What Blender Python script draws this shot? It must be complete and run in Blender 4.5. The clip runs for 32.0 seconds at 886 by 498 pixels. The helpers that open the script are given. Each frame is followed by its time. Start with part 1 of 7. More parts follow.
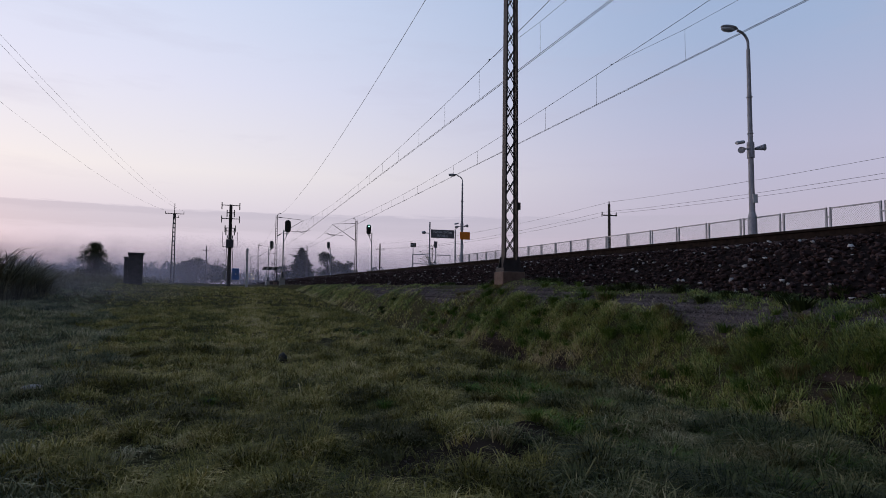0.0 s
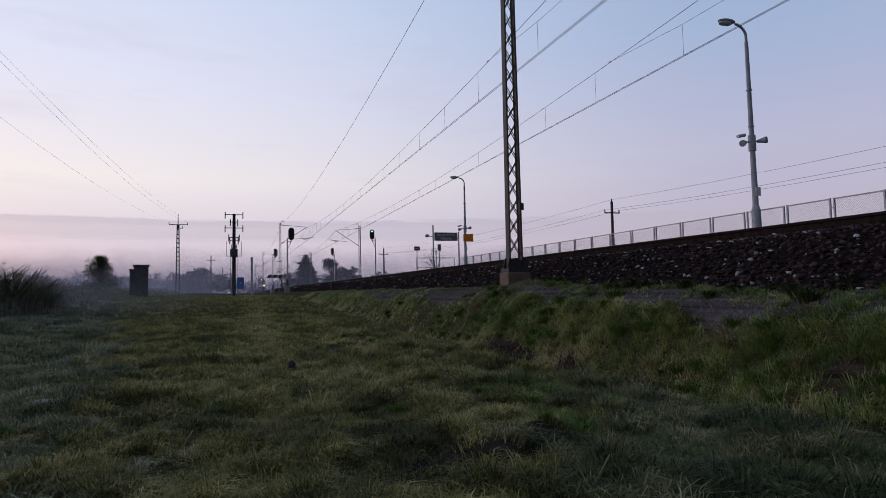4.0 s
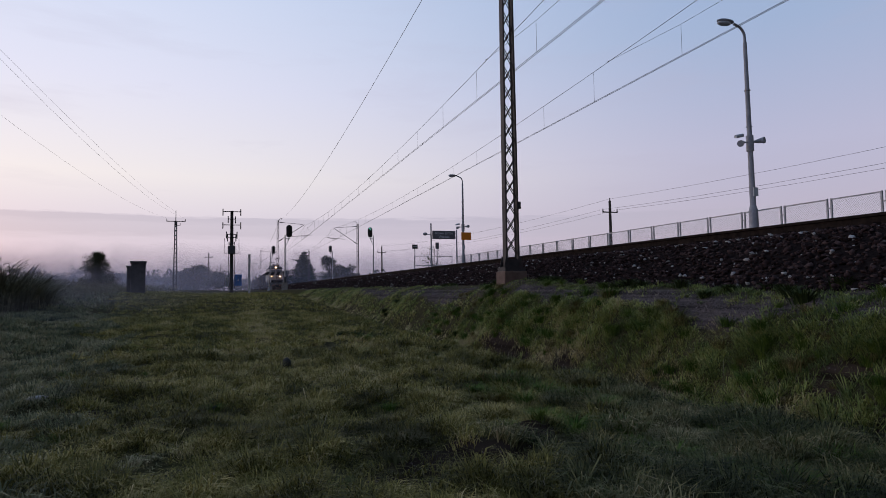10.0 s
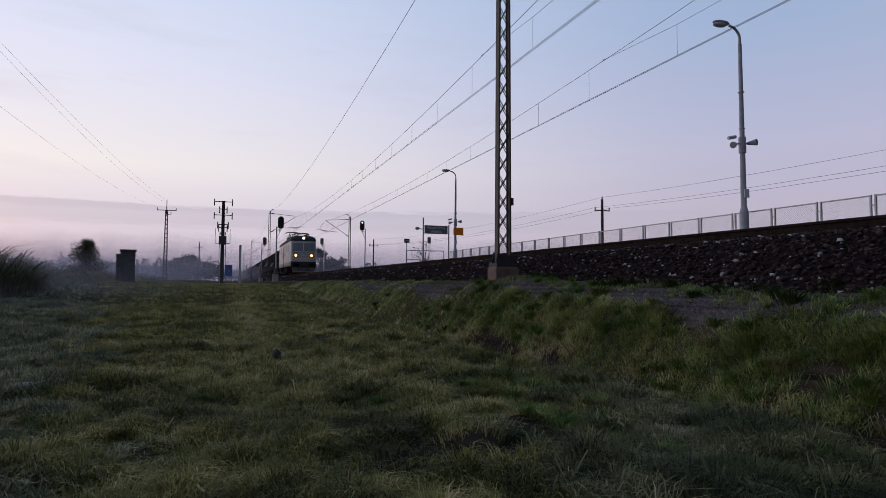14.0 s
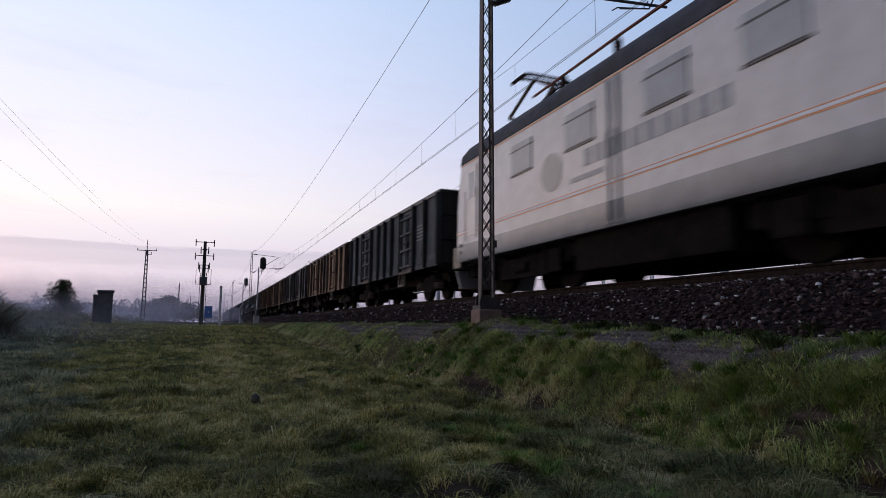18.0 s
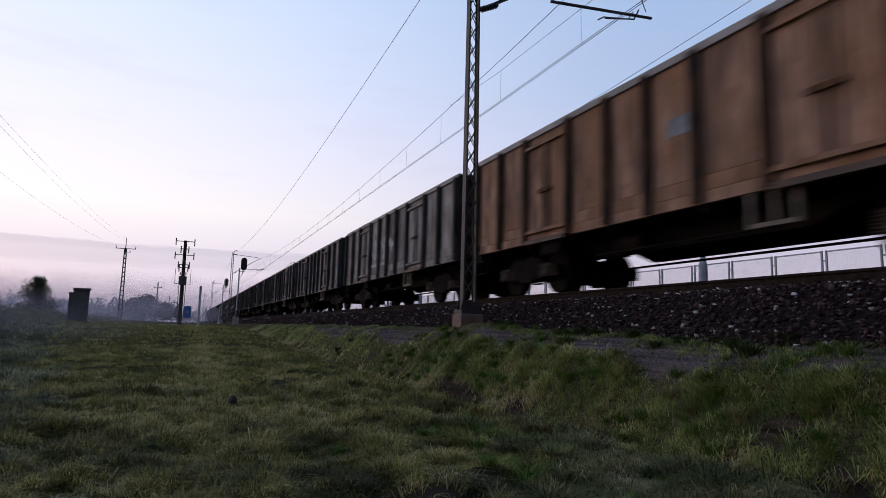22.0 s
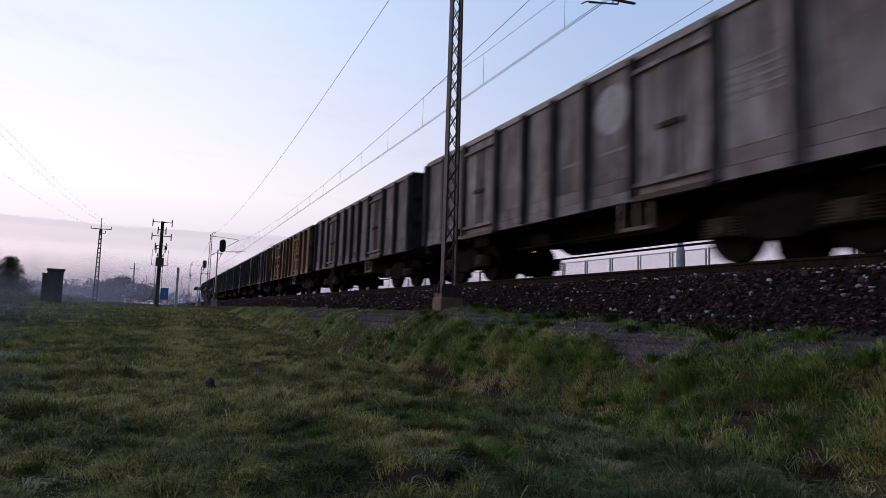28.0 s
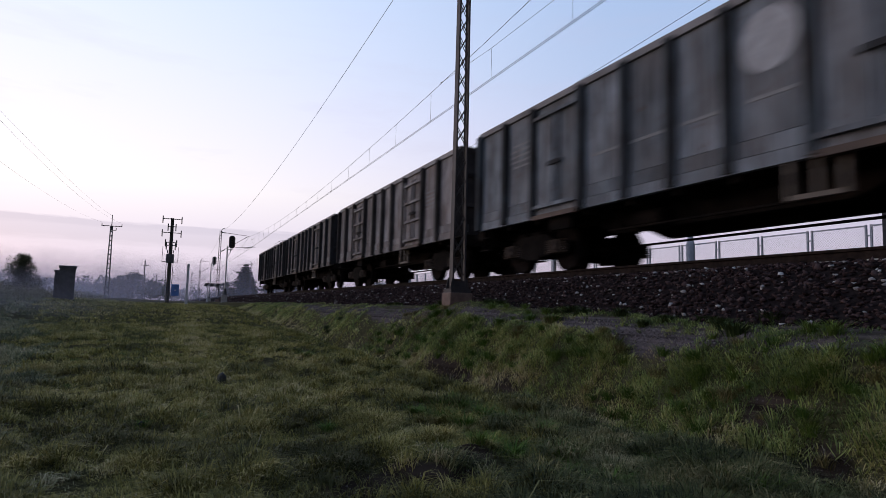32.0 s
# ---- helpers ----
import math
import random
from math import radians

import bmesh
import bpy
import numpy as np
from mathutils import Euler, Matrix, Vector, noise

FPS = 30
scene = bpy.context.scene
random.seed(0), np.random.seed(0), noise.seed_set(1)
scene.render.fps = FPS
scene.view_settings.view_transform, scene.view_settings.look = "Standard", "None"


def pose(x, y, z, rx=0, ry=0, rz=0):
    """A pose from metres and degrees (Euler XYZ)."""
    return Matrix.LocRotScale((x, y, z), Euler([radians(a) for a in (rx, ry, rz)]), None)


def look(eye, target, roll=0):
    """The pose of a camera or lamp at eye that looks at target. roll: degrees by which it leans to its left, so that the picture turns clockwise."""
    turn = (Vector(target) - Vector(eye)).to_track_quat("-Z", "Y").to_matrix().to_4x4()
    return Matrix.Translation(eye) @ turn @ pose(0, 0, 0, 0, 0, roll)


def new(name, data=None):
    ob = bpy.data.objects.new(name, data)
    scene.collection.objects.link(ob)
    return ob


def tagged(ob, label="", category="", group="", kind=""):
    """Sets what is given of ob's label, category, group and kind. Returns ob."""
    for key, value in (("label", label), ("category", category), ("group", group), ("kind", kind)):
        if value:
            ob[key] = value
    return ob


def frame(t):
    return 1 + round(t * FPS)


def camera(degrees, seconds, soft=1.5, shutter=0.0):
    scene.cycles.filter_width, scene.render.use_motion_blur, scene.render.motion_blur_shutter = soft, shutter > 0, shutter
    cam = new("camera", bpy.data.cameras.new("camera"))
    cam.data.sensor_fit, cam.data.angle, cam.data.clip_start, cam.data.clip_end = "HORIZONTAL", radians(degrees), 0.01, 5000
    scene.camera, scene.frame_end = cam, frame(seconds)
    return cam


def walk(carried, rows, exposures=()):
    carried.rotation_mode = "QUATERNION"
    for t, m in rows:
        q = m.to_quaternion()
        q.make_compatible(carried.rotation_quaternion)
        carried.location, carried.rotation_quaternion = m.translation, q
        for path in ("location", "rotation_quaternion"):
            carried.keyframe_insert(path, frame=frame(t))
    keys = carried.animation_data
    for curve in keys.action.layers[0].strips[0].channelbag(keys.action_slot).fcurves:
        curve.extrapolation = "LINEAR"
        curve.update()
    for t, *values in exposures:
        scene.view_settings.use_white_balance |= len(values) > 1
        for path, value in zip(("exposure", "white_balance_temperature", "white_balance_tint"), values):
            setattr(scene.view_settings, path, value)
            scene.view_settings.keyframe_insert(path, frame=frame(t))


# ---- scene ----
# x runs across the line, y along it (the train comes towards -y), z up
cam = camera(71.5, 32.0, soft=0.85, shutter=0.4)
PATH = [
    (0, pose(0.000, 0.000, 1.000, 93.490, -0.600, -18.750)),
    (0.5, pose(-0.015, 0.003, 1.000, 93.959, -0.181, -18.879)),
    (1, pose(-0.017, -0.004, 1.000, 94.315, 0.276, -18.527)),
    (1.5, pose(-0.008, 0.012, 0.997, 93.842, 0.608, -18.384)),
    (2, pose(-0.013, 0.003, 0.996, 93.964, 0.493, -18.596)),
    (2.5, pose(-0.006, -0.001, 0.998, 94.238, 0.777, -18.503)),
    (4.5, pose(-0.023, -0.005, 0.999, 93.638, 1.292, -18.436)),
    (5, pose(-0.008, -0.005, 0.997, 94.178, 1.167, -19.085)),
    (5.5, pose(0.002, 0.009, 0.995, 94.305, 0.703, -19.110)),
    (6, pose(0.012, -0.003, 1.000, 93.938, 0.520, -18.631)),
    (6.5, pose(-0.006, 0.003, 0.997, 93.262, 0.770, -18.591)),
    (7, pose(-0.001, 0.006, 0.997, 92.803, 0.376, -18.660)),
    (7.5, pose(-0.003, 0.006, 1.000, 93.179, 0.144, -19.127)),
    (8, pose(-0.009, -0.014, 1.005, 93.672, 0.569, -19.044)),
    (8.5, pose(-0.007, -0.007, 0.998, 93.477, 0.777, -19.172)),
    (9, pose(-0.003, 0.000, 1.003, 94.453, 1.075, -18.811)),
    (9.5, pose(0.001, -0.002, 1.003, 94.094, 1.164, -18.663)),
    (10, pose(0.006, -0.008, 1.002, 93.578, 0.816, -18.497)),
    (10.5, pose(-0.000, -0.010, 0.995, 93.619, 0.960, -18.674)),
    (11, pose(-0.005, -0.014, 1.001, 94.261, 1.293, -18.288)),
    (11.5, pose(-0.002, -0.011, 0.998, 93.243, 0.844, -18.385)),
    (12, pose(-0.003, -0.026, 1.004, 93.776, 0.941, -18.883)),
    (12.5, pose(-0.002, -0.022, 1.000, 94.104, 0.457, -19.593)),
    (13, pose(-0.001, -0.029, 1.004, 93.026, 0.071, -19.244)),
    (13.5, pose(-0.002, -0.019, 1.000, 93.255, -0.284, -19.348)),
    (14, pose(0.000, -0.017, 0.998, 93.096, -0.345, -19.327)),
    (14.5, pose(-0.002, -0.019, 1.001, 93.603, -0.146, -19.651)),
    (15, pose(-0.005, -0.023, 1.003, 94.161, 0.119, -19.646)),
    (15.5, pose(-0.002, -0.030, 1.003, 94.638, 0.038, -19.945)),
    (17.5, pose(0.005, -0.017, 0.987, 96.674, -0.007, -20.576)),
    (18, pose(0.002, -0.003, 1.011, 96.967, -0.441, -20.894)),
    (18.5, pose(0.001, -0.002, 0.997, 97.018, -0.309, -21.912)),
    (19, pose(0.013, 0.006, 0.995, 96.319, -0.790, -21.883)),
    (19.5, pose(0.021, 0.007, 1.007, 95.889, -1.191, -21.880)),
    (20, pose(0.004, -0.003, 1.014, 96.919, -1.028, -22.295)),
    (20.5, pose(0.013, 0.001, 1.005, 97.199, -0.986, -22.360)),
    (21, pose(0.012, 0.007, 1.011, 96.807, -1.034, -22.176)),
    (21.5, pose(0.003, 0.005, 1.012, 97.463, -1.260, -22.405)),
    (22, pose(0.009, -0.002, 1.004, 97.391, -1.369, -22.610)),
    (22.5, pose(0.002, 0.006, 1.008, 96.804, -1.187, -22.764)),
    (23, pose(0.005, 0.006, 1.006, 96.550, -1.820, -23.181)),
    (23.5, pose(0.012, 0.012, 1.001, 96.885, -1.947, -23.588)),
    (24, pose(-0.001, 0.011, 1.010, 96.145, -1.855, -23.618)),
    (24.5, pose(-0.002, 0.016, 1.004, 96.137, -1.650, -23.508)),
    (25, pose(0.008, 0.003, 1.016, 97.137, -1.306, -23.792)),
    (25.5, pose(0.022, 0.008, 1.011, 96.813, -0.967, -23.995)),
    (27.5, pose(0.024, 0.021, 1.008, 95.842, -1.186, -23.770)),
    (28, pose(0.020, 0.016, 1.000, 95.940, -1.732, -24.446)),
    (28.5, pose(0.018, 0.011, 0.998, 95.876, -1.940, -24.599)),
    (29, pose(0.017, 0.013, 0.991, 95.294, -2.079, -24.421)),
    (29.5, pose(0.021, 0.011, 0.996, 95.010, -2.034, -24.272)),
    (30, pose(0.025, 0.019, 1.005, 95.316, -2.086, -24.620)),
    (30.5, pose(0.016, 0.008, 0.999, 95.030, -1.919, -24.044)),
    (31, pose(0.011, 0.018, 1.001, 94.699, -1.742, -23.477)),
    (31.5, pose(0.008, 0.008, 1.010, 95.255, -1.718, -23.615)),
    (32, pose(0.007, 0.013, 1.005, 95.447, -1.478, -23.637)),
]
EXPOSURES = [(0.0, 0.0), (15.0, 0.0), (17.5, 0.2), (20.0, 0.26), (25.0, 0.29), (32.0, 0.33)]
walk(cam, PATH, EXPOSURES)

# ---- world, sun ----
RAIL = 1.84          # top of rail
T1, T2 = 8.2, 12.4   # track centre lines
SIDE = 6.75


def nodes_of(owner):
    owner.use_nodes = True
    tree = owner.node_tree
    tree.nodes.clear()

    def add(kind, **values):
        n = tree.nodes.new(kind)
        for key, v in values.items():
            if key in n.inputs:
                n.inputs[key].default_value = v
        return n
    return tree, add, tree.links.new


def ramp_node(add, stops):
    r = add("ShaderNodeValToRGB")
    els = r.color_ramp.elements
    while len(els) < len(stops):
        els.new(0.5)
    for e, (p, c) in zip(els, stops):
        e.position, e.color = p, (*c, 1)
    return r


def make_world():
    world = bpy.data.worlds.new("dusk_sky")
    scene.world = world
    tree, add, link = nodes_of(world)
    tc = add("ShaderNodeTexCoord")
    sep = add("ShaderNodeSeparateXYZ")
    link(tc.outputs["Generated"], sep.inputs[0])
    warm = ramp_node(add, [(0.0, (0.435, 0.42, 0.57)), (0.05, (0.525, 0.49, 0.65)), (0.10, (0.625, 0.572, 0.705)), (0.17, (0.80, 0.745, 0.775)), (0.30, (0.72, 0.72, 0.87)), (0.55, (0.56, 0.68, 0.90)), (1.0, (0.34, 0.48, 0.78))])
    cool = ramp_node(add, [(0.0, (0.40, 0.36, 0.47)), (0.08, (0.46, 0.41, 0.54)), (0.2, (0.455, 0.45, 0.62)), (0.36, (0.335, 0.425, 0.63)), (0.6, (0.255, 0.385, 0.63)), (1.0, (0.17, 0.28, 0.53))])
    link(sep.outputs[2], warm.inputs[0])
    link(sep.outputs[2], cool.inputs[0])
    # the afterglow lies to the left of the line
    dot = add("ShaderNodeVectorMath")
    dot.operation = "DOT_PRODUCT"
    dot.inputs[1].default_value = (-0.62, 0.78, 0.0)
    link(tc.outputs["Generated"], dot.inputs[0])
    mr = add("ShaderNodeMapRange")
    mr.interpolation_type = "SMOOTHSTEP"
    mr.inputs[1].default_value, mr.inputs[2].default_value = 0.05, 0.95
    link(dot.outputs["Value"], mr.inputs[0])
    mix = add("ShaderNodeMix")
    mix.data_type = "RGBA"
    link(mr.outputs[0], mix.inputs[0])
    link(cool.outputs[0], mix.inputs[6])
    link(warm.outputs[0], mix.inputs[7])
    # the sky opposite the afterglow is already dark
    east = add("ShaderNodeMapRange")
    east.interpolation_type = "SMOOTHSTEP"
    east.inputs[1].default_value, east.inputs[2].default_value = -0.55, -0.05
    east.inputs[3].default_value, east.inputs[4].default_value = 0.16, 1.0
    link(dot.outputs["Value"], east.inputs[0])
    night = add("ShaderNodeVectorMath")
    night.operation = "SCALE"
    # low bank of stratus over the horizon and a few wisps
    mapp = add("ShaderNodeMapping")
    mapp.inputs["Scale"].default_value = (9.0, 9.0, 110.0)
    link(tc.outputs["Generated"], mapp.inputs[0])
    nz = add("ShaderNodeTexNoise", Scale=1.6, Detail=8.0, Roughness=0.62)
    link(mapp.outputs[0], nz.inputs["Vector"])
    wob = add("ShaderNodeMath")
    wob.operation = "MULTIPLY_ADD"
    wob.inputs[1].default_value, wob.inputs[2].default_value = 0.020, -0.010
    link(nz.outputs[0], wob.inputs[0])
    zz = add("ShaderNodeMath")
    link(sep.outputs[2], zz.inputs[0])
    link(wob.outputs[0], zz.inputs[1])
    band = ramp_node(add, [(0.0, (0, 0, 0)), (0.076, (0, 0, 0)), (0.086, (0.62, 0.62, 0.62)), (0.098, (0.55, 0.55, 0.55)), (0.109, (0.9, 0.9, 0.9)), (0.112, (0.0, 0.0, 0.0)), (1.0, (0, 0, 0))])
    link(zz.outputs[0], band.inputs[0])
    nz2 = add("ShaderNodeTexNoise", Scale=2.3, Detail=5.0, Roughness=0.6)
    mapp2 = add("ShaderNodeMapping")
    mapp2.inputs["Scale"].default_value = (1.5, 1.5, 9.0)
    mapp2.inputs["Location"].default_value = (4.0, 1.0, 2.0)
    link(tc.outputs["Generated"], mapp2.inputs[0])
    link(mapp2.outputs[0], nz2.inputs["Vector"])
    wisps = ramp_node(add, [(0.0, (0, 0, 0)), (0.52, (0, 0, 0)), (0.8, (0.35, 0.35, 0.35)), (1.0, (0.4, 0.4, 0.4))])
    link(nz2.outputs[0], wisps.inputs[0])
    fac = add("ShaderNodeMath")
    fac.operation = "MAXIMUM"
    link(band.outputs[0], fac.inputs[0])
    wz = add("ShaderNodeMath")
    wz.operation = "MULTIPLY"
    low = ramp_node(add, [(0.0, (0, 0, 0)), (0.05, (0.4, 0.4, 0.4)), (0.2, (1, 1, 1)), (0.4, (0.6, 0.6, 0.6)), (0.6, (0, 0, 0)), (1.0, (0, 0, 0))])
    link(sep.outputs[2], low.inputs[0])
    link(low.outputs[0], wz.inputs[0])
    link(wisps.outputs[0], wz.inputs[1])
    link(wz.outputs[0], fac.inputs[1])
    clouds = add("ShaderNodeMix")
    clouds.data_type = "RGBA"
    clouds.inputs[7].default_value = (0.45, 0.42, 0.55, 1)
    link(fac.outputs[0], clouds.inputs[0])
    link(mix.outputs[2], clouds.inputs[6])
    sky = add("ShaderNodeTexSky")
    sky.sky_type = "NISHITA"
    sky.sun_disc = False
    sky.sun_elevation, sky.sun_rotation = radians(1.0), radians(-40)
    dusk = add("ShaderNodeBackground", Strength=1.0)
    high = add("ShaderNodeBackground", Strength=0.05)
    link(clouds.outputs[2], night.inputs[0])
    link(east.outputs[0], night.inputs["Scale"])
    link(night.outputs[0], dusk.inputs[0])
    link(sky.outputs[0], high.inputs[0])
    both = add("ShaderNodeAddShader")
    link(dusk.outputs[0], both.inputs[0])
    link(high.outputs[0], both.inputs[1])
    out = add("ShaderNodeOutputWorld")
    link(both.outputs[0], out.inputs[0])


make_world()
sun = new("sun", bpy.data.lights.new("sun", "SUN"))
sun.data.energy, sun.data.angle, sun.data.color = 0.5, radians(30), (1.0, 0.78, 0.62)
sun.matrix_world = look((-60, 72, 12), (0, 0, 0))

# ---- mesh helpers ----
def box(bm, x0, x1, y0, y1, z0, z1, bevel=0.0):
    r = bmesh.ops.create_cube(bm, size=1.0)
    m = Matrix.Translation(((x0 + x1) / 2, (y0 + y1) / 2, (z0 + z1) / 2)) @ Matrix.Diagonal((abs(x1 - x0), abs(y1 - y0), abs(z1 - z0), 1))
    bmesh.ops.transform(bm, matrix=m, verts=r["verts"])
    if bevel:
        edges = list({e for v in r["verts"] for e in v.link_edges})
        bmesh.ops.bevel(bm, geom=edges, offset=bevel, segments=2, profile=0.7, affect="EDGES")


def bar(bm, a, b, w, h=None, up=(0, 0, 1)):
    """A straight bar of w by h from a to b."""
    a, b = Vector(a), Vector(b)
    d = b - a
    h = h or w
    z = d.normalized()
    x = Vector(up).cross(z)
    if x.length < 1e-4:
        x = Vector((1, 0, 0))
    x.normalize()
    y = z.cross(x)
    m = Matrix((x, y, z)).transposed().to_4x4()
    m.translation = (a + b) / 2
    r = bmesh.ops.create_cube(bm, size=1.0)
    bmesh.ops.transform(bm, matrix=m @ Matrix.Diagonal((w, h, d.length, 1)), verts=r["verts"])


def rod(bm, a, b, r0, r1=None, n=10, caps=True):
    """A round rod from a to b."""
    a, b = Vector(a), Vector(b)
    d = b - a
    m = d.to_track_quat("Z", "Y").to_matrix().to_4x4()
    m.translation = (a + b) / 2
    bmesh.ops.create_cone(bm, cap_ends=caps, segments=n, radius1=r0, radius2=r0 if r1 is None else r1, depth=d.length, matrix=m)


def ball(bm, c, r, n=10, squash=(1, 1, 1)):
    bmesh.ops.create_uvsphere(bm, u_segments=n, v_segments=max(6, n // 2 + 1), radius=r, matrix=Matrix.Translation(c) @ Matrix.Diagonal((*squash, 1)))


def tube(bm, pts, r, n=6):
    for a, b in zip(pts, pts[1:]):
        rod(bm, a, b, r, n=n)


def prism(bm, profile, y0, y1):
    """A closed x, z outline drawn out along y."""
    a = [bm.verts.new((x, y0, z)) for x, z in profile]
    b = [bm.verts.new((x, y1, z)) for x, z in profile]
    n = len(a)
    for i in range(n):
        bm.faces.new((a[i], a[(i + 1) % n], b[(i + 1) % n], b[i]))
    bm.faces.new(a[::-1])
    bm.faces.new(b)


def slab(bm, outline, axis, d0, d1):
    """An outline of (u, v) drawn out along an axis from d0 to d1."""
    def at(u, v, d):
        return (d, u, v) if axis == "x" else (u, d, v) if axis == "y" else (u, v, d)
    a = [bm.verts.new(at(u, v, d0)) for u, v in outline]
    b = [bm.verts.new(at(u, v, d1)) for u, v in outline]
    n = len(a)
    for i in range(n):
        bm.faces.new((a[i], a[(i + 1) % n], b[(i + 1) % n], b[i]))
    bm.faces.new(a[::-1])
    bm.faces.new(b)


def finish(bm, name, material, smooth=False):
    bmesh.ops.recalc_face_normals(bm, faces=bm.faces)
    me = bpy.data.meshes.new(name)
    bm.to_mesh(me)
    bm.free()
    me.materials.append(material)
    if smooth:
        me.polygons.foreach_set("use_smooth", [True] * len(me.polygons))
        me.set_sharp_from_angle(angle=radians(40))
    return me


def part(name, bm, material, parent, label="", smooth=False):
    ob = new(name, finish(bm, name, material, smooth))
    ob.parent = parent
    if label:
        ob["label"] = label
    return ob


def share(name, me, parent, m=None):
    ob = new(name, me)
    ob.parent = parent
    if m is not None:
        ob.matrix_basis = m
    return ob


def thing(name, label, category, m=None, group="", kind=""):
    ob = new(name)
    ob.empty_display_size = 0.3
    if m is not None:
        ob.matrix_basis = m
    return tagged(ob, label, category, group, kind)


def numpy_mesh(name, verts, faces_flat, sizes, material, smooth=False):
    """A mesh from arrays: verts (n, 3), loop indices and the loop count of each face."""
    me = bpy.data.meshes.new(name)
    me.vertices.add(len(verts))
    me.vertices.foreach_set("co", np.asarray(verts, np.float32).ravel())
    me.loops.add(len(faces_flat))
    me.loops.foreach_set("vertex_index", np.asarray(faces_flat, np.int32))
    me.polygons.add(len(sizes))
    sizes = np.asarray(sizes, np.int32)
    me.polygons.foreach_set("loop_start", np.r_[0, np.cumsum(sizes)[:-1]].astype(np.int32))
    if smooth:
        me.polygons.foreach_set("use_smooth", np.ones(len(sizes), bool))
    me.update(calc_edges=True)
    me.validate()
    me.materials.append(material)
    return me


# ---- materials ----
def surface(name, dark, light, rough=0.7, scale=4.0, metal=0.0, bump=0.2, bump_scale=40.0, stain=None, stain_scale=1.2, stain_amount=0.5, streaks=False, per_object=0.0, spec=0.5, stretch=None):
    """A worn surface: two tones at one scale, stains at a larger one, relief at a fine one."""
    m = bpy.data.materials.new(name)
    tree, add, link = nodes_of(m)
    tc = add("ShaderNodeTexCoord")
    vec = tc.outputs["Object"]
    place = vec
    if per_object:
        oi = add("ShaderNodeObjectInfo")
        away = add("ShaderNodeVectorMath")
        away.operation = "MULTIPLY_ADD"
        away.inputs[1].default_value = (37.0, 53.0, 19.0)
        link(oi.outputs["Random"], away.inputs[0])
        link(vec, away.inputs[2])
        vec = place = away.outputs[0]
    if stretch:
        mp = add("ShaderNodeMapping")
        mp.inputs["Scale"].default_value = stretch
        link(vec, mp.inputs[0])
        vec = mp.outputs[0]
    n1 = add("ShaderNodeTexNoise", Scale=scale, Detail=6.0, Roughness=0.6)
    link(vec, n1.inputs["Vector"])
    r1 = ramp_node(add, [(0.36, dark), (0.64, light)])
    link(n1.outputs[0], r1.inputs[0])
    col = r1.outputs[0]
    if stain:
        n2 = add("ShaderNodeTexNoise", Scale=stain_scale, Detail=7.0, Roughness=0.65)
        if streaks:
            mp2 = add("ShaderNodeMapping")
            mp2.inputs["Scale"].default_value = (2.2, 2.2, 0.3)
            link(place, mp2.inputs[0])
            link(mp2.outputs[0], n2.inputs["Vector"])
        else:
            link(place, n2.inputs["Vector"])
        r2 = ramp_node(add, [(0.42, (0, 0, 0)), (0.68, (stain_amount,) * 3)])
        link(n2.outputs[0], r2.inputs[0])
        mx = add("ShaderNodeMix")
        mx.data_type = "RGBA"
        mx.inputs[7].default_value = (*stain, 1)
        link(r2.outputs[0], mx.inputs[0])
        link(col, mx.inputs[6])
        col = mx.outputs[2]
    if per_object:
        hs = add("ShaderNodeHueSaturation")
        mr = add("ShaderNodeMapRange")
        mr.inputs[3].default_value, mr.inputs[4].default_value = 1 - per_object, 1 + per_object
        link(oi.outputs["Random"], mr.inputs[0])
        link(mr.outputs[0], hs.inputs["Value"])
        link(col, hs.inputs["Color"])
        col = hs.outputs[0]
    bsdf = add("ShaderNodeBsdfPrincipled", Roughness=rough, Metallic=metal)
    bsdf.inputs["Specular IOR Level"].default_value = spec
    link(col, bsdf.inputs["Base Color"])
    if bump:
        n3 = add("ShaderNodeTexNoise", Scale=bump_scale, Detail=4.0)
        link(vec, n3.inputs["Vector"])
        b = add("ShaderNodeBump", Strength=bump, Distance=0.01)
        link(n3.outputs[0], b.inputs["Height"])
        link(b.outputs[0], bsdf.inputs["Normal"])
    out = add("ShaderNodeOutputMaterial")
    link(bsdf.outputs[0], out.inputs[0])
    return m


def glow(name, color, strength):
    m = bpy.data.materials.new(name)
    tree, add, link = nodes_of(m)
    e = add("ShaderNodeEmission", Strength=strength)
    e.inputs[0].default_value = (*color, 1)
    out = add("ShaderNodeOutputMaterial")
    link(e.outputs[0], out.inputs[0])
    return m


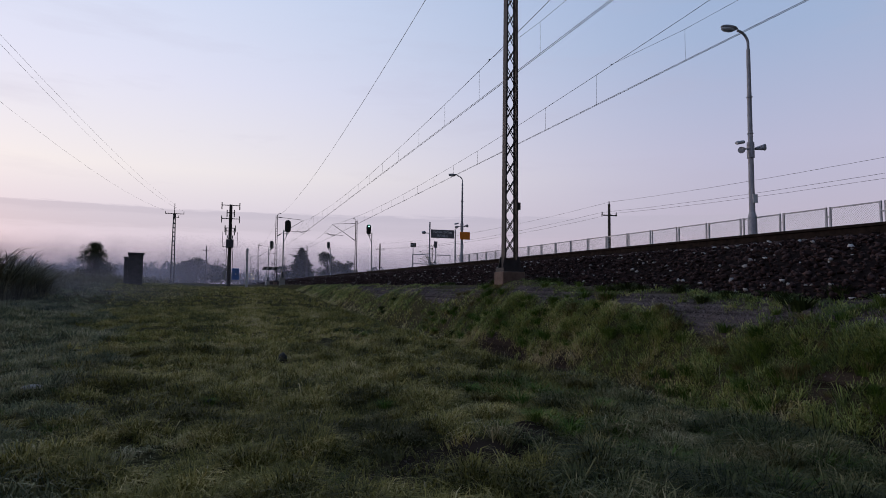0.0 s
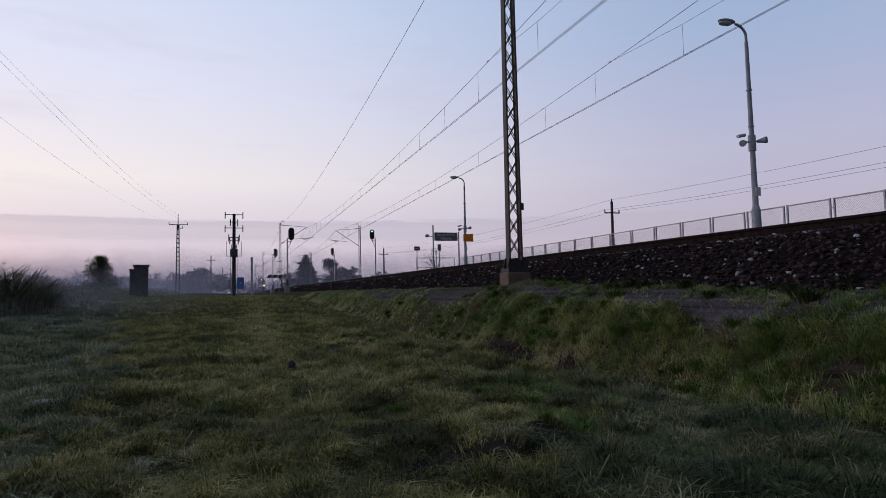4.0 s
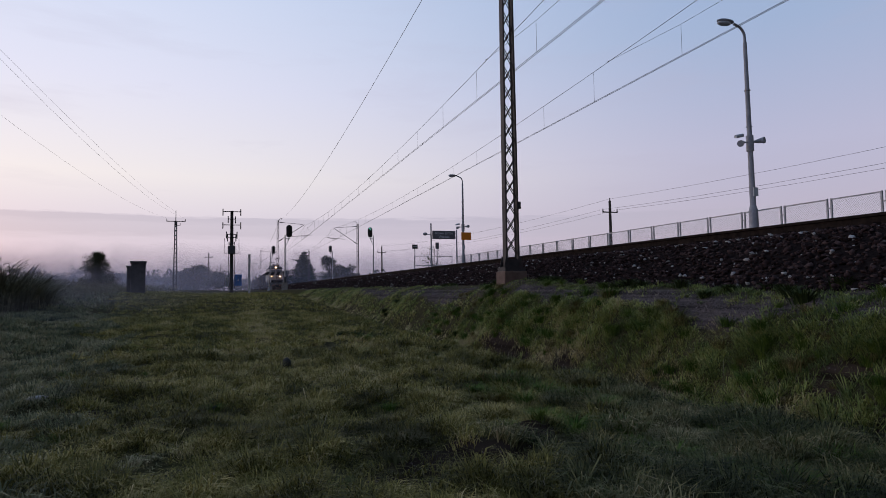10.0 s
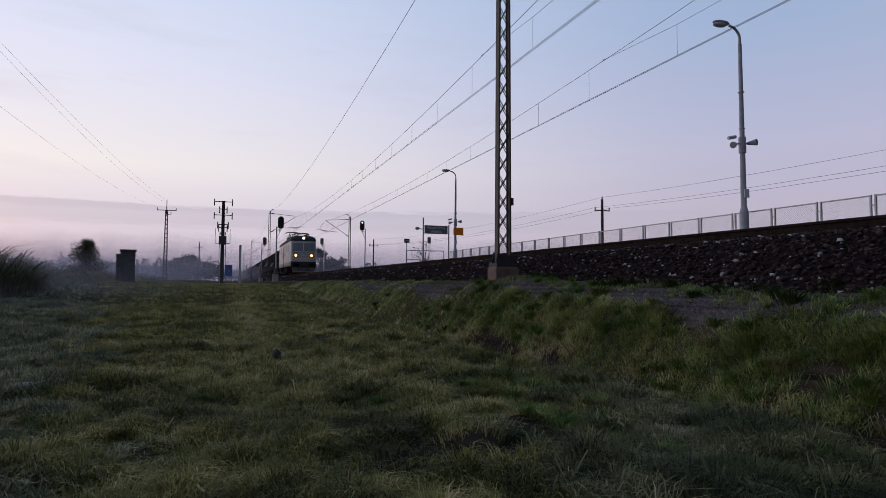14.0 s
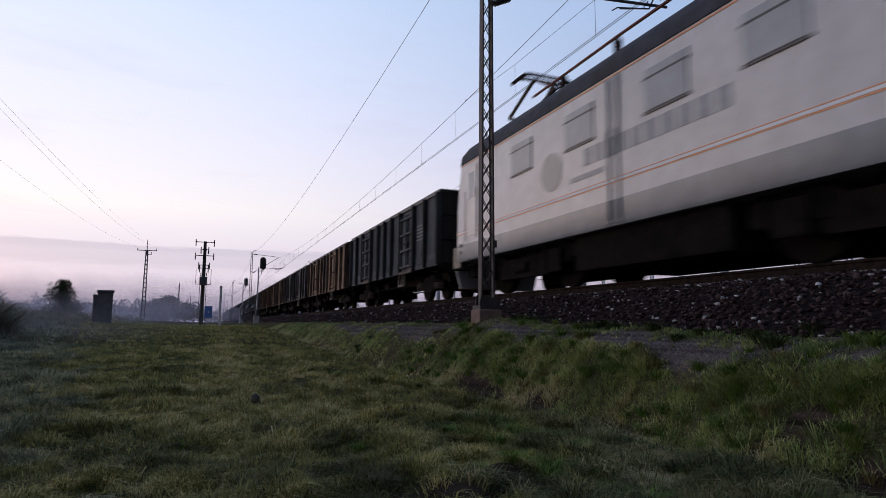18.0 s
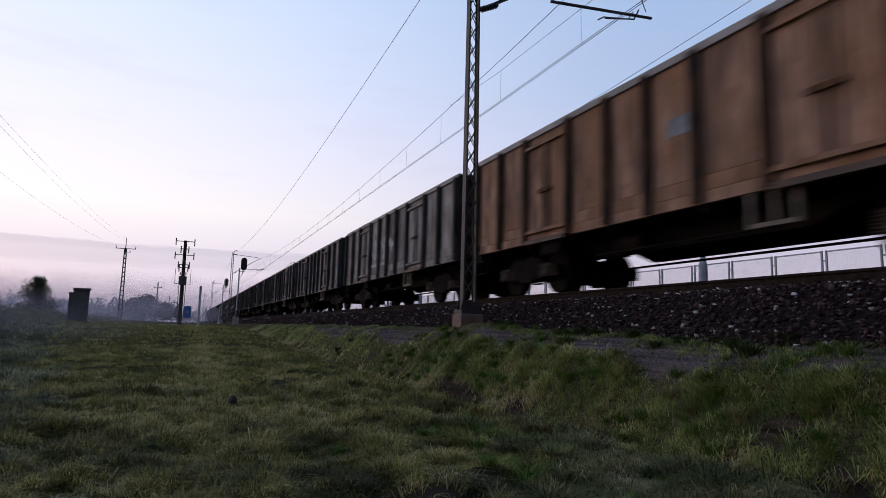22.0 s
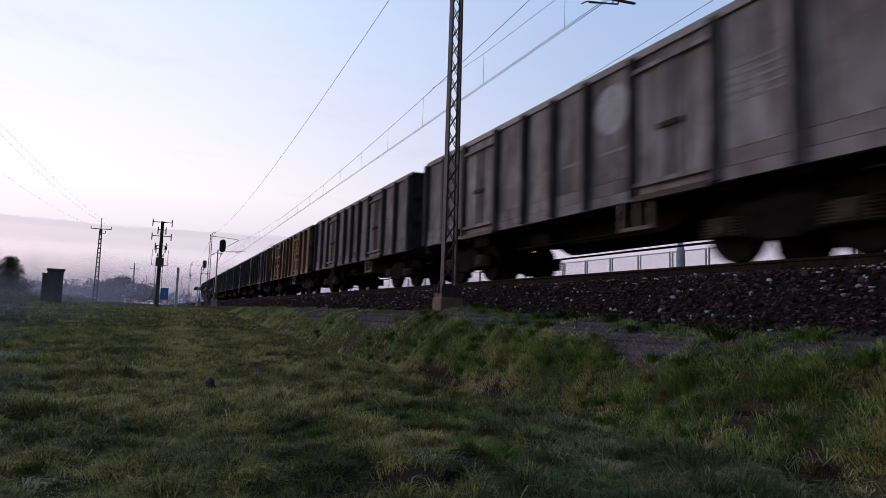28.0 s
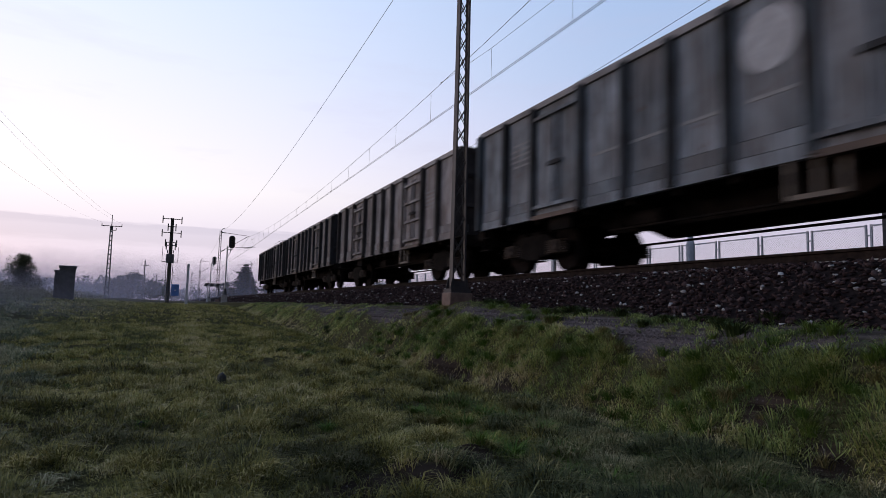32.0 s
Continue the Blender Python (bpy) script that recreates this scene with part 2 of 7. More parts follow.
def blades(name, greens, straw, patch=0.5):
    """Grass: green and dry tones by patch, each blade its own shade."""
    m = bpy.data.materials.new(name)
    tree, add, link = nodes_of(m)
    tc = add("ShaderNodeTexCoord")
    geo = add("ShaderNodeNewGeometry")
    n1 = add("ShaderNodeTexNoise", Scale=patch, Detail=4.0, Roughness=0.6)
    link(tc.outputs["Object"], n1.inputs["Vector"])
    a = add("ShaderNodeMath")
    a.operation = "MULTIPLY_ADD"
    a.inputs[1].default_value, a.inputs[2].default_value = 0.30, -0.15
    link(geo.outputs["Random Per Island"], a.inputs[0])
    dry = add("ShaderNodeAttribute")
    dry.attribute_name = "dry"
    both = add("ShaderNodeMath")
    link(n1.outputs[0], both.inputs[0])
    link(dry.outputs["Fac"], both.inputs[1])
    s = add("ShaderNodeMath")
    link(both.outputs[0], s.inputs[0])
    link(a.outputs[0], s.inputs[1])
    r = ramp_node(add, [(0.25, greens[0]), (0.5, greens[1]), (0.66, straw[0]), (0.85, straw[1])])
    link(s.outputs[0], r.inputs[0])
    bsdf = add("ShaderNodeBsdfPrincipled", Roughness=0.6)
    bsdf.inputs["Specular IOR Level"].default_value = 0.08
    link(r.outputs[0], bsdf.inputs["Base Color"])
    tr = add("ShaderNodeBsdfTranslucent")
    link(r.outputs[0], tr.inputs[0])
    mx = add("ShaderNodeMixShader")
    mx.inputs[0].default_value = 0.25
    link(bsdf.outputs[0], mx.inputs[1])
    link(tr.outputs[0], mx.inputs[2])
    out = add("ShaderNodeOutputMaterial")
    link(mx.outputs[0], out.inputs[0])
    return m


def soil():
    """Thatch under the grass, and dark bare earth where the turf is worn off."""
    m = surface("soil_and_turf", (0.022, 0.021, 0.010), (0.095, 0.082, 0.038), 1.0, 22.0, bump=1.0, bump_scale=70, stain=(0.060, 0.046, 0.034), stain_scale=0.7, stain_amount=0.7, spec=0.0)
    tree = m.node_tree
    bsdf = next(n for n in tree.nodes if n.type == "BSDF_PRINCIPLED")
    was = bsdf.inputs["Base Color"].links[0].from_socket
    worn = tree.nodes.new("ShaderNodeAttribute")
    worn.attribute_name = "worn"
    n = tree.nodes.new("ShaderNodeTexNoise")
    n.inputs["Scale"].default_value, n.inputs["Detail"].default_value = 22.0, 6.0
    r = tree.nodes.new("ShaderNodeValToRGB")
    r.color_ramp.elements[0].position, r.color_ramp.elements[0].color = 0.35, (0.016, 0.011, 0.008, 1)
    r.color_ramp.elements[1].position, r.color_ramp.elements[1].color = 0.68, (0.058, 0.042, 0.033, 1)
    mx = tree.nodes.new("ShaderNodeMix")
    mx.data_type = "RGBA"
    tree.links.new(n.outputs[0], r.inputs[0])
    # ragged edges where turf gives way to earth
    rag = tree.nodes.new("ShaderNodeTexNoise")
    rag.inputs["Scale"].default_value, rag.inputs["Detail"].default_value = 13.0, 8.0
    tot = tree.nodes.new("ShaderNodeMath")
    tree.links.new(worn.outputs["Fac"], tot.inputs[0])
    tree.links.new(rag.outputs[0], tot.inputs[1])
    edge = tree.nodes.new("ShaderNodeMapRange")
    edge.inputs[1].default_value, edge.inputs[2].default_value = 0.80, 1.15
    tree.links.new(tot.outputs[0], edge.inputs[0])
    tree.links.new(edge.outputs[0], mx.inputs[0])
    tree.links.new(was, mx.inputs[6])
    tree.links.new(r.outputs[0], mx.inputs[7])
    # grey-brown sandy soil washed down from the ballast
    sandy = tree.nodes.new("ShaderNodeAttribute")
    sandy.attribute_name = "sandy"
    n2 = tree.nodes.new("ShaderNodeTexNoise")
    n2.inputs["Scale"].default_value, n2.inputs["Detail"].default_value = 38.0, 8.0
    r2 = tree.nodes.new("ShaderNodeValToRGB")
    r2.color_ramp.elements[0].position, r2.color_ramp.elements[0].color = 0.34, (0.030, 0.023, 0.021, 1)
    r2.color_ramp.elements[1].position, r2.color_ramp.elements[1].color = 0.68, (0.165, 0.130, 0.125, 1)
    tree.links.new(n2.outputs[0], r2.inputs[0])
    tot2 = tree.nodes.new("ShaderNodeMath")
    tree.links.new(sandy.outputs["Fac"], tot2.inputs[0])
    tree.links.new(rag.outputs[0], tot2.inputs[1])
    edge2 = tree.nodes.new("ShaderNodeMapRange")
    edge2.inputs[1].default_value, edge2.inputs[2].default_value = 0.70, 1.1
    tree.links.new(tot2.outputs[0], edge2.inputs[0])
    mx2 = tree.nodes.new("ShaderNodeMix")
    mx2.data_type = "RGBA"
    tree.links.new(edge2.outputs[0], mx2.inputs[0])
    tree.links.new(mx.outputs[2], mx2.inputs[6])
    tree.links.new(r2.outputs[0], mx2.inputs[7])
    tree.links.new(mx2.outputs[2], bsdf.inputs["Base Color"])
    return m


M_SOIL = soil()
M_GRASS = blades("trodden_grass", ((0.058, 0.058, 0.022), (0.202, 0.180, 0.048)), ((0.37, 0.31, 0.095), (0.54, 0.44, 0.23)), 1.6)
# Lighter copy of the strip's grass for the distance, paled to imitate haze
M_GRASS_HAZED = blades("haze_paled_grass", ((0.075, 0.080, 0.026), (0.240, 0.216, 0.054)), ((0.40, 0.33, 0.10), (0.52, 0.42, 0.22)), 1.1)
# Verge green with the bluish evening haze mixed into its blade colours
M_HAZY_VERGE = blades("hazy_verge_grass", ((0.060, 0.072, 0.042), (0.185, 0.195, 0.098)), ((0.31, 0.28, 0.15), (0.45, 0.39, 0.25)), 1.6)
M_RANK = blades("rank_grass", ((0.032, 0.038, 0.018), (0.130, 0.138, 0.056)), ((0.27, 0.235, 0.11), (0.50, 0.41, 0.24)), 2.0)
M_GREEN = blades("bank_grass", ((0.105, 0.138, 0.046), (0.320, 0.355, 0.104)), ((0.44, 0.39, 0.15), (0.58, 0.47, 0.27)), 2.0)
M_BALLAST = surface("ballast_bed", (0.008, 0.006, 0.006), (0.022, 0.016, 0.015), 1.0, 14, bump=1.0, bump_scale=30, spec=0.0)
M_STEEL_RAIL = surface("rusty_rail_steel", (0.014, 0.010, 0.009), (0.032, 0.022, 0.018), 0.9, 9, spec=0.03)
M_CONCRETE = surface("weathered_concrete", (0.26, 0.24, 0.22), (0.40, 0.37, 0.34), 0.9, 5, bump=0.4, stain=(0.16, 0.13, 0.11), stain_scale=1.5, stain_amount=0.7)
M_FOUND = surface("stained_foundation_concrete", (0.10, 0.058, 0.044), (0.17, 0.105, 0.083), 0.9, 6, bump=0.5, stain=(0.14, 0.10, 0.08), stain_scale=2.5, stain_amount=0.7)
M_MAST = surface("painted_mast_steel", (0.019, 0.017, 0.020), (0.040, 0.034, 0.038), 0.7, 6, metal=0.1, stain=(0.06, 0.038, 0.03), stain_scale=2.0, stain_amount=0.6)
M_GALV = surface("galvanised_steel", (0.28, 0.28, 0.30), (0.42, 0.42, 0.44), 0.5, 8, metal=0.5, stain=(0.20, 0.19, 0.18), stain_scale=2.0)
M_WIRE = surface("overhead_wire", (0.02, 0.018, 0.02), (0.035, 0.03, 0.03), 0.6, 5, metal=0.2, bump=0)
M_BLACK = surface("black_paint", (0.012, 0.012, 0.014), (0.025, 0.025, 0.028), 0.5, 5)
# Near black: crushed shade under the vehicles put into the colour, with rust stains
M_DARK = surface("shaded_grimy_underframe", (0.005, 0.0045, 0.0045), (0.012, 0.010, 0.009), 0.9, 5, stain=(0.035, 0.022, 0.016), stain_scale=2.0, stain_amount=0.35, spec=0.02)
M_WOOD = surface("tarred_pole_wood", (0.04, 0.032, 0.028), (0.075, 0.06, 0.05), 0.9, 5, stretch=(6, 6, 0.6))


# ---- ground ----
def step(a, b, v):
    k = np.clip((v - a) / (b - a), 0, 1)
    return k * k * (3 - 2 * k)


def value_noise(x, y, scale, seed):
    r = np.random.default_rng(seed)
    t = r.random((64, 64))
    u, w = x / scale, y / scale
    i, j = np.floor(u).astype(int), np.floor(w).astype(int)
    a, b = u - i, w - j
    a, b = a * a * (3 - 2 * a), b * b * (3 - 2 * b)
    g = lambda p, q: t[p % 64, q % 64]
    return (g(i, j) * (1 - a) + g(i + 1, j) * a) * (1 - b) + (g(i, j + 1) * (1 - a) + g(i + 1, j + 1) * a) * b


TABLES = {}


def hummocks(x, y, cell, seed):
    """Scattered round tussocks, one to a cell: height 0 to 1, and how far off its middle each place lies."""
    if seed not in TABLES:
        TABLES[seed] = np.random.default_rng(seed).random((64, 64, 4))
    t = TABLES[seed]
    i, j = np.floor(x / cell).astype(int), np.floor(y / cell).astype(int)
    best, ox, oy = np.zeros_like(x), np.zeros_like(x), np.zeros_like(x)
    for di in (-1, 0, 1):
        for dj in (-1, 0, 1):
            c = t[(i + di) % 64, (j + dj) % 64]
            cx, cy = (i + di + 0.1 + 0.8 * c[..., 0]) * cell, (j + dj + 0.1 + 0.8 * c[..., 1]) * cell
            r = cell * (0.45 + 0.5 * c[..., 2])
            u, w = (x - cx) / r, (y - cy) / r
            m = np.clip(1.25 * c[..., 3] - 0.12, 0, 1) * np.clip(1 - u * u - w * w, 0, 1)
            up = m > best
            best, ox, oy = np.where(up, m, best), np.where(up, u, ox), np.where(up, w, oy)
    return best, ox, oy


# large tussocks and hollows of the trodden strip: x, y, radius, height
SWELLS = [(0.30, 6.8, 0.26, 0.10), (1.85, 8.2, 0.3, 0.08), (1.76, 6.3, 0.3, 0.06), (-0.55, 6.4, 0.32, 0.07), (1.85, 3.75, 0.2, 0.07), (0.5, 4.3, 0.3, 0.05), (1.05, 5.1, 0.3, 0.05), (-0.5, 9.1, 0.4, 0.08), (2.6, 5.9, 0.3, 0.05),
          (-0.92, 5.86, 0.22, -0.09), (1.31, 10.0, 0.25, -0.10), (-1.18, 7.8, 0.22, -0.06), (1.36, 14.2, 0.4, -0.10), (2.9, 8.7, 0.2, -0.07), (0.7, 7.6, 0.25, -0.05), (1.0, 4.6, 0.2, -0.05), (-1.6, 5.7, 0.2, -0.07)]


def lumps(x, y):
    """Uneven turf: broad swells, tussocks and hollows."""
    z = 0.026 * np.sin(1.7 * x + 0.6 * y) * np.sin(0.9 * y - 0.4 * x + 1.3) + 0.012 * np.sin(3.9 * x - 2.1 * y + 0.5) + 0.05 * (value_noise(x + 31, y + 17, 0.55, 201) - 0.5) * step(40, 14, y)
    for cx, cy, r, h in SWELLS:
        z = z + h * np.exp(-((x - cx) ** 2 + ((y - cy) * 0.8) ** 2) / r ** 2)
    return z + (0.055 * hummocks(x, y, 0.34, 211)[0] + 0.020 * hummocks(x, y, 0.15, 212)[0]) * step(22, 14, y)


RISE = ([3.25, 3.62, 4.02, 4.32, 4.62, 4.98], [0.0, 0.02, 0.45, 0.77, 0.91, 1.0])


def ground_z(x, y):
    """A trodden strip, a shallow ditch and a short bank up to the ballast."""
    x, y = np.asarray(x, float), np.asarray(y, float)
    path = 0.70 * step(7, 46, y) + 0.23 * step(48, 120, y) + 0.25 * step(-2.5, -7, x) * step(0, 14, y)
    line = x + 0.10 * np.sin(0.9 * y + 0.6) + 0.05 * np.sin(2.3 * y)
    ditch = -0.07 * np.exp(-((line - 3.62) / 0.26) ** 2) * step(40, 15, y)
    bank = np.interp(line, *RISE)
    z = path * (1 - bank) + np.maximum(0.93 + 0.11 * step(3, 10, y), path) * bank + ditch
    z = z + 0.16 * np.exp(-((x - 4.58) / 0.36) ** 2 - ((y - 10.1) / 1.2) ** 2)
    near = step(80, 40, np.abs(y)) * step(5.2, 4.6, x)
    z = z + lumps(x, y) * near * (1 - 0.45 * step(4.0, 4.5, x))
    return z - 0.9 * step(26, 60, x) * 0.6


BARE = [(1.2, 3.3, 0.62, 0.36), (1.75, 3.65, 0.3, 0.18), (0.75, 3.05, 0.3, 0.2), (0.95, 5.9, 0.2, 0.16), (-0.9, 5.85, 0.25, 0.18), (-1.63, 6.2, 0.16, 0.15), (0.63, 8.2, 0.10, 0.12), (3.64, 4.9, 0.18, 0.45), (3.62, 3.5, 0.22, 0.35), (3.88, 3.2, 0.17, 0.3), (3.68, 8.3, 0.17, 1.1), (3.66, 6.4, 0.12, 0.5), (3.7, 2.6, 0.2, 0.25)]
SANDY = [(4.50, 5.2, 0.16, 1.9), (4.42, 3.2, 0.12, 0.3), (4.42, 8.4, 0.14, 1.1), (4.35, 14.4, 0.16, 2.2), (4.38, 20.5, 0.16, 3.5), (4.62, 12.2, 0.12, 0.8)]


def worn_spots(x, y, spots):
    b = np.zeros_like(x)
    for cx, cy, rx, ry in spots:
        b = np.maximum(b, np.exp(-(((x - cx) / rx) ** 2 + ((y - cy) / ry) ** 2)))
    return np.clip(2.1 * b - 1.0 * (value_noise(x + 5, y + 5, 0.11, 203) - 0.15) - 0.9 * (value_noise(x + 9, y + 2, 0.37, 207) - 0.2) - 0.3 * hummocks(x, y, 0.34, 211)[0], 0, 1)


def bareness(x, y):
    return np.maximum(worn_spots(x, y, BARE), worn_spots(x, y, SANDY))


def spread(stops):
    return np.unique(np.concatenate([np.arange(a, b, s) for a, b, s in stops]))


def make_ground():
    xs = spread([(-3000, -300, 300), (-300, -60, 30), (-60, -12, 4), (-12, -4, 0.5), (-4, 5.5, 0.06), (5.5, 30, 2.5), (30, 60, 6), (60, 300, 40), (300, 3001, 300)])
    ys = spread([(-1500, -200, 200), (-200, -20, 20), (-20, 0, 2), (0, 1.2, 0.1), (1.2, 10, 0.06), (10, 14, 0.15), (14, 30, 0.5), (30, 70, 2), (70, 300, 20), (300, 4401, 300)])
    gx, gy = np.meshgrid(xs, ys)
    v = np.stack([gx.ravel(), gy.ravel(), ground_z(gx, gy).ravel()], 1)
    nx, ny = len(xs), len(ys)
    i = (np.arange(ny - 1)[:, None] * nx + np.arange(nx - 1)[None, :]).ravel()
    f = np.stack([i, i + 1, i + nx + 1, i + nx], 1)
    worn = np.clip(0.8 * bareness(gx, gy), 0, 1)
    sandy = np.clip(1.2 * worn_spots(gx, gy, SANDY) + 0.35 * step(4.15, 4.5, gx) * step(5.4, 4.9, gx), 0, 1)
    me = numpy_mesh("ground", v, f.ravel(), np.full(len(f), 4), M_SOIL, True)
    me.attributes.new("worn", "FLOAT", "POINT").data.foreach_set("value", worn.ravel().astype(np.float32))
    me.attributes.new("sandy", "FLOAT", "POINT").data.foreach_set("value", sandy.ravel().astype(np.float32))
    return tagged(new("ground", me), "rough turf and bare soil beside the railway embankment", "ground", kind="structure")


ground = make_ground()


# ---- track ----
def bed_profile(y=0):
    s, b = RAIL - 0.25, 0.72
    return [(4.85, b), (5.0, 0.93), (6.15, s - 0.06), (6.45, s), (T1 + 2.0, s), (T2 - 2.0, s), (T2 + 1.75, s), (T2 + 1.8, b)]


def make_bed():
    bm = bmesh.new()
    prism(bm, bed_profile(), -260, 700)
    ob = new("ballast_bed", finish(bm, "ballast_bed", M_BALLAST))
    return tagged(ob, "dark crushed-stone ballast shoulder under two tracks", "ballast", kind="structure")


bed = make_bed()


def make_rails():
    prof = [(-0.075, 0.0), (0.075, 0.0), (0.07, 0.014), (0.012, 0.035), (0.01, 0.135), (0.036, 0.142), (0.036, 0.168), (0.028, 0.178), (-0.028, 0.178), (-0.036, 0.168), (-0.036, 0.142), (-0.01, 0.135), (-0.012, 0.035), (-0.07, 0.014)]
    for centre in (T1, T2):
        track = thing("railway_track", "ballasted standard-gauge track with rusty rails", "track", pose(centre, 0, 0), "tracks", "structure")
        for side in (-0.7535, 0.7535):
            bm = bmesh.new()
            prism(bm, [(side + x, RAIL - 0.178 + z) for x, z in prof], -260, 700)
            part("rail", bm, M_STEEL_RAIL, track)
        bm = bmesh.new()
        box(bm, -1.25, 1.25, -0.13, 0.13, -0.17, 0.0, 0.02)
        me = finish(bm, "sleeper", M_CONCRETE)
        for k in range(110):
            share("sleeper", me, track, pose(0, -12 + 0.6 * k, RAIL - 0.182))
        bm = bmesh.new()
        box(bm, -0.07, 0.07, -0.06, 0.06, 0, 0.05)
        me = finish(bm, "rail_fastening", M_STEEL_RAIL)
        for k in range(60):
            share("rail_fastening", me, track, pose(-0.87, 0.6 * k, RAIL - 0.178))


make_rails()


# ---- overhead line ----
MAST_X, FAR_X = 4.74, 15.7
MASTS = [-60.0, 10.2, 80.0, 140.0, 205.0, 270.0, 340.0]
WIRE_Z, CARRIER_Z = 7.66, 9.25
def lattice_mast(name, x, y, base, top, arm_to, label, reach_z=True):
    """A four-legged lattice mast on a concrete block, with its cantilever towards the track at arm_to."""
    s = 1 if arm_to > x else -1
    th = thing(name, label, "catenary mast", pose(x, y, 0), "catenary masts")
    h = top - base
    wb, wt = (0.135, 0.095) if y < 40 else (0.17, 0.12)

    def half(z):
        return wb + (wt - wb) * (z - base) / h
    for sx in (-1, 1):
        # channel leg with its web outwards
        bm = bmesh.new()
        q = 1.0 if y < 40 else 1.7
        prof = [(0, -0.075), (0, 0.075), (-0.030, 0.075), (-0.030, 0.066), (-0.010, 0.066), (-0.010, -0.066), (-0.030, -0.066), (-0.030, -0.075)]
        lo, hi = ([bm.verts.new((sx * (half(z) + px * q), py * q, z)) for px, py in prof] for z in (base, top))
        for i in range(8):
            bm.faces.new((lo[i], lo[(i + 1) % 8], hi[(i + 1) % 8], hi[i]))
        bm.faces.new(lo[::-1])
        bm.faces.new(hi)
        part("leg", bm, M_MAST, th)
    n = int(h / 0.36)
    near = 0 < y < 12 and x < 6
    for sy in (-0.03, 0.03):
        joined = bmesh.new()
        for k in range(n):
            z0, z1 = base + 0.3 + (h - 0.4) * k / n, base + 0.3 + (h - 0.4) * (k + 1) / n
            for a, b, dy in ((-1, 1, 0.0), (1, -1, 0.008)):
                bm = bmesh.new() if near else joined
                bar(bm, (a * (half(z0) - 0.02), sy + dy, z0), (b * (half(z1) - 0.02), sy + dy, z1), 0.015, 0.008, (0, 1, 0))
                if near:
                    part("lacing_bar", bm, M_MAST, th)
        if near:
            joined.free()
        else:
            tagged(part("lacing", joined, M_MAST, th), kind="stuff")
    bm = bmesh.new()
    box(bm, -0.2, 0.2, -0.17, 0.17, base - 0.02, base + 0.05)
    for sx in (-1, 1):
        for sy in (-1, 1):
            slab(bm, [(sx * 0.12, base + 0.05), (sx * 0.19, base + 0.05), (sx * 0.15, base + 0.25), (sx * 0.12, base + 0.25)], "y", sy * 0.085, sy * 0.10)
    box(bm, -0.14, 0.14, -0.07, 0.07, base + 0.05, base + 0.2)
    part("base_plate", bm, M_MAST, th)
    bm = bmesh.new()
    box(bm, -0.225, 0.215, -0.2, 0.2, base - 0.95, base - 0.02, 0.03)
    part("foundation", bm, M_FOUND, th, "square stained concrete foundation block")
    # cantilever: strut, stay, insulators and the registration arm over the track
    tx = arm_to - x
    bm = bmesh.new()
    bar(bm, (0, 0, CARRIER_Z + 0.3), (tx - s * 0.2, 0, CARRIER_Z + 0.05), 0.045)
    part("top_stay", bm, M_MAST, th)
    bm = bmesh.new()
    bar(bm, (s * 0.14, 0, WIRE_Z - 0.48), (tx, 0, CARRIER_Z + 0.02), 0.055)
    part("bracket_tube", bm, M_MAST, th)
    bm = bmesh.new()
    bar(bm, (s * 1.75, 0, WIRE_Z + 0.08), (tx + s * 0.9, 0, WIRE_Z + 0.30), 0.045)
    bar(bm, (tx + s * 0.75, 0, WIRE_Z + 0.42), (tx + s * 0.3, 0, CARRIER_Z - 0.2), 0.014)
    part("registration_tube", bm, M_MAST, th)
    bm = bmesh.new()
    tube(bm, [(tx + s * 0.55, 0, WIRE_Z + 0.42), (tx + s * 0.42, 0, WIRE_Z + 0.17), (tx + s * 0.05, 0, WIRE_Z + 0.10), (tx - s * 0.35, 0, WIRE_Z + 0.02)], 0.018)
    tube(bm, [(tx + s * 0.50, 0.12, WIRE_Z + 0.42), (tx + s * 0.36, 0.12, WIRE_Z + 0.22), (tx - s * 0.3, 0.12, WIRE_Z + 0.12), (tx - s * 0.45, 0.12, WIRE_Z + 0.02)], 0.014)
    part("steady_arm", bm, M_MAST, th)
    for a, b in (((s * 0.18, 0, CARRIER_Z + 0.29), (s * 0.6, 0, CARRIER_Z + 0.24)), ((s * 0.18, 0, WIRE_Z - 0.46), (s * 0.52, 0, WIRE_Z - 0.29))):
        bm = bmesh.new()
        for k in range(6):
            p, q = Vector(a).lerp(Vector(b), k / 6), Vector(a).lerp(Vector(b), (k + 1.02) / 6)
            rod(bm, p, q, 0.066, 0.038, 10)
        part("insulator", bm, M_BLACK, th, "dark ribbed insulator")
    # bracket and knob of the feeder at the top
    bm = bmesh.new()
    tube(bm, [(0, 0, top - 0.15), (s * 0.12, 0, top + 0.1), (s * 0.34, 0, top + 0.34), (s * 0.5, 0, top + 0.2)], 0.03)
    part("feeder_bracket", bm, M_MAST, th)
    bm = bmesh.new()
    box(bm, 0.135, 0.19, -0.05, 0.05, base + 1.12, base + 1.25)
    part("small_box", bm, M_BLACK, th)
    return th


for k, y in enumerate(MASTS):
    b = 1.30 if k < 2 else 1.35
    lattice_mast("catenary_mast", MAST_X if k < 2 else 4.9, y, b, 9.75, T1, "slender grey steel lattice catenary mast on a concrete block")
    lattice_mast("catenary_mast", FAR_X, y + (-1.0 if k < 2 else 3.5), b + 0.3, 9.9, T2, "grey steel lattice catenary mast behind the far track")


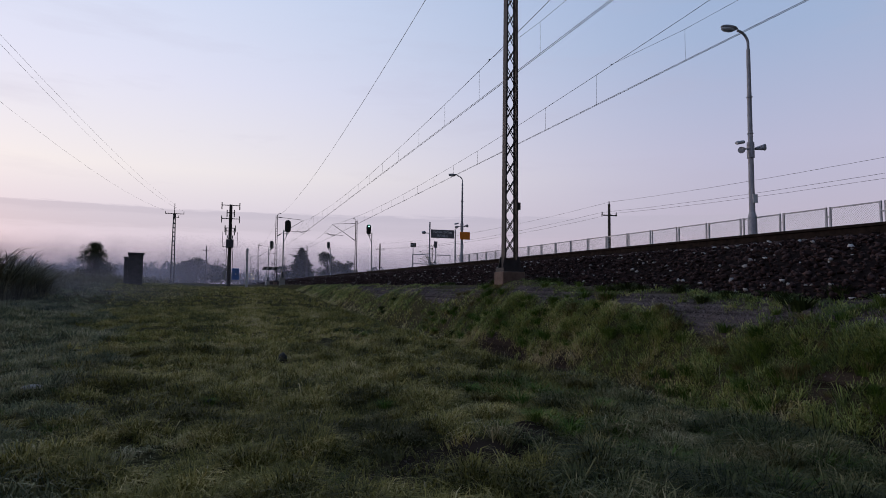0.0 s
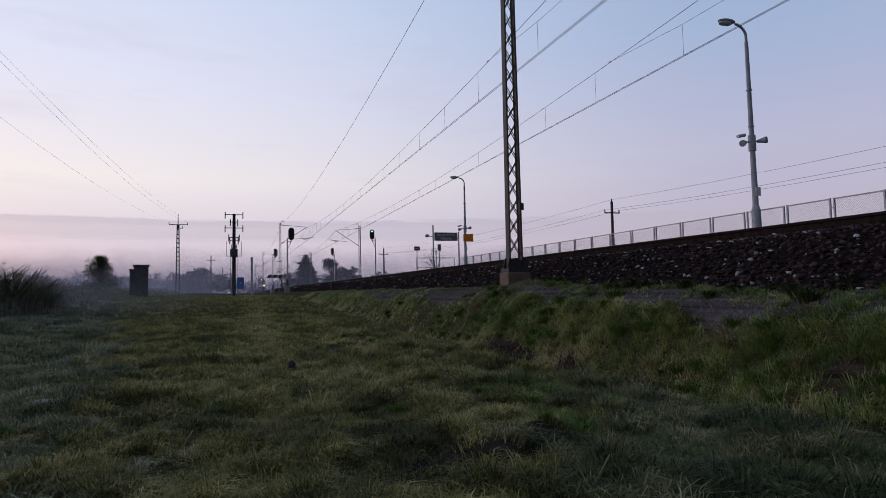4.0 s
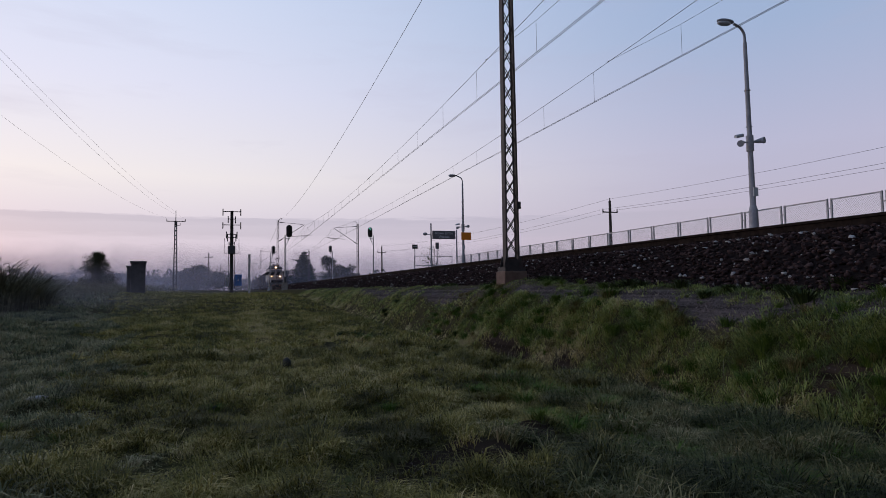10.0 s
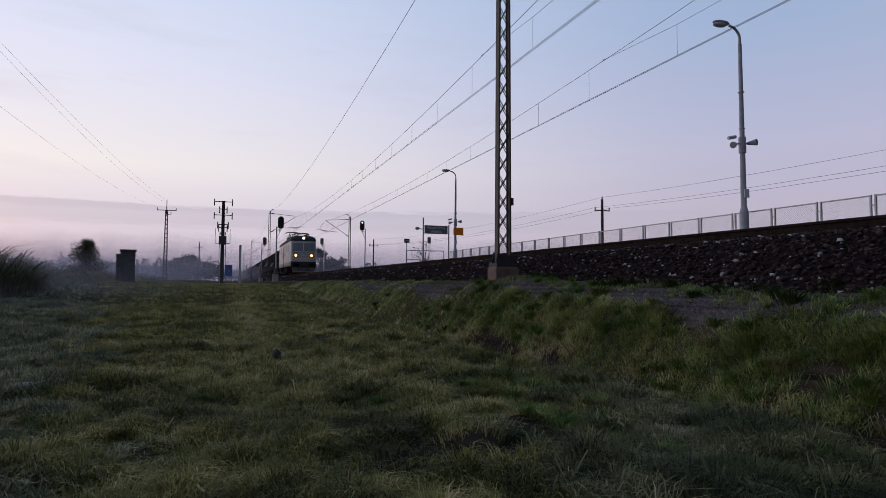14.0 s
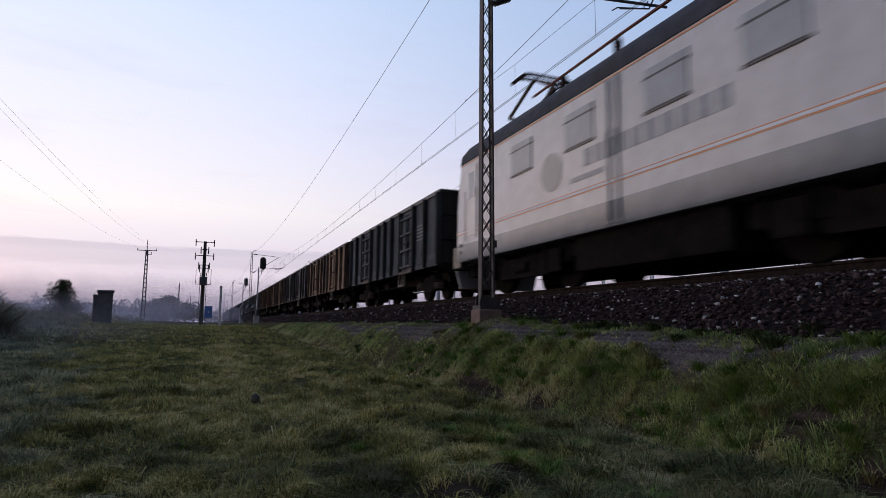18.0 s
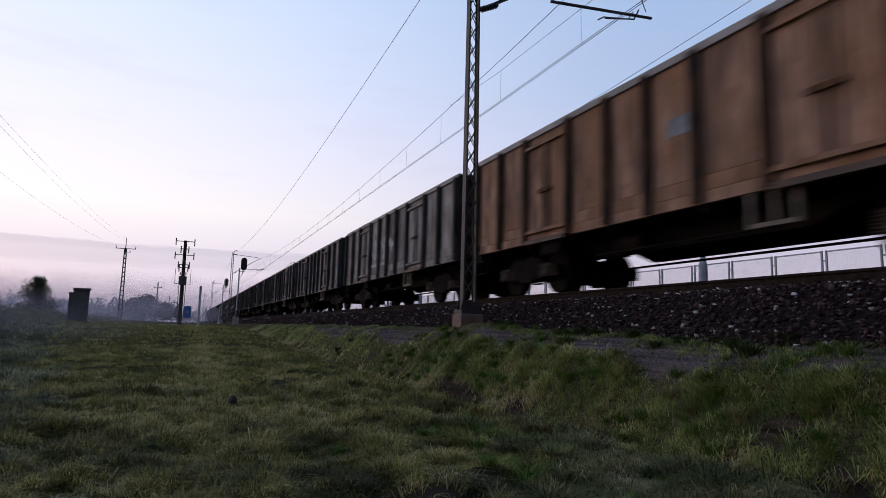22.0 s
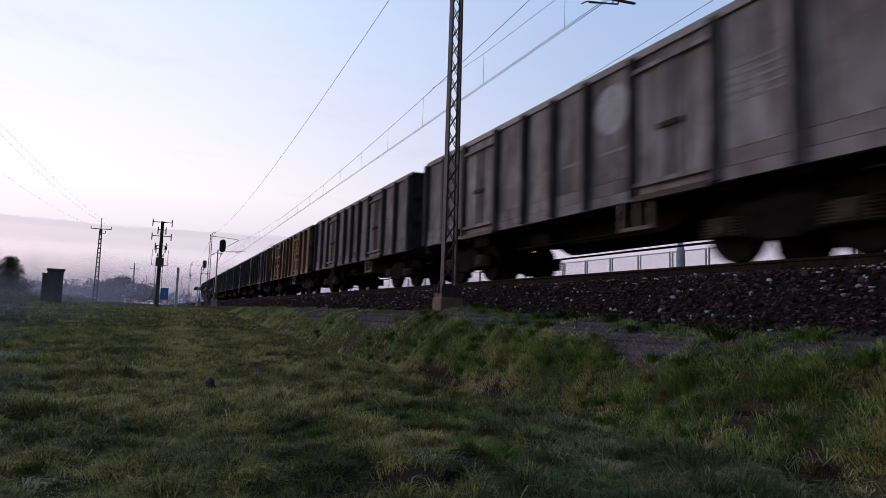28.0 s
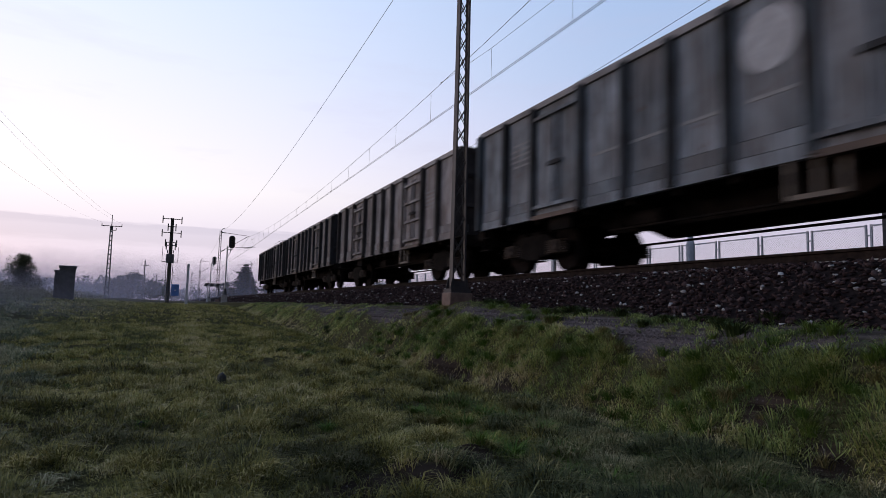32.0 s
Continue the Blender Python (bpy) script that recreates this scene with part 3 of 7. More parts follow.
def sagging(a, b, sag, n=12):
    a, b = Vector(a), Vector(b)
    return [a.lerp(b, k / n) - Vector((0, 0, sag * 4 * (k / n) * (1 - k / n))) for k in range(n + 1)]


def make_wires():
    for centre, shift in ((T1, 0.0), (T2, -1.0)):
        line = thing("overhead_line", "dark catenary wires with thin droppers over the track", "overhead wire", None, "overhead lines", "structure")
        bm_c, bm_m, bm_s = bmesh.new(), bmesh.new(), bmesh.new()
        drop = bmesh.new()
        rod(drop, (0, 0, 0), (0, 0, 1), 0.005, n=5)
        drop_me = finish(drop, "dropper", M_WIRE)
        for k, (y0, y1) in enumerate(zip(MASTS, MASTS[1:])):
            y0 += shift if k < 2 else 3.5 * (centre == T2)
            y1 += shift if k < 1 else 3.5 * (centre == T2)
            o = 0.12 * (-1) ** k
            for off in (-0.03, 0.03):
                tube(bm_c, [(centre + o + off, y0, WIRE_Z), (centre - o + off, y1, WIRE_Z)], 0.0080, 5)
            pts = sagging((centre + o, y0, CARRIER_Z), (centre - o, y1, CARRIER_Z), 1.05, 14)
            tube(bm_m, pts, 0.0085, 5)
            # stitch wires under the carrier at the masts, with their own droppers
            knot = CARRIER_Z - 1.05 * 4 * (8.9 / (y1 - y0)) * (1 - 8.9 / (y1 - y0))
            for at, way in ((y0, 1), (y1, -1)):
                xo = centre + (o if way > 0 else -o)
                tube(bm_s, [(xo, at, CARRIER_Z - 0.72), (xo, at + way * 5.2, CARRIER_Z - 0.66), (xo, at + way * 8.9, knot)], 0.0055, 5)
                ball(bm_s, (xo, at + way * 8.9, knot), 0.03, 6)
                for d in (1.2, 5.2):
                    share("dropper", drop_me, line, Matrix.Translation((xo, at + way * d, WIRE_Z)) @ Matrix.Diagonal((1, 1, CARRIER_Z - 0.68 - WIRE_Z, 1)))
            n = round((y1 - y0 - 19.8) / 3.95) + 1
            for j in range(n):
                f = (9.9 + (y1 - y0 - 19.8) * j / (n - 1)) / (y1 - y0)
                z = CARRIER_Z - 1.05 * 4 * f * (1 - f)
                share("dropper", drop_me, line, Matrix.Translation((centre + o * (1 - 2 * f), y0 + (y1 - y0) * f, WIRE_Z)) @ Matrix.Diagonal((1, 1, z - WIRE_Z, 1)))
        part("contact_wire", bm_c, M_WIRE, line)
        part("carrier_wire", bm_m, M_WIRE, line)
        part("stitch_wire", bm_s, M_WIRE, line)
    feeder = thing("feeder_line", "single dark feeder wire along the mast tops", "overhead wire", None, "", "structure")
    bm = bmesh.new()
    for y0, y1 in zip(MASTS, MASTS[1:]):
        tube(bm, sagging((MAST_X + 0.3, y0, 9.7), (MAST_X + 0.3, y1, 9.7), 1.15, 14), 0.008, 5)
    part("feeder_wire", bm, M_WIRE, feeder)


make_wires()


# ---- platform ----
PLAT = 2.46
M_PLATFORM = surface("platform_concrete", (0.22, 0.21, 0.21), (0.34, 0.32, 0.31), 0.9, 3, bump=0.3, stain=(0.15, 0.13, 0.12), stain_scale=0.8)
M_FENCE = surface("pale_fence_steel", (0.30, 0.30, 0.33), (0.42, 0.42, 0.45), 0.55, 7, metal=0.2, stain=(0.22, 0.19, 0.18), stain_scale=3)
M_POST = surface("grey_lamp_post_paint", (0.26, 0.25, 0.275), (0.36, 0.35, 0.375), 0.6, 4, bump=0.1, stain=(0.12, 0.115, 0.115), stain_scale=1.5, streaks=True)
M_SIGN = surface("dark_sign_enamel", (0.10, 0.095, 0.11), (0.14, 0.135, 0.15), 0.5, 4, bump=0)
M_LETTER = surface("white_sign_letters", (0.62, 0.62, 0.64), (0.72, 0.72, 0.74), 0.6, 8, bump=0)
M_AMBER = surface("orange_timetable_panel", (0.80, 0.20, 0.008), (0.88, 0.25, 0.014), 0.55, 5, bump=0, stain=(0.6, 0.2, 0.03), stain_scale=4, stain_amount=0.4)
M_PALE = surface("pale_plastic", (0.45, 0.45, 0.47), (0.55, 0.55, 0.57), 0.5, 6, bump=0)
M_WHITE = surface("chalky_white_paint", (0.50, 0.48, 0.48), (0.62, 0.60, 0.60), 0.7, 5, stain=(0.3, 0.27, 0.25), stain_scale=4, stain_amount=0.5)


def make_platform():
    pl = thing("platform", "long concrete railway platform with paved top", "platform", None, "", "structure")
    bm = bmesh.new()
    box(bm, T2 + 1.85, 17.9, -120, 46.6, 0.75, PLAT - 0.10)
    part("platform_wall", bm, M_PLATFORM, pl)
    bm = bmesh.new()
    box(bm, T2 + 1.70, T2 + 2.3, 0, 0.98, -0.1, 0.0, 0.01)
    me = finish(bm, "edge_slab", M_PLATFORM)
    for k in range(70):
        share("edge_slab", me, pl, pose(0, -23.4 + k, PLAT))
    bm = bmesh.new()
    box(bm, T2 + 2.31, 17.9, -120, 46.6, PLAT - 0.104, PLAT - 0.01)
    part("paving", bm, M_PLATFORM, pl)


make_platform()


def fence_meshes():
    L, H = 1.68, 1.10
    bm = bmesh.new()
    bar(bm, (0, 0, 0.0), (0, 0, H), 0.05)
    post = finish(bm, "post", M_FENCE)
    bm = bmesh.new()
    bar(bm, (0, 0.06, 0), (0, L - 0.06, 0), 0.04)
    rail = finish(bm, "rail", M_FENCE)
    bm = bmesh.new()
    y0, y1, z0, z1 = 0.08, L - 0.08, 0.14, H - 0.05
    d = 0.075
    k = -(z1 - z0)
    while k < (y1 - y0):
        a = max(0, k)
        b = min(y1 - y0, k + (z1 - z0))
        if b > a:
            bar(bm, (0, y0 + a, z0 + a - k), (0, y0 + b, z0 + b - k), 0.0034)
            bar(bm, (0.006, y1 - a, z0 + a - k), (0.006, y1 - b, z0 + b - k), 0.0034)
        k += d
    mesh = finish(bm, "wire_mesh", M_FENCE)
    bm = bmesh.new()
    box(bm, -0.02, 0.02, -0.06, 0.06, -0.02, 0.02)
    clamp = finish(bm, "clamp", M_FENCE)
    return [("post", post, 0.06, 0), ("post", post, L - 0.06, 0), ("rail", rail, 0, 0.12), ("rail", rail, 0, H - 0.03), ("wire_mesh", mesh, 0, 0), ("clamp", clamp, 0, 0.35), ("clamp", clamp, 0, 0.8)]


def make_fence():
    bits = fence_meshes()
    for k in range(30):
        y = 12.36 + 1.70 * (k - 9)
        f = thing("fence_panel", "pale grey steel fence panel filled with wire mesh", "fence", pose(17.28, y, PLAT), "platform fence panels")
        for name, me, dy, dz in bits:
            share(name, me, f, pose(0, dy, dz))


make_fence()


def lamp_post(x, y, top, lean, speakers, arm):
    base = PLAT
    th = thing("platform_lamp", "tall grey tapered lamp post with a single curved outreach", "street lamp", pose(x, y, base, 0, lean, 0), "platform lamps")
    h = top - base
    bm = bmesh.new()
    rod(bm, (0, 0, 0), (0, 0, 1.05), 0.155, 0.15, 16)
    rod(bm, (0, 0, 1.05), (0, 0, 1.25), 0.15, 0.10, 16)
    part("post_base", bm, M_POST, th)
    bm = bmesh.new()
    rod(bm, (0, 0, 1.25), (0, 0, h - 0.75), 0.10, 0.062, 16)
    for z in (1.9, 4.0, 5.3):
        if z < h - 1:
            rod(bm, (0, 0, z), (0, 0, z + 0.03), 0.103, n=16)
    part("post", bm, M_POST, th, "", True)
    bm = bmesh.new()
    pts = [Vector((0, 0, h - 0.8)), Vector((0, 0, h - 0.6))] + [Vector((-arm * (1 - math.cos(a)) * 0.42, 0, h - 0.55 + 0.42 * math.sin(a))) for a in np.linspace(0, 1.45, 8)]
    tube(bm, pts, 0.045, 8)
    part("outreach", bm, M_POST, th)
    bm = bmesh.new()
    tip = pts[-1]
    ball(bm, (tip.x - 0.36, 0, tip.z + 0.05), 0.36, 16, (1.0, 0.42, 0.24))
    part("lantern", bm, M_POST, th, "", True)
    bm = bmesh.new()
    ball(bm, (tip.x - 0.42, 0, tip.z - 0.02), 0.28, 14, (1.0, 0.5, 0.3))
    part("lens", bm, M_PALE, th)
    if speakers:
        bm = bmesh.new()
        rod(bm, (0, 0, speakers - 0.35), (0, 0, speakers + 0.2), 0.125, n=14)
        bar(bm, (-0.35, 0, speakers - 0.06), (0.3, 0, speakers), 0.04)
        part("speaker_bracket", bm, M_POST, th)
        for a, b in (((-0.28, 0, speakers - 0.05), (-0.52, -0.12, speakers - 0.13)), ((0.22, 0, speakers + 0.0), (0.34, -0.26, speakers + 0.0))):
            bm = bmesh.new()
            rod(bm, a, b, 0.05, 0.11, 16)
            rod(bm, Vector(b), Vector(b) + (Vector(b) - Vector(a)).normalized() * 0.04, 0.115, n=16)
            part("loudspeaker", bm, M_POST, th, "grey horn loudspeaker")
        bm = bmesh.new()
        rod(bm, (-0.62, 0, speakers + 0.13), (-0.3, 0.0, speakers + 0.2), 0.06, n=10)
        part("camera_housing", bm, M_PALE, th)
        bm = bmesh.new()
        box(bm, -0.1, 0.1, -0.16, -0.13, 1.55, 1.85)
        part("small_plate", bm, M_PALE, th)
    return th


lamp_post(17.05, 16.75, 10.25, -0.35, 3.5, 1.25)
lamp_post(17.0, 45.6, 9.95, 0.2, 3.35, 1.25)


def platform_bits():
    p = thing("orange_panel", "orange rectangular information panel on a lamp post", "sign", pose(17.05, 45.4, 4.72))
    bm = bmesh.new()
    box(bm, -0.28, 0.55, -0.05, -0.01, 0, 0.6, 0.01)
    part("panel", bm, M_AMBER, p)
    bm = bmesh.new()
    for z in (0.12, 0.48):
        bar(bm, (-0.1, 0.0, z), (0.1, 0.0, z), 0.04, 0.2)
    part("clamp", bm, M_POST, p)
    # station name board
    s = thing("station_sign", "dark station name board with white lettering on two posts", "sign", pose(0, 46, PLAT))
    for x, top in ((14.47, 3.6), (16.6, 3.1)):
        bm = bmesh.new()
        rod(bm, (x, 0, 0), (x, 0, top), 0.055, n=12)
        part("post", bm, M_POST, s)
    bm = bmesh.new()
    box(bm, 14.57, 16.5, -0.03, 0.03, 2.36, 3.02, 0.01)
    part("board", bm, M_SIGN, s)
    for text, z in (("Nowe Dębe", 2.74), ("Wielkie", 2.44)):
        c = bpy.data.curves.new("text", "FONT")
        c.body, c.size, c.extrude, c.align_x = text, 0.30, 0.002, "CENTER"
        tmp = new("text", c)
        me = bpy.data.meshes.new_from_object(tmp.evaluated_get(bpy.context.evaluated_depsgraph_get()))
        bpy.data.objects.remove(tmp)
        me.materials.clear()
        me.materials.append(M_LETTER)
        share("lettering", me, s, pose(15.53, -0.034, z, 90, 0, 0))
    bm = bmesh.new()
    rod(bm, (14.47, 0, 2.7), (14.05, -0.1, 2.72), 0.03, n=8)
    ball(bm, (13.95, -0.1, 2.74), 0.16, 12, (1.1, 0.8, 0.8))
    part("camera_dome", bm, M_POST, s)
    # railing that closes the platform's end
    r = thing("end_railing", "low tubular steel railing across the platform end", "railing", pose(0, 46.2, PLAT))
    for x in (13.15, 16.25):
        bm = bmesh.new()
        rod(bm, (x, 0, -0.6 if x < 14 else 0), (x, 0, 1.02), 0.03, n=10)
        part("post", bm, M_FENCE, r)
    for z in (0.3, 1.02):
        bm = bmesh.new()
        rod(bm, (13.15, 0, z), (16.25, 0, z), 0.028, n=10)
        part("rail", bm, M_FENCE, r)
    # small dark marker with a white cross bar
    m = thing("track_marker", "small black marker plate with white bars on a thin post", "sign", pose(13.27, 46.5, 1.0))
    bm = bmesh.new()
    rod(bm, (0, 0, 0), (0, 0, 3.1), 0.03, n=10)
    part("post", bm, M_POST, m)
    bm = bmesh.new()
    box(bm, -0.22, 0.22, -0.05, -0.03, 3.08, 3.4)
    part("plate", bm, M_BLACK, m)
    bm = bmesh.new()
    box(bm, -0.16, -0.02, -0.056, -0.051, 3.2, 3.27)
    box(bm, 0.02, 0.16, -0.056, -0.051, 3.2, 3.27)
    part("white_bars", bm, M_LETTER, m)
    m2 = thing("small_notice", "small grey notice plate on a short post", "sign", pose(15.05, 46.3, PLAT))
    bm = bmesh.new()
    rod(bm, (0, 0, 0), (0, 0, 2.0), 0.03, n=10)
    part("post", bm, M_POST, m2)
    bm = bmesh.new()
    box(bm, -0.14, 0.14, -0.05, -0.03, 1.6, 2.1)
    part("plate", bm, M_SIGN, m2)


platform_bits()


# ---- signals, posts and poles ----
M_GREEN_LAMP = glow("green_signal_glow", (0.15, 1.0, 0.75), 9.0)
M_BLUE = surface("blue_cabinet_paint", (0.03, 0.12, 0.38), (0.045, 0.16, 0.48), 0.5, 4, bump=0.05, stain=(0.05, 0.07, 0.12), stain_scale=3)
# Grey lightened towards blue to carry the haze over the pillar
M_PILLAR = surface("hazed_grey_pillar", (0.065, 0.062, 0.070), (0.11, 0.105, 0.115), 0.9, 4, bump=0.5, stain=(0.05, 0.047, 0.05), stain_scale=1.5)


def signal(x, y, base, head_z, side, lit, label, pale=False):
    s = thing("rail_signal", label, "railway signal", pose(x, y, base), "railway signals")
    h = head_z - base
    bm = bmesh.new()
    rod(bm, (0, 0, 0), (0, 0, h - 0.35), 0.07, 0.06, 12)
    part("post", bm, M_GALV, s)
    bm = bmesh.new()
    rod(bm, (0, 0, -0.1), (0, 0, 0.55), 0.22, 0.09, 10)
    part("post_foot", bm, M_BLACK, s)
    bm = bmesh.new()
    box(bm, -0.3, 0.24, -0.25, 0.25, -0.9, -0.05, 0.02)
    part("foundation", bm, M_CONCRETE, s, "pale concrete footing")
    bm = bmesh.new()
    bar(bm, (0, 0, h - 1.6), (side * 0.42, 0, h - 0.62), 0.05)
    bar(bm, (0, 0, h - 0.72), (side * 0.5, 0, h - 0.66), 0.06)
    bar(bm, (side * 0.28, 0, h - 0.9), (side * 0.28, 0, h - 0.6), 0.05)
    part("bracket", bm, M_GALV, s)
    # oval head: backboard, lamps with hoods
    cx = side * 0.4
    bm = bmesh.new()
    out = [(cx + 0.29 * math.cos(a), h + 0.05 + (0.33 if math.sin(a) >= 0 else -0.33) + 0.29 * math.sin(a)) for a in np.linspace(0, 2 * math.pi, 33)[:-1]]
    slab(bm, out, "y", -0.04, 0.02)
    head = part("backboard", bm, M_BLACK, s, "black oval backboard")
    bm = bmesh.new()
    slab(bm, [(cx - 0.13, h - 0.5), (cx + 0.13, h - 0.5), (cx + 0.13, h + 0.6), (cx - 0.13, h + 0.6)], "y", 0.021, 0.22)
    part("lamp_case", bm, M_BLACK, s)
    for k, z in enumerate((0.42, 0.18, -0.06, -0.3)):
        bm = bmesh.new()
        rod(bm, (cx, -0.22, h + z + 0.03), (cx, -0.04, h + z), 0.095, 0.10, 14, False)
        part("hood", bm, M_BLACK, s)
        bm = bmesh.new()
        rod(bm, (cx, -0.07, h + z), (cx, -0.041, h + z), 0.08, n=14)
        part("lamp", bm, M_GREEN_LAMP if lit and k == 0 else M_WINDOW_DARK, s, "glowing green lamp" if lit and k == 0 else "")
    if pale:
        bm = bmesh.new()
        out = [(cx + 0.25 * math.cos(a), h + 0.05 + (0.33 if math.sin(a) >= 0 else -0.33) + 0.25 * math.sin(a)) for a in np.linspace(0, 2 * math.pi, 33)[:-1]]
        slab(bm, out, "y", -0.05, -0.041)
        part("pale_face", bm, M_GALV, s)
    return s


M_WINDOW_DARK = surface("unlit_signal_lens", (0.02, 0.02, 0.022), (0.03, 0.03, 0.032), 0.15, 2, bump=0)
signal(4.52, 62.6, 1.75, 6.75, 1, False, "dark unlit oval signal head on a grey post beside the track")
signal(15.95, 74.5, 1.6, 7.85, -1, True, "oval signal with a green lamp on a grey post")
signal(4.95, 98.3, 1.6, 7.1, 1, False, "small pale-faced oval signal on a grey post", True)
signal(16.25, 110.6, 1.6, 8.1, -1, False, "small pale-faced oval signal on a grey post", True)


def small_line_things():
    b = thing("striped_barrier", "black and white slanted marker plates on a low post", "barrier", pose(0, 62.2, 1.0))
    bm = bmesh.new()
    rod(bm, (2.95, 0, 0), (2.95, 0, 1.5), 0.035, n=10)
    rod(bm, (2.95, 0, -0.05), (2.95, 0, 0.3), 0.12, 0.06, 10)
    part("post", bm, M_GALV, b)
    bm = bmesh.new()
    bar(bm, (2.55, 0.03, 1.55), (4.05, 0.03, 1.57), 0.03, 0.05)
    part("rail", bm, M_GALV, b)
    for k in range(3):
        bm = bmesh.new()
        x = 2.55 + 0.52 * k
        slab(bm, [(x, 1.42), (x + 0.30, 1.42), (x + 0.48, 1.74), (x + 0.18, 1.74)], "y", -0.02, 0.0)
        part("plate", bm, M_BLACK, b)
        bm = bmesh.new()
        slab(bm, [(x + 0.305, 1.42), (x + 0.515, 1.42), (x + 0.695, 1.74), (x + 0.485, 1.74)], "y", -0.018, 0.0)
        part("plate", bm, M_GALV, b)
    w = thing("white_marker_post", "narrow tall white-painted marker post in the grass", "post", pose(0.93, 50.3, 0.6))
    bm = bmesh.new()
    box(bm, -0.085, 0.085, -0.04, 0.04, 0, 3.2, 0.01)
    part("post", bm, M_WHITE, w)
    bm = bmesh.new()
    for z in (1.4, 2.2, 2.9):
        box(bm, -0.09, 0.0, -0.046, -0.041, z, z + 0.25)
    part("faded_band", bm, M_GALV, w)
    # pillar with cap and side block
    p = thing("concrete_pillar", "dark squat concrete pillar with a slab cap among weeds", "pillar", pose(-5.85, 42.1, 0.75, 0, 0, 8))
    bm = bmesh.new()
    box(bm, -0.34, 0.48, -0.4, 0.4, 0, 2.0, 0.03)
    part("shaft", bm, M_PILLAR, p)
    bm = bmesh.new()
    box(bm, -0.38, 0.54, -0.46, 0.46, 2.0, 2.13, 0.02)
    part("cap", bm, M_PILLAR, p)
    bm = bmesh.new()
    box(bm, -0.56, -0.343, -0.35, 0.35, 0, 1.78, 0.02)
    box(bm, -0.6, -0.345, -0.38, 0.38, 1.78, 1.86, 0.01)
    part("side_block", bm, M_PILLAR, p)


small_line_things()


def ladder_pole(x, y, top):
    p = thing("concrete_power_pole", "pierced concrete power pole with a steel crossarm", "utility pole", pose(x, y, 0.85), "power poles")
    h = top - 0.85
    for s in (-1, 1):
        bm = bmesh.new()
        bar(bm, (s * 0.24, 0, -0.3), (s * 0.11, 0, h - 1.4), 0.07, 0.14)
        part("leg", bm, M_CONC_DARK, p)
    for k in range(15):
        z = 0.4 + k * (h - 2.0) / 15
        w = 0.24 - 0.13 * z / (h - 1.4)
        bm = bmesh.new()
        box(bm, -w, w, -0.07, 0.07, z, z + 0.16)
        part("rung", bm, M_CONC_DARK, p)
    bm = bmesh.new()
    rod(bm, (0, 0, h - 2.0), (0, 0, h - 0.1), 0.07, 0.04, 10)
    part("mast_top", bm, M_MAST, p)
    bm = bmesh.new()
    bar(bm, (-1.2, 0, h - 1.42), (1.25, 0, h - 1.42), 0.09)
    bar(bm, (0.1, 0, h - 2.0), (0.6, 0, h - 1.95), 0.06)
    part("crossarm", bm, M_MAST, p)
    for px, pz in ((-1.15, h - 1.4), (1.2, h - 1.4), (0.55, h - 1.95), (0, h - 0.25)):
        bm = bmesh.new()
        rod(bm, (px, 0, pz), (px, 0, pz + 0.32), 0.05, 0.04, 10)
        part("insulator", bm, M_BLACK, p)
    return p


M_CONC_DARK = surface("weathered_pole_concrete", (0.09, 0.085, 0.085), (0.15, 0.14, 0.14), 0.9, 4, bump=0.3)
ladder_pole(-8.05, 92.2, 12.1)
ladder_pole(-9.4, 12.0, 12.1)


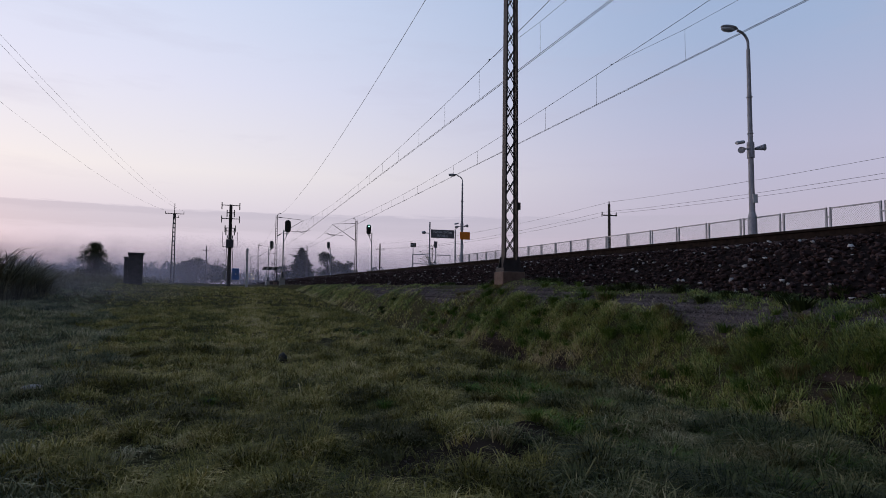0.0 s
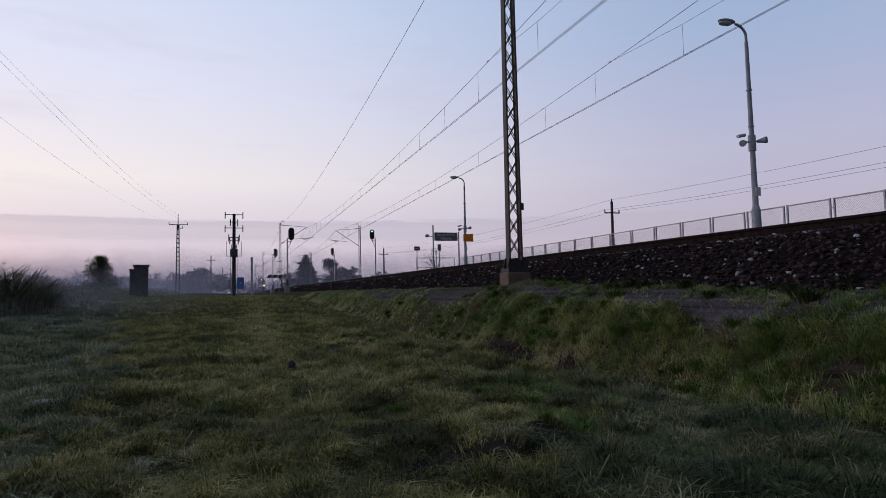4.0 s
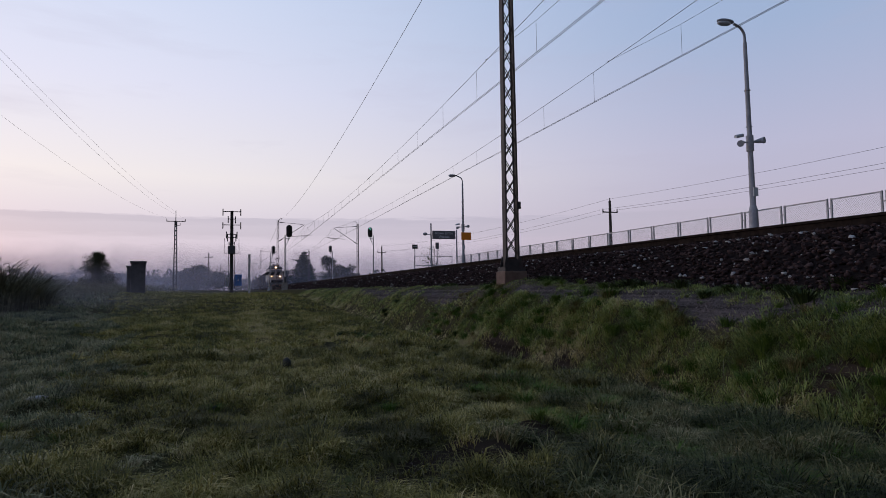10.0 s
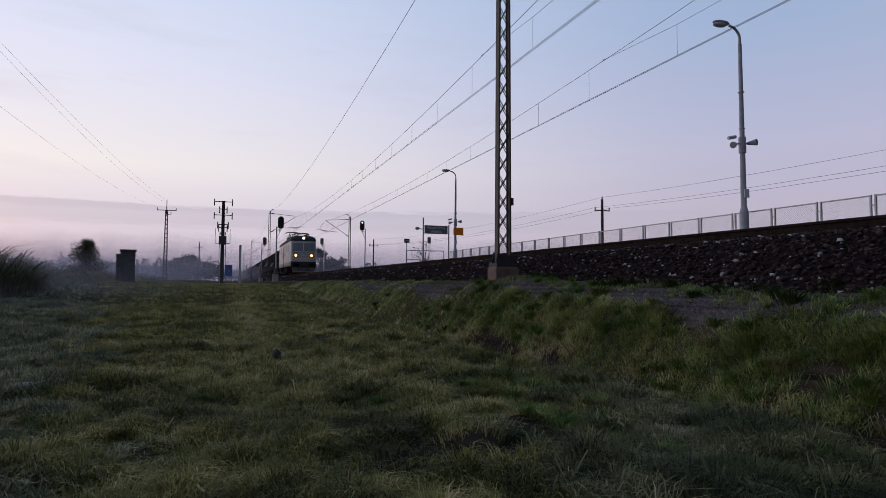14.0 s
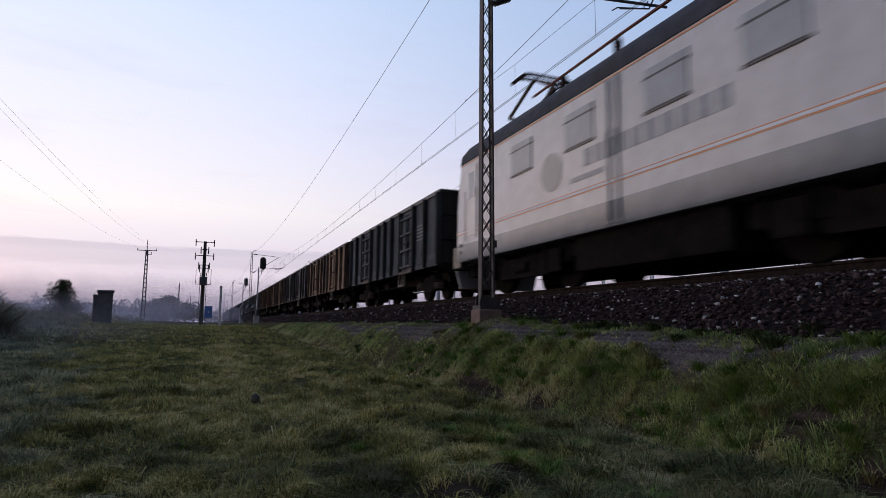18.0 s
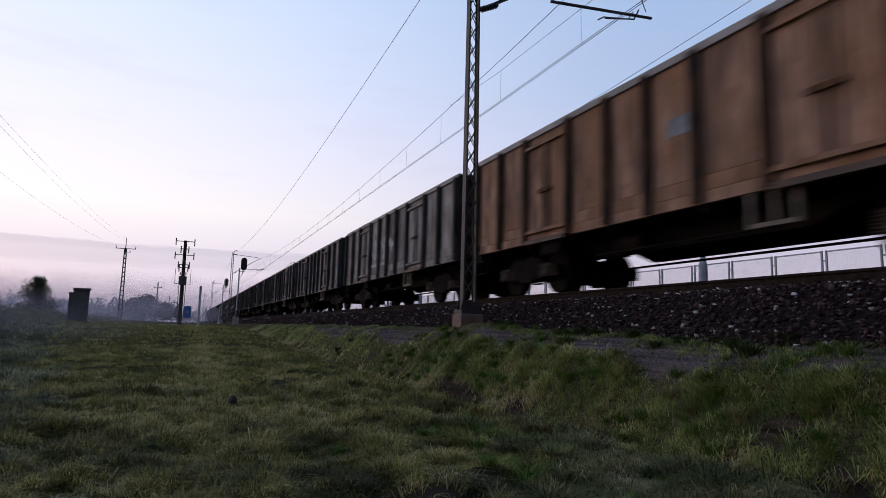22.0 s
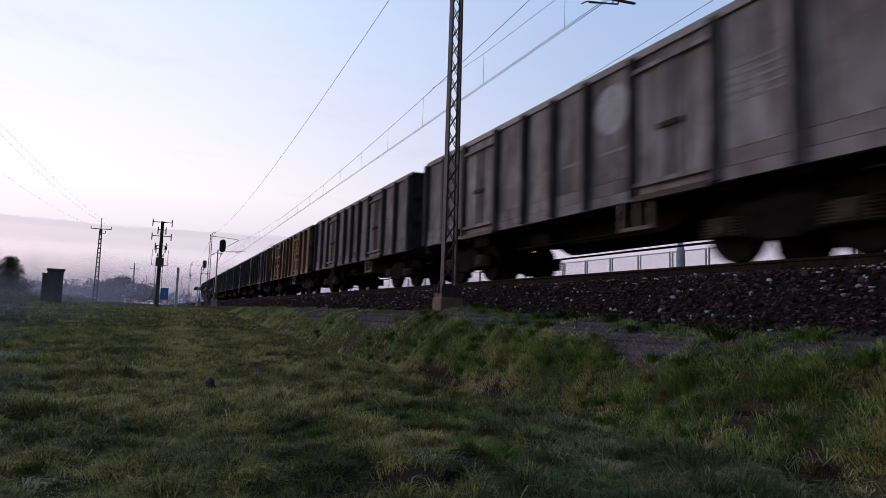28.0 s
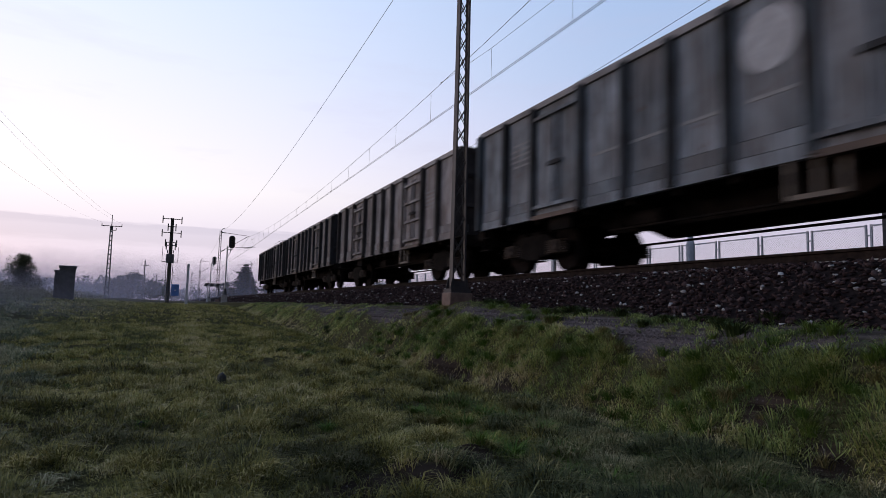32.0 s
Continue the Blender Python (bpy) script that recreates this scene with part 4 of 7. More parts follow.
def transformer_pole(x, y):
    p = thing("transformer_pole", "tall dark pole with crossarms, switchgear and a blue cabinet", "utility pole", pose(x, y, 0.85), "power poles")
    h = 8.2
    bm = bmesh.new()
    for s in (-1, 1):
        rod(bm, (s * 0.10, 0, -0.2), (s * 0.07, 0, h), 0.10, 0.075, 12)
    part("pole", bm, M_WOOD, p)
    for z, w in ((h - 0.1, 0.85), (h - 0.85, 0.35), (h - 1.45, 0.85), (h - 2.4, 0.5), (h - 2.7, 0.4)):
        bm = bmesh.new()
        bar(bm, (-w, -0.15, z), (w, -0.15, z), 0.07)
        part("crossarm", bm, M_MAST, p)
        for px in (-w, w):
            bm = bmesh.new()
            rod(bm, (px, -0.15, z - 0.02), (px, -0.15, z + 0.28), 0.055, 0.045, 8)
            rod(bm, (px, -0.15, z - 0.42), (px, -0.15, z - 0.04), 0.05, 0.05, 8)
            part("insulator", bm, M_BLACK, p)
    bm = bmesh.new()
    for s in (-1, 1):
        bar(bm, (s * 0.7, -0.2, 3.9), (s * 0.7, -0.2, 5.4), 0.04)
    bar(bm, (-0.72, -0.2, 3.9), (0.72, -0.2, 3.9), 0.05)
    part("switch_frame", bm, M_MAST, p)
    bm = bmesh.new()
    box(bm, -0.36, 0.36, -0.45, 0.25, 3.8, 4.65, 0.08)
    for s in (-0.25, 0.0, 0.25):
        rod(bm, (s, -0.1, 4.75), (s, -0.1, 5.05), 0.05, n=8)
    part("transformer", bm, M_PILLAR, p)
    bm = bmesh.new()
    for s in (-0.3, 0.3):
        tube(bm, [(s, -0.2, 0.3), (s, -0.2, 3.8)], 0.03, 6)
    part("cable_pipe", bm, M_MAST, p)
    bm = bmesh.new()
    box(bm, 0.28, 0.98, -0.35, 0.1, 0.62, 1.75, 0.02)
    cab = part("cabinet", bm, M_BLUE, p, "blue steel cabinet")
    bm = bmesh.new()
    slab(bm, [(0.58, 1.12), (0.70, 1.12), (0.64, 1.3)], "y", -0.356, -0.351)
    part("warning_mark", bm, M_LETTER, cab)
    bm = bmesh.new()
    box(bm, -0.55, -0.25, -0.3, 0.0, 0.62, 1.5, 0.02)
    part("meter_box", bm, M_GALV, p)
    return p


transformer_pole(-0.5, 65.5)


def wood_pole(x, y, top, base):
    p = thing("wooden_pole", "dark wooden pole with a single crossarm and insulators", "utility pole", pose(x, y, base), "wooden poles")
    h = top - base
    bm = bmesh.new()
    rod(bm, (0, 0, -0.3), (0, 0, h), 0.17, 0.12, 12)
    part("pole", bm, M_WOOD, p)
    bm = bmesh.new()
    bar(bm, (-0.85, 0, h - 1.1), (0.85, 0, h - 1.1), 0.1)
    part("crossarm", bm, M_WOOD, p)
    for px, pz in ((-0.8, h - 1.05), (0.8, h - 1.05), (0, h)):
        bm = bmesh.new()
        rod(bm, (px, 0, pz), (px, 0, pz + 0.28), 0.06, 0.045, 8)
        part("insulator", bm, M_BLACK, p)


for x, y, t in ((34.5, 51.4, 9.2), (34.5, -14.0, 9.2), (26.8, 117.4, 9.1), (-6.5, 160.4, 10.2), (-5.5, 230.0, 10.0)):
    wood_pole(x, y, t, float(ground_z(x, y)))


def field_wires():
    left = thing("power_line", "thin power wires between the concrete poles", "overhead wire", None, "field wires", "structure")
    for a, b, sag in (((-9.2, 92.2, 11.1), (-12.0, 12.0, 11.0), 1.4), ((-6.85, 92.2, 11.1), (-8.8, 12.0, 10.5), 1.4), ((-8.05, 92.2, 12.0), (-9.2, 12.0, 11.0), 0.8)):
        bm = bmesh.new()
        tube(bm, sagging(a, b, sag, 12), 0.0050, 5)
        part("wire", bm, M_WIRE, left)
    right = thing("power_line", "thin wires between wooden poles behind the platform", "overhead wire", None, "field wires", "structure")
    for dx, z in ((-0.8, 8.35), (0.8, 8.35), (0, 9.4)):
        for a, b in (((34.5 + dx, 51.4, z), (34.5 + dx, -14.0, z)), ((34.5 + dx, 51.4, z), (26.8 + dx, 117.4, z - 0.1))):
            bm = bmesh.new()
            tube(bm, sagging(a, b, 0.9, 10), 0.010, 5)
            part("wire", bm, M_WIRE, right)


field_wires()


# ---- the train ----
PITCH = 14.04
M_LOCO = surface("loco_white_paint", (0.46, 0.425, 0.415), (0.55, 0.515, 0.505), 0.4, 3, bump=0.03, stain=(0.36, 0.33, 0.31), stain_scale=1.0, stain_amount=0.4, streaks=True)
M_LOCO_GREY = surface("loco_grey_paint", (0.175, 0.18, 0.19), (0.23, 0.235, 0.245), 0.4, 3, bump=0.03, stain=(0.16, 0.14, 0.13), stain_scale=1.0, stain_amount=0.4, streaks=True)
M_LOCO_ROOF = surface("loco_dark_roof", (0.035, 0.036, 0.044), (0.065, 0.066, 0.076), 0.8, 4, stain=(0.05, 0.04, 0.035), stain_amount=0.5, spec=0.1)
M_ORANGE = surface("orange_stripe", (0.52, 0.19, 0.07), (0.62, 0.25, 0.10), 0.45, 4, bump=0)
M_COPPER = surface("dull_red_bus_bar", (0.10, 0.028, 0.022), (0.17, 0.052, 0.040), 0.6, 6, spec=0.2)
M_TRACTION = surface("sooty_copper_parts", (0.02, 0.015, 0.014), (0.06, 0.03, 0.025), 0.8, 6, spec=0.2)
# Cab and side glass: the sky's reflection is painted into these pale tones
M_WINDOW = surface("cab_glass", (0.17, 0.175, 0.20), (0.21, 0.215, 0.24), 0.08, 2, bump=0, spec=0.8)
M_PANE = surface("sky_pale_side_window", (0.27, 0.275, 0.29), (0.34, 0.345, 0.36), 0.4, 2, bump=0, spec=0.3)
M_LIGHT = glow("headlamp_glow", (1.0, 0.52, 0.19), 60.0)
# Glow of the rings added round the headlamps to imitate lens halo
M_LENS_HALO = glow("lens_halo_glow", (1.0, 0.46, 0.13), 2.2)
M_PLOUGH = surface("plough_paint", (0.13, 0.13, 0.135), (0.20, 0.20, 0.205), 0.7, 4, stain=(0.06, 0.05, 0.045), stain_scale=2, spec=0.1)
M_BOARD_DARK = surface("worn_lettering", (0.20, 0.20, 0.21), (0.28, 0.28, 0.29), 0.5, 6, bump=0)
# Wheels darkened the same way: deep shade put into the steel's colour
M_WHEEL = surface("shaded_wheel_steel", (0.006, 0.005, 0.005), (0.016, 0.012, 0.011), 0.9, 6, spec=0.03)


def wheel_meshes(r):
    """One wheel with flange and hub, its outer face towards +x, and the axle."""
    bm = bmesh.new()
    rod(bm, (-0.07, 0, 0), (0.065, 0, 0), r, n=28)
    rod(bm, (-0.09, 0, 0), (-0.06, 0, 0), r + 0.028, n=28)
    rod(bm, (0.06, 0, 0), (0.10, 0, 0), r * 0.45, r * 0.35, n=16)
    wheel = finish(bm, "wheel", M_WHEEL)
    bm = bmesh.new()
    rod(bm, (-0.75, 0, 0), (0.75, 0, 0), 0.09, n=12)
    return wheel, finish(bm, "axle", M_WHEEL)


WHEEL_SMALL, WHEEL_BIG = wheel_meshes(0.46), wheel_meshes(0.61)


def add_wheels(bogie, meshes, dy, r):
    share("axle", meshes[1], bogie, pose(0, dy, r))
    share("wheel", meshes[0], bogie, pose(0.75, dy, r))
    share("wheel", meshes[0], bogie, pose(-0.75, dy, r, 0, 0, 180))


def wagon_bogie_meshes():
    bm = bmesh.new()
    for s in (-1, 1):
        x = s * 1.0
        slab(bm, [(-1.22, 0.40), (-1.22, 0.58), (-0.72, 0.66), (-0.5, 0.78), (0.5, 0.78), (0.72, 0.66), (1.22, 0.58), (1.22, 0.40), (0.85, 0.46), (0.5, 0.30), (-0.5, 0.30), (-0.85, 0.46)], "x", x - 0.06, x + 0.06)
        box(bm, x - 0.09, x + 0.09, -0.32, 0.32, 0.24, 0.34, 0.02)
        for y in (-0.26, 0.0, 0.26):
            rod(bm, (x, y, 0.34), (x, y, 0.66), 0.07, n=10)
    box(bm, -1.0, 1.0, -0.2, 0.2, 0.45, 0.85)
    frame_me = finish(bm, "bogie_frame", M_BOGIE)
    bm = bmesh.new()
    box(bm, -0.13, 0.13, -0.17, 0.17, 0.34, 0.62, 0.03)
    rod(bm, (0.12, 0, 0.46), (0.19, 0, 0.46), 0.12, 0.09, 12)
    axlebox = finish(bm, "axlebox", M_AXLEBOX)
    bm = bmesh.new()
    outline = [(0.085 if k % 2 else 0.055, 0.33 + 0.045 * (k // 2) + (0.02 if k % 2 else 0.0)) for k in range(14)]
    rings = [[bm.verts.new((0.04 + r * math.cos(a), r * math.sin(a), z)) for a in np.linspace(0, 2 * math.pi, 11)[:-1]] for r, z in outline]
    for a, b in zip(rings, rings[1:]):
        for i in range(10):
            bm.faces.new((a[i], a[(i + 1) % 10], b[(i + 1) % 10], b[i]))
    bm.faces.new(rings[0][::-1])
    bm.faces.new(rings[-1])
    return frame_me, axlebox, finish(bm, "spring", M_AXLEBOX)


# Bogies near black as well: their shade is part of the colour; faint stains
M_BOGIE = surface("shaded_bogie_steel", (0.005, 0.0045, 0.0045), (0.012, 0.010, 0.009), 0.9, 5, stain=(0.018, 0.013, 0.011), stain_scale=2.5, stain_amount=0.4, spec=0.03)
# Brown dust, plus the light that axleboxes and springs catch, put into colour
M_AXLEBOX = surface("dusty_highlit_axlebox", (0.030, 0.023, 0.019), (0.085, 0.062, 0.050), 0.9, 7, stain=(0.014, 0.012, 0.011), stain_scale=4.0, stain_amount=0.7, spec=0.05)
BOGIE, AXLEBOX, SPRING = wagon_bogie_meshes()


def paint(name, base, rust, amount, blotch=(0.22, 0.110, 0.056, 1), much_rust=0.62):
    """Old wagon paint: streaked tones, rust blotches, soot runs, each panel a little different."""
    dark = tuple(c * 0.72 for c in base)
    light = tuple(min(1, c * 1.75) for c in base)
    m = surface(name, dark, light, 0.75, 2.6, bump=0.2, bump_scale=30, stain=rust, stain_scale=1.7, stain_amount=amount, streaks=True, spec=0.08, per_object=0.24, stretch=(1.0, 1.0, 0.45))
    tree, link = m.node_tree, m.node_tree.links.new
    bsdf = next(n for n in tree.nodes if n.type == "BSDF_PRINCIPLED")
    place = next(n for n in tree.nodes if n.type == "VECT_MATH").outputs[0]
    col = bsdf.inputs["Base Color"].links[0].from_socket
    for scale, size, lo, hi, tone, much in (((1, 1, 1), 0.9, 0.46, 0.60, blotch, much_rust), ((1, 5, 0.25), 2.4, 0.50, 0.70, (0.022, 0.018, 0.017, 1), 0.75), ((1, 1, 1), 6.0, 0.60, 0.70, (0.11, 0.052, 0.030, 1), 0.6)):
        mp = tree.nodes.new("ShaderNodeMapping")
        mp.inputs["Scale"].default_value = scale
        link(place, mp.inputs[0])
        n = tree.nodes.new("ShaderNodeTexNoise")
        n.inputs["Scale"].default_value, n.inputs["Detail"].default_value, n.inputs["Roughness"].default_value = size, 6.0, 0.65
        link(mp.outputs[0], n.inputs["Vector"])
        r = tree.nodes.new("ShaderNodeMapRange")
        r.inputs[1].default_value, r.inputs[2].default_value, r.inputs[4].default_value = lo, hi, much
        link(n.outputs[0], r.inputs[0])
        mx = tree.nodes.new("ShaderNodeMix")
        mx.data_type = "RGBA"
        mx.inputs[7].default_value = tone
        link(r.outputs[0], mx.inputs[0])
        link(col, mx.inputs[6])
        col = mx.outputs[2]
    link(col, bsdf.inputs["Base Color"])
    return m


W_PAINTS = {
    "grey": (paint("grey_wagon_paint", (0.125, 0.116, 0.116), (0.085, 0.055, 0.042), 0.5, (0.17, 0.115, 0.085, 1), 0.3), "dirty dark grey open freight wagon with ribbed sides", "dark grey"),
    "brown": (paint("brown_wagon_paint", (0.215, 0.124, 0.086), (0.09, 0.057, 0.043), 0.6), "faded rust-brown open freight wagon with ribbed sides", "rust-brown"),
    "tan": (paint("tan_wagon_paint", (0.225, 0.148, 0.106), (0.10, 0.066, 0.050), 0.6), "sun-bleached tan-brown open freight wagon with ribbed sides", "tan"),
    "blue": (paint("slate_wagon_paint", (0.135, 0.145, 0.158), (0.08, 0.06, 0.05), 0.5, (0.16, 0.135, 0.125, 1), 0.3), "slate blue-grey open freight wagon with ribbed sides", "slate"),
    "plum": (paint("plum_wagon_paint", (0.180, 0.164, 0.162), (0.08, 0.055, 0.045), 0.5, (0.18, 0.125, 0.10, 1), 0.3), "brownish grey open freight wagon with ribbed sides", "brown-grey"),
    "black": (paint("sooty_wagon_paint", (0.058, 0.064, 0.072), (0.03, 0.026, 0.025), 0.5, (0.08, 0.06, 0.05, 1), 0.25), "sooty blue-black open freight wagon with ribbed sides", "blue-black"),
    "ochre": (paint("ochre_wagon_paint", (0.235, 0.145, 0.088), (0.10, 0.06, 0.042), 0.7), "faded ochre-brown open freight wagon with ribbed sides", "ochre"),
}
# Darker paint copies: shade on posts and end walls coloured in, plus grime streaks
W_POSTS = {k: surface(k + "_post_shade_and_grime", tuple(c * 0.7 for c in v), (0.03, 0.026, 0.024), 0.9, 1.5, bump=0.2, stain=(0.018, 0.015, 0.014), stain_scale=1.1, stain_amount=0.9, streaks=True, spec=0.03, per_object=0.2) for k, v in (("grey", (0.07, 0.07, 0.075)), ("black", (0.05, 0.052, 0.056)), ("brown", (0.15, 0.075, 0.04)), ("tan", (0.14, 0.085, 0.05)), ("blue", (0.08, 0.09, 0.10)), ("plum", (0.10, 0.085, 0.082)), ("ochre", (0.17, 0.095, 0.045)))}
M_RUST = surface("rusty_door_sill", (0.060, 0.040, 0.031), (0.15, 0.092, 0.065), 0.85, 3, stain=(0.03, 0.022, 0.018), stain_scale=1.5, stain_amount=0.8, per_object=0.4)
# Top rails catch the sky; that light is put into this paler colour
M_RIM_SKYLIT = surface("skylit_top_rail", (0.17, 0.152, 0.148), (0.28, 0.255, 0.25), 0.8, 3, stain=(0.06, 0.045, 0.04), stain_scale=1.5, stain_amount=0.7, per_object=0.3)
M_LOOP = surface("tan_hand_brake_frame", (0.070, 0.052, 0.040), (0.150, 0.115, 0.088), 0.8, 5, stain=(0.05, 0.035, 0.028), stain_scale=3, stain_amount=0.6)
M_COAL = surface("coal_load", (0.012, 0.012, 0.013), (0.035, 0.034, 0.034), 0.8, 6, bump=1.0, bump_scale=14)
M_CHALK = surface("pale_stencil_paint", (0.13, 0.125, 0.125), (0.21, 0.205, 0.205), 0.7, 8, bump=0)
M_CIRCLE = surface("pale_round_patch", (0.26, 0.255, 0.265), (0.36, 0.35, 0.36), 0.7, 5, bump=0, stain=(0.2, 0.18, 0.17), stain_scale=3, stain_amount=0.5)
BODY_L = 12.79
LOW, HIGH = 1.10, 3.47   # body above rail
HALF = 1.38
POSTS = [0.06, 1.32, 2.52, 4.15, 5.35, 6.395, 7.44, 8.64, 10.27, 11.47, 12.73]


def wagon_meshes(kind, doors_barred):
    """The body panels, posts, doors and underframe of one kind of open wagon. y = 0 at its front end."""
    mat, shaded = W_PAINTS[kind][0], W_POSTS[kind]
    out = []

    def keep(name, bm, m=None, label=""):
        out.append((name, finish(bm, name, m or mat), label, None))
    for s in (-1, 1):
        x = s * HALF
        if s > 0:
            bm = bmesh.new()
            box(bm, x - 0.02, x + 0.02, 0, BODY_L, LOW + 0.02, HIGH - 0.08)
            keep("side_wall", bm)
        else:
            for a, b in zip(POSTS, POSTS[1:]):
                bm = bmesh.new()
                box(bm, x - 0.02, x + 0.02, a, b, LOW + 0.36, HIGH - 0.08)
                keep("panel", bm)
                bm = bmesh.new()
                box(bm, x - 0.035, x + 0.02, a + 0.02, b - 0.02, LOW + 0.13, LOW + 0.35, 0.008)
                keep("lower_flap", bm)
        bm = bmesh.new()
        box(bm, x - 0.07, x + 0.07, -0.02, BODY_L + 0.02, HIGH - 0.13, HIGH, 0.015)
        keep("top_rail", bm, M_RIM_SKYLIT, "top rail with sky light in its pale colour")
        bm = bmesh.new()
        box(bm, x - 0.05, x + 0.05, 0, BODY_L, LOW - 0.06, LOW + 0.12)
        keep("bottom_rail", bm)
        for k, y in enumerate(POSTS):
            bm = bmesh.new()
            w = 0.085 if k in (0, 10) else 0.07
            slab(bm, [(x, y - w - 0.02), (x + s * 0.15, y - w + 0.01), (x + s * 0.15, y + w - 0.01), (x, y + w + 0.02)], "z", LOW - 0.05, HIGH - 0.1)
            keep("post", bm, shaded)
        for y0 in (2.62, 8.74):
            y1 = y0 + 1.43
            for a, b in ((y0, y0 + 0.70), (y0 + 0.73, y1)):
                bm = bmesh.new()
                box(bm, x - 0.01, x + s * 0.055, a, b, LOW + 0.12, HIGH - 0.34, 0.01)
                keep("door", bm)
            for y in (y0 + 0.60, y0 + 0.83):
                bm = bmesh.new()
                bar(bm, (x + s * 0.08, y, LOW + 0.1), (x + s * 0.08, y, HIGH - 0.3), 0.045)
                keep("lock_bar", bm)
            bm = bmesh.new()
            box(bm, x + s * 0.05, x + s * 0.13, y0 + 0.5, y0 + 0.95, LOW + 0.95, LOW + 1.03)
            keep("latch", bm, shaded)
            for z in ((0.12, 0.72, 1.32, 1.9) if doors_barred else (0.12, 1.98)):
                bm = bmesh.new()
                box(bm, x + s * 0.05, x + s * 0.13, y0, y1, LOW + z, LOW + z + 0.07)
                keep("door_bar", bm)
            if doors_barred:
                for y in (y0 + 0.03, y1 - 0.03):
                    bm = bmesh.new()
                    box(bm, x + s * 0.05, x + s * 0.12, y - 0.035, y + 0.035, LOW + 0.1, HIGH - 0.3)
                    keep("door_bar", bm)
            bm = bmesh.new()
            box(bm, x + s * 0.04, x + s * 0.15, y0 - 0.02, y1 + 0.02, LOW - 0.11, LOW - 0.02)
            keep("door_sill", bm, M_RUST)
    for y, d in ((0, -1), (BODY_L, 1)):
        # the end wall and its ribs take the darker copy for their shade
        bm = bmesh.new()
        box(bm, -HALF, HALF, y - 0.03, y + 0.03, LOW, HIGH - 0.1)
        keep("end_wall", bm, shaded)
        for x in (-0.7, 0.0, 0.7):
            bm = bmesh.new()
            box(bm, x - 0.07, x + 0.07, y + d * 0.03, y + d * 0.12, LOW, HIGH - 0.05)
            keep("end_post", bm, shaded)
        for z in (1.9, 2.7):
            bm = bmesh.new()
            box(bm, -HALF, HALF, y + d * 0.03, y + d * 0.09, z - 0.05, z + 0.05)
            keep("end_rib", bm, shaded)
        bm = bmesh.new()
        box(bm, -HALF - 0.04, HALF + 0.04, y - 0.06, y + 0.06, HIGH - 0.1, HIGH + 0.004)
        keep("end_top_rail", bm, shaded)
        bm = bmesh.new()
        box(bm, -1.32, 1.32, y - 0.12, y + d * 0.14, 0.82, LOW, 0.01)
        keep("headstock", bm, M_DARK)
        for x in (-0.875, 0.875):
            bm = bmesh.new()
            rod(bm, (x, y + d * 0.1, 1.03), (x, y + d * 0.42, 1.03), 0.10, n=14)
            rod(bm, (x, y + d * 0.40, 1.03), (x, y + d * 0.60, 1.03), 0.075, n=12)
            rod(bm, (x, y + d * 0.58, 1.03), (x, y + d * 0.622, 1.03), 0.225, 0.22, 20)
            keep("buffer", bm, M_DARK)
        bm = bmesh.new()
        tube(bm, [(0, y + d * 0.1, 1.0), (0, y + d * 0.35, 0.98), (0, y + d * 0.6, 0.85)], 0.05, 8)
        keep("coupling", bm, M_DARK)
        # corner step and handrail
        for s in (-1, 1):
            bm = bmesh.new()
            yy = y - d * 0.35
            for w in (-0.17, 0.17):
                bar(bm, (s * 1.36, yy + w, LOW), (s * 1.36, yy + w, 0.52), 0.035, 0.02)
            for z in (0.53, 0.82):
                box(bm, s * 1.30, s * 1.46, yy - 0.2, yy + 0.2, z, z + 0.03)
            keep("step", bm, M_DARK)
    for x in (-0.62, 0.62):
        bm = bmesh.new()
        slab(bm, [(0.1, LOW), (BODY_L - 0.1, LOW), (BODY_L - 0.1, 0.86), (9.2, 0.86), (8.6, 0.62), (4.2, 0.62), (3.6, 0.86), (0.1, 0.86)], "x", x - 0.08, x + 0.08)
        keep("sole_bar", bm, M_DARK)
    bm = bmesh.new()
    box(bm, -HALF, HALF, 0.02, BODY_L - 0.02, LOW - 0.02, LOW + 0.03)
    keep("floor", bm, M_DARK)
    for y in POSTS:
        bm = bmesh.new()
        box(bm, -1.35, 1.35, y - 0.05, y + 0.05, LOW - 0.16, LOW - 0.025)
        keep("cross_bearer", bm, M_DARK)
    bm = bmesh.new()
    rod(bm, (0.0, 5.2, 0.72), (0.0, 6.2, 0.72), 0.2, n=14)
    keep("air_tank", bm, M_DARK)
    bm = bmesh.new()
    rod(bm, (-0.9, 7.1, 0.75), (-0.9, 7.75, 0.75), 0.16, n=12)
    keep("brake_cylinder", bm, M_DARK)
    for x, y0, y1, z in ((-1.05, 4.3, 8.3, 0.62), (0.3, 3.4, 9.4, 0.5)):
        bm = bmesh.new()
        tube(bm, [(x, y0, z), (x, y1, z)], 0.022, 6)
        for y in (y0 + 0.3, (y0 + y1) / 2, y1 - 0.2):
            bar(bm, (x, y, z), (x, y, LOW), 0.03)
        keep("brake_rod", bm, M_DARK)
    bm = bmesh.new()
    for y in (3.82, 4.50):
        box(bm, -1.42, -1.35, y - 0.03, y + 0.03, 0.60, LOW - 0.05)
    box(bm, -1.42, -1.35, 3.79, 4.53, 0.56, 0.62)
    box(bm, -1.40, -1.36, 4.12, 4.18, 0.60, LOW - 0.05)
    keep("hand_brake_frame", bm, M_LOOP)
    bm = bmesh.new()
    box(bm, -1.40, -1.30, 9.05, 9.75, 0.74, LOW - 0.07, 0.02)
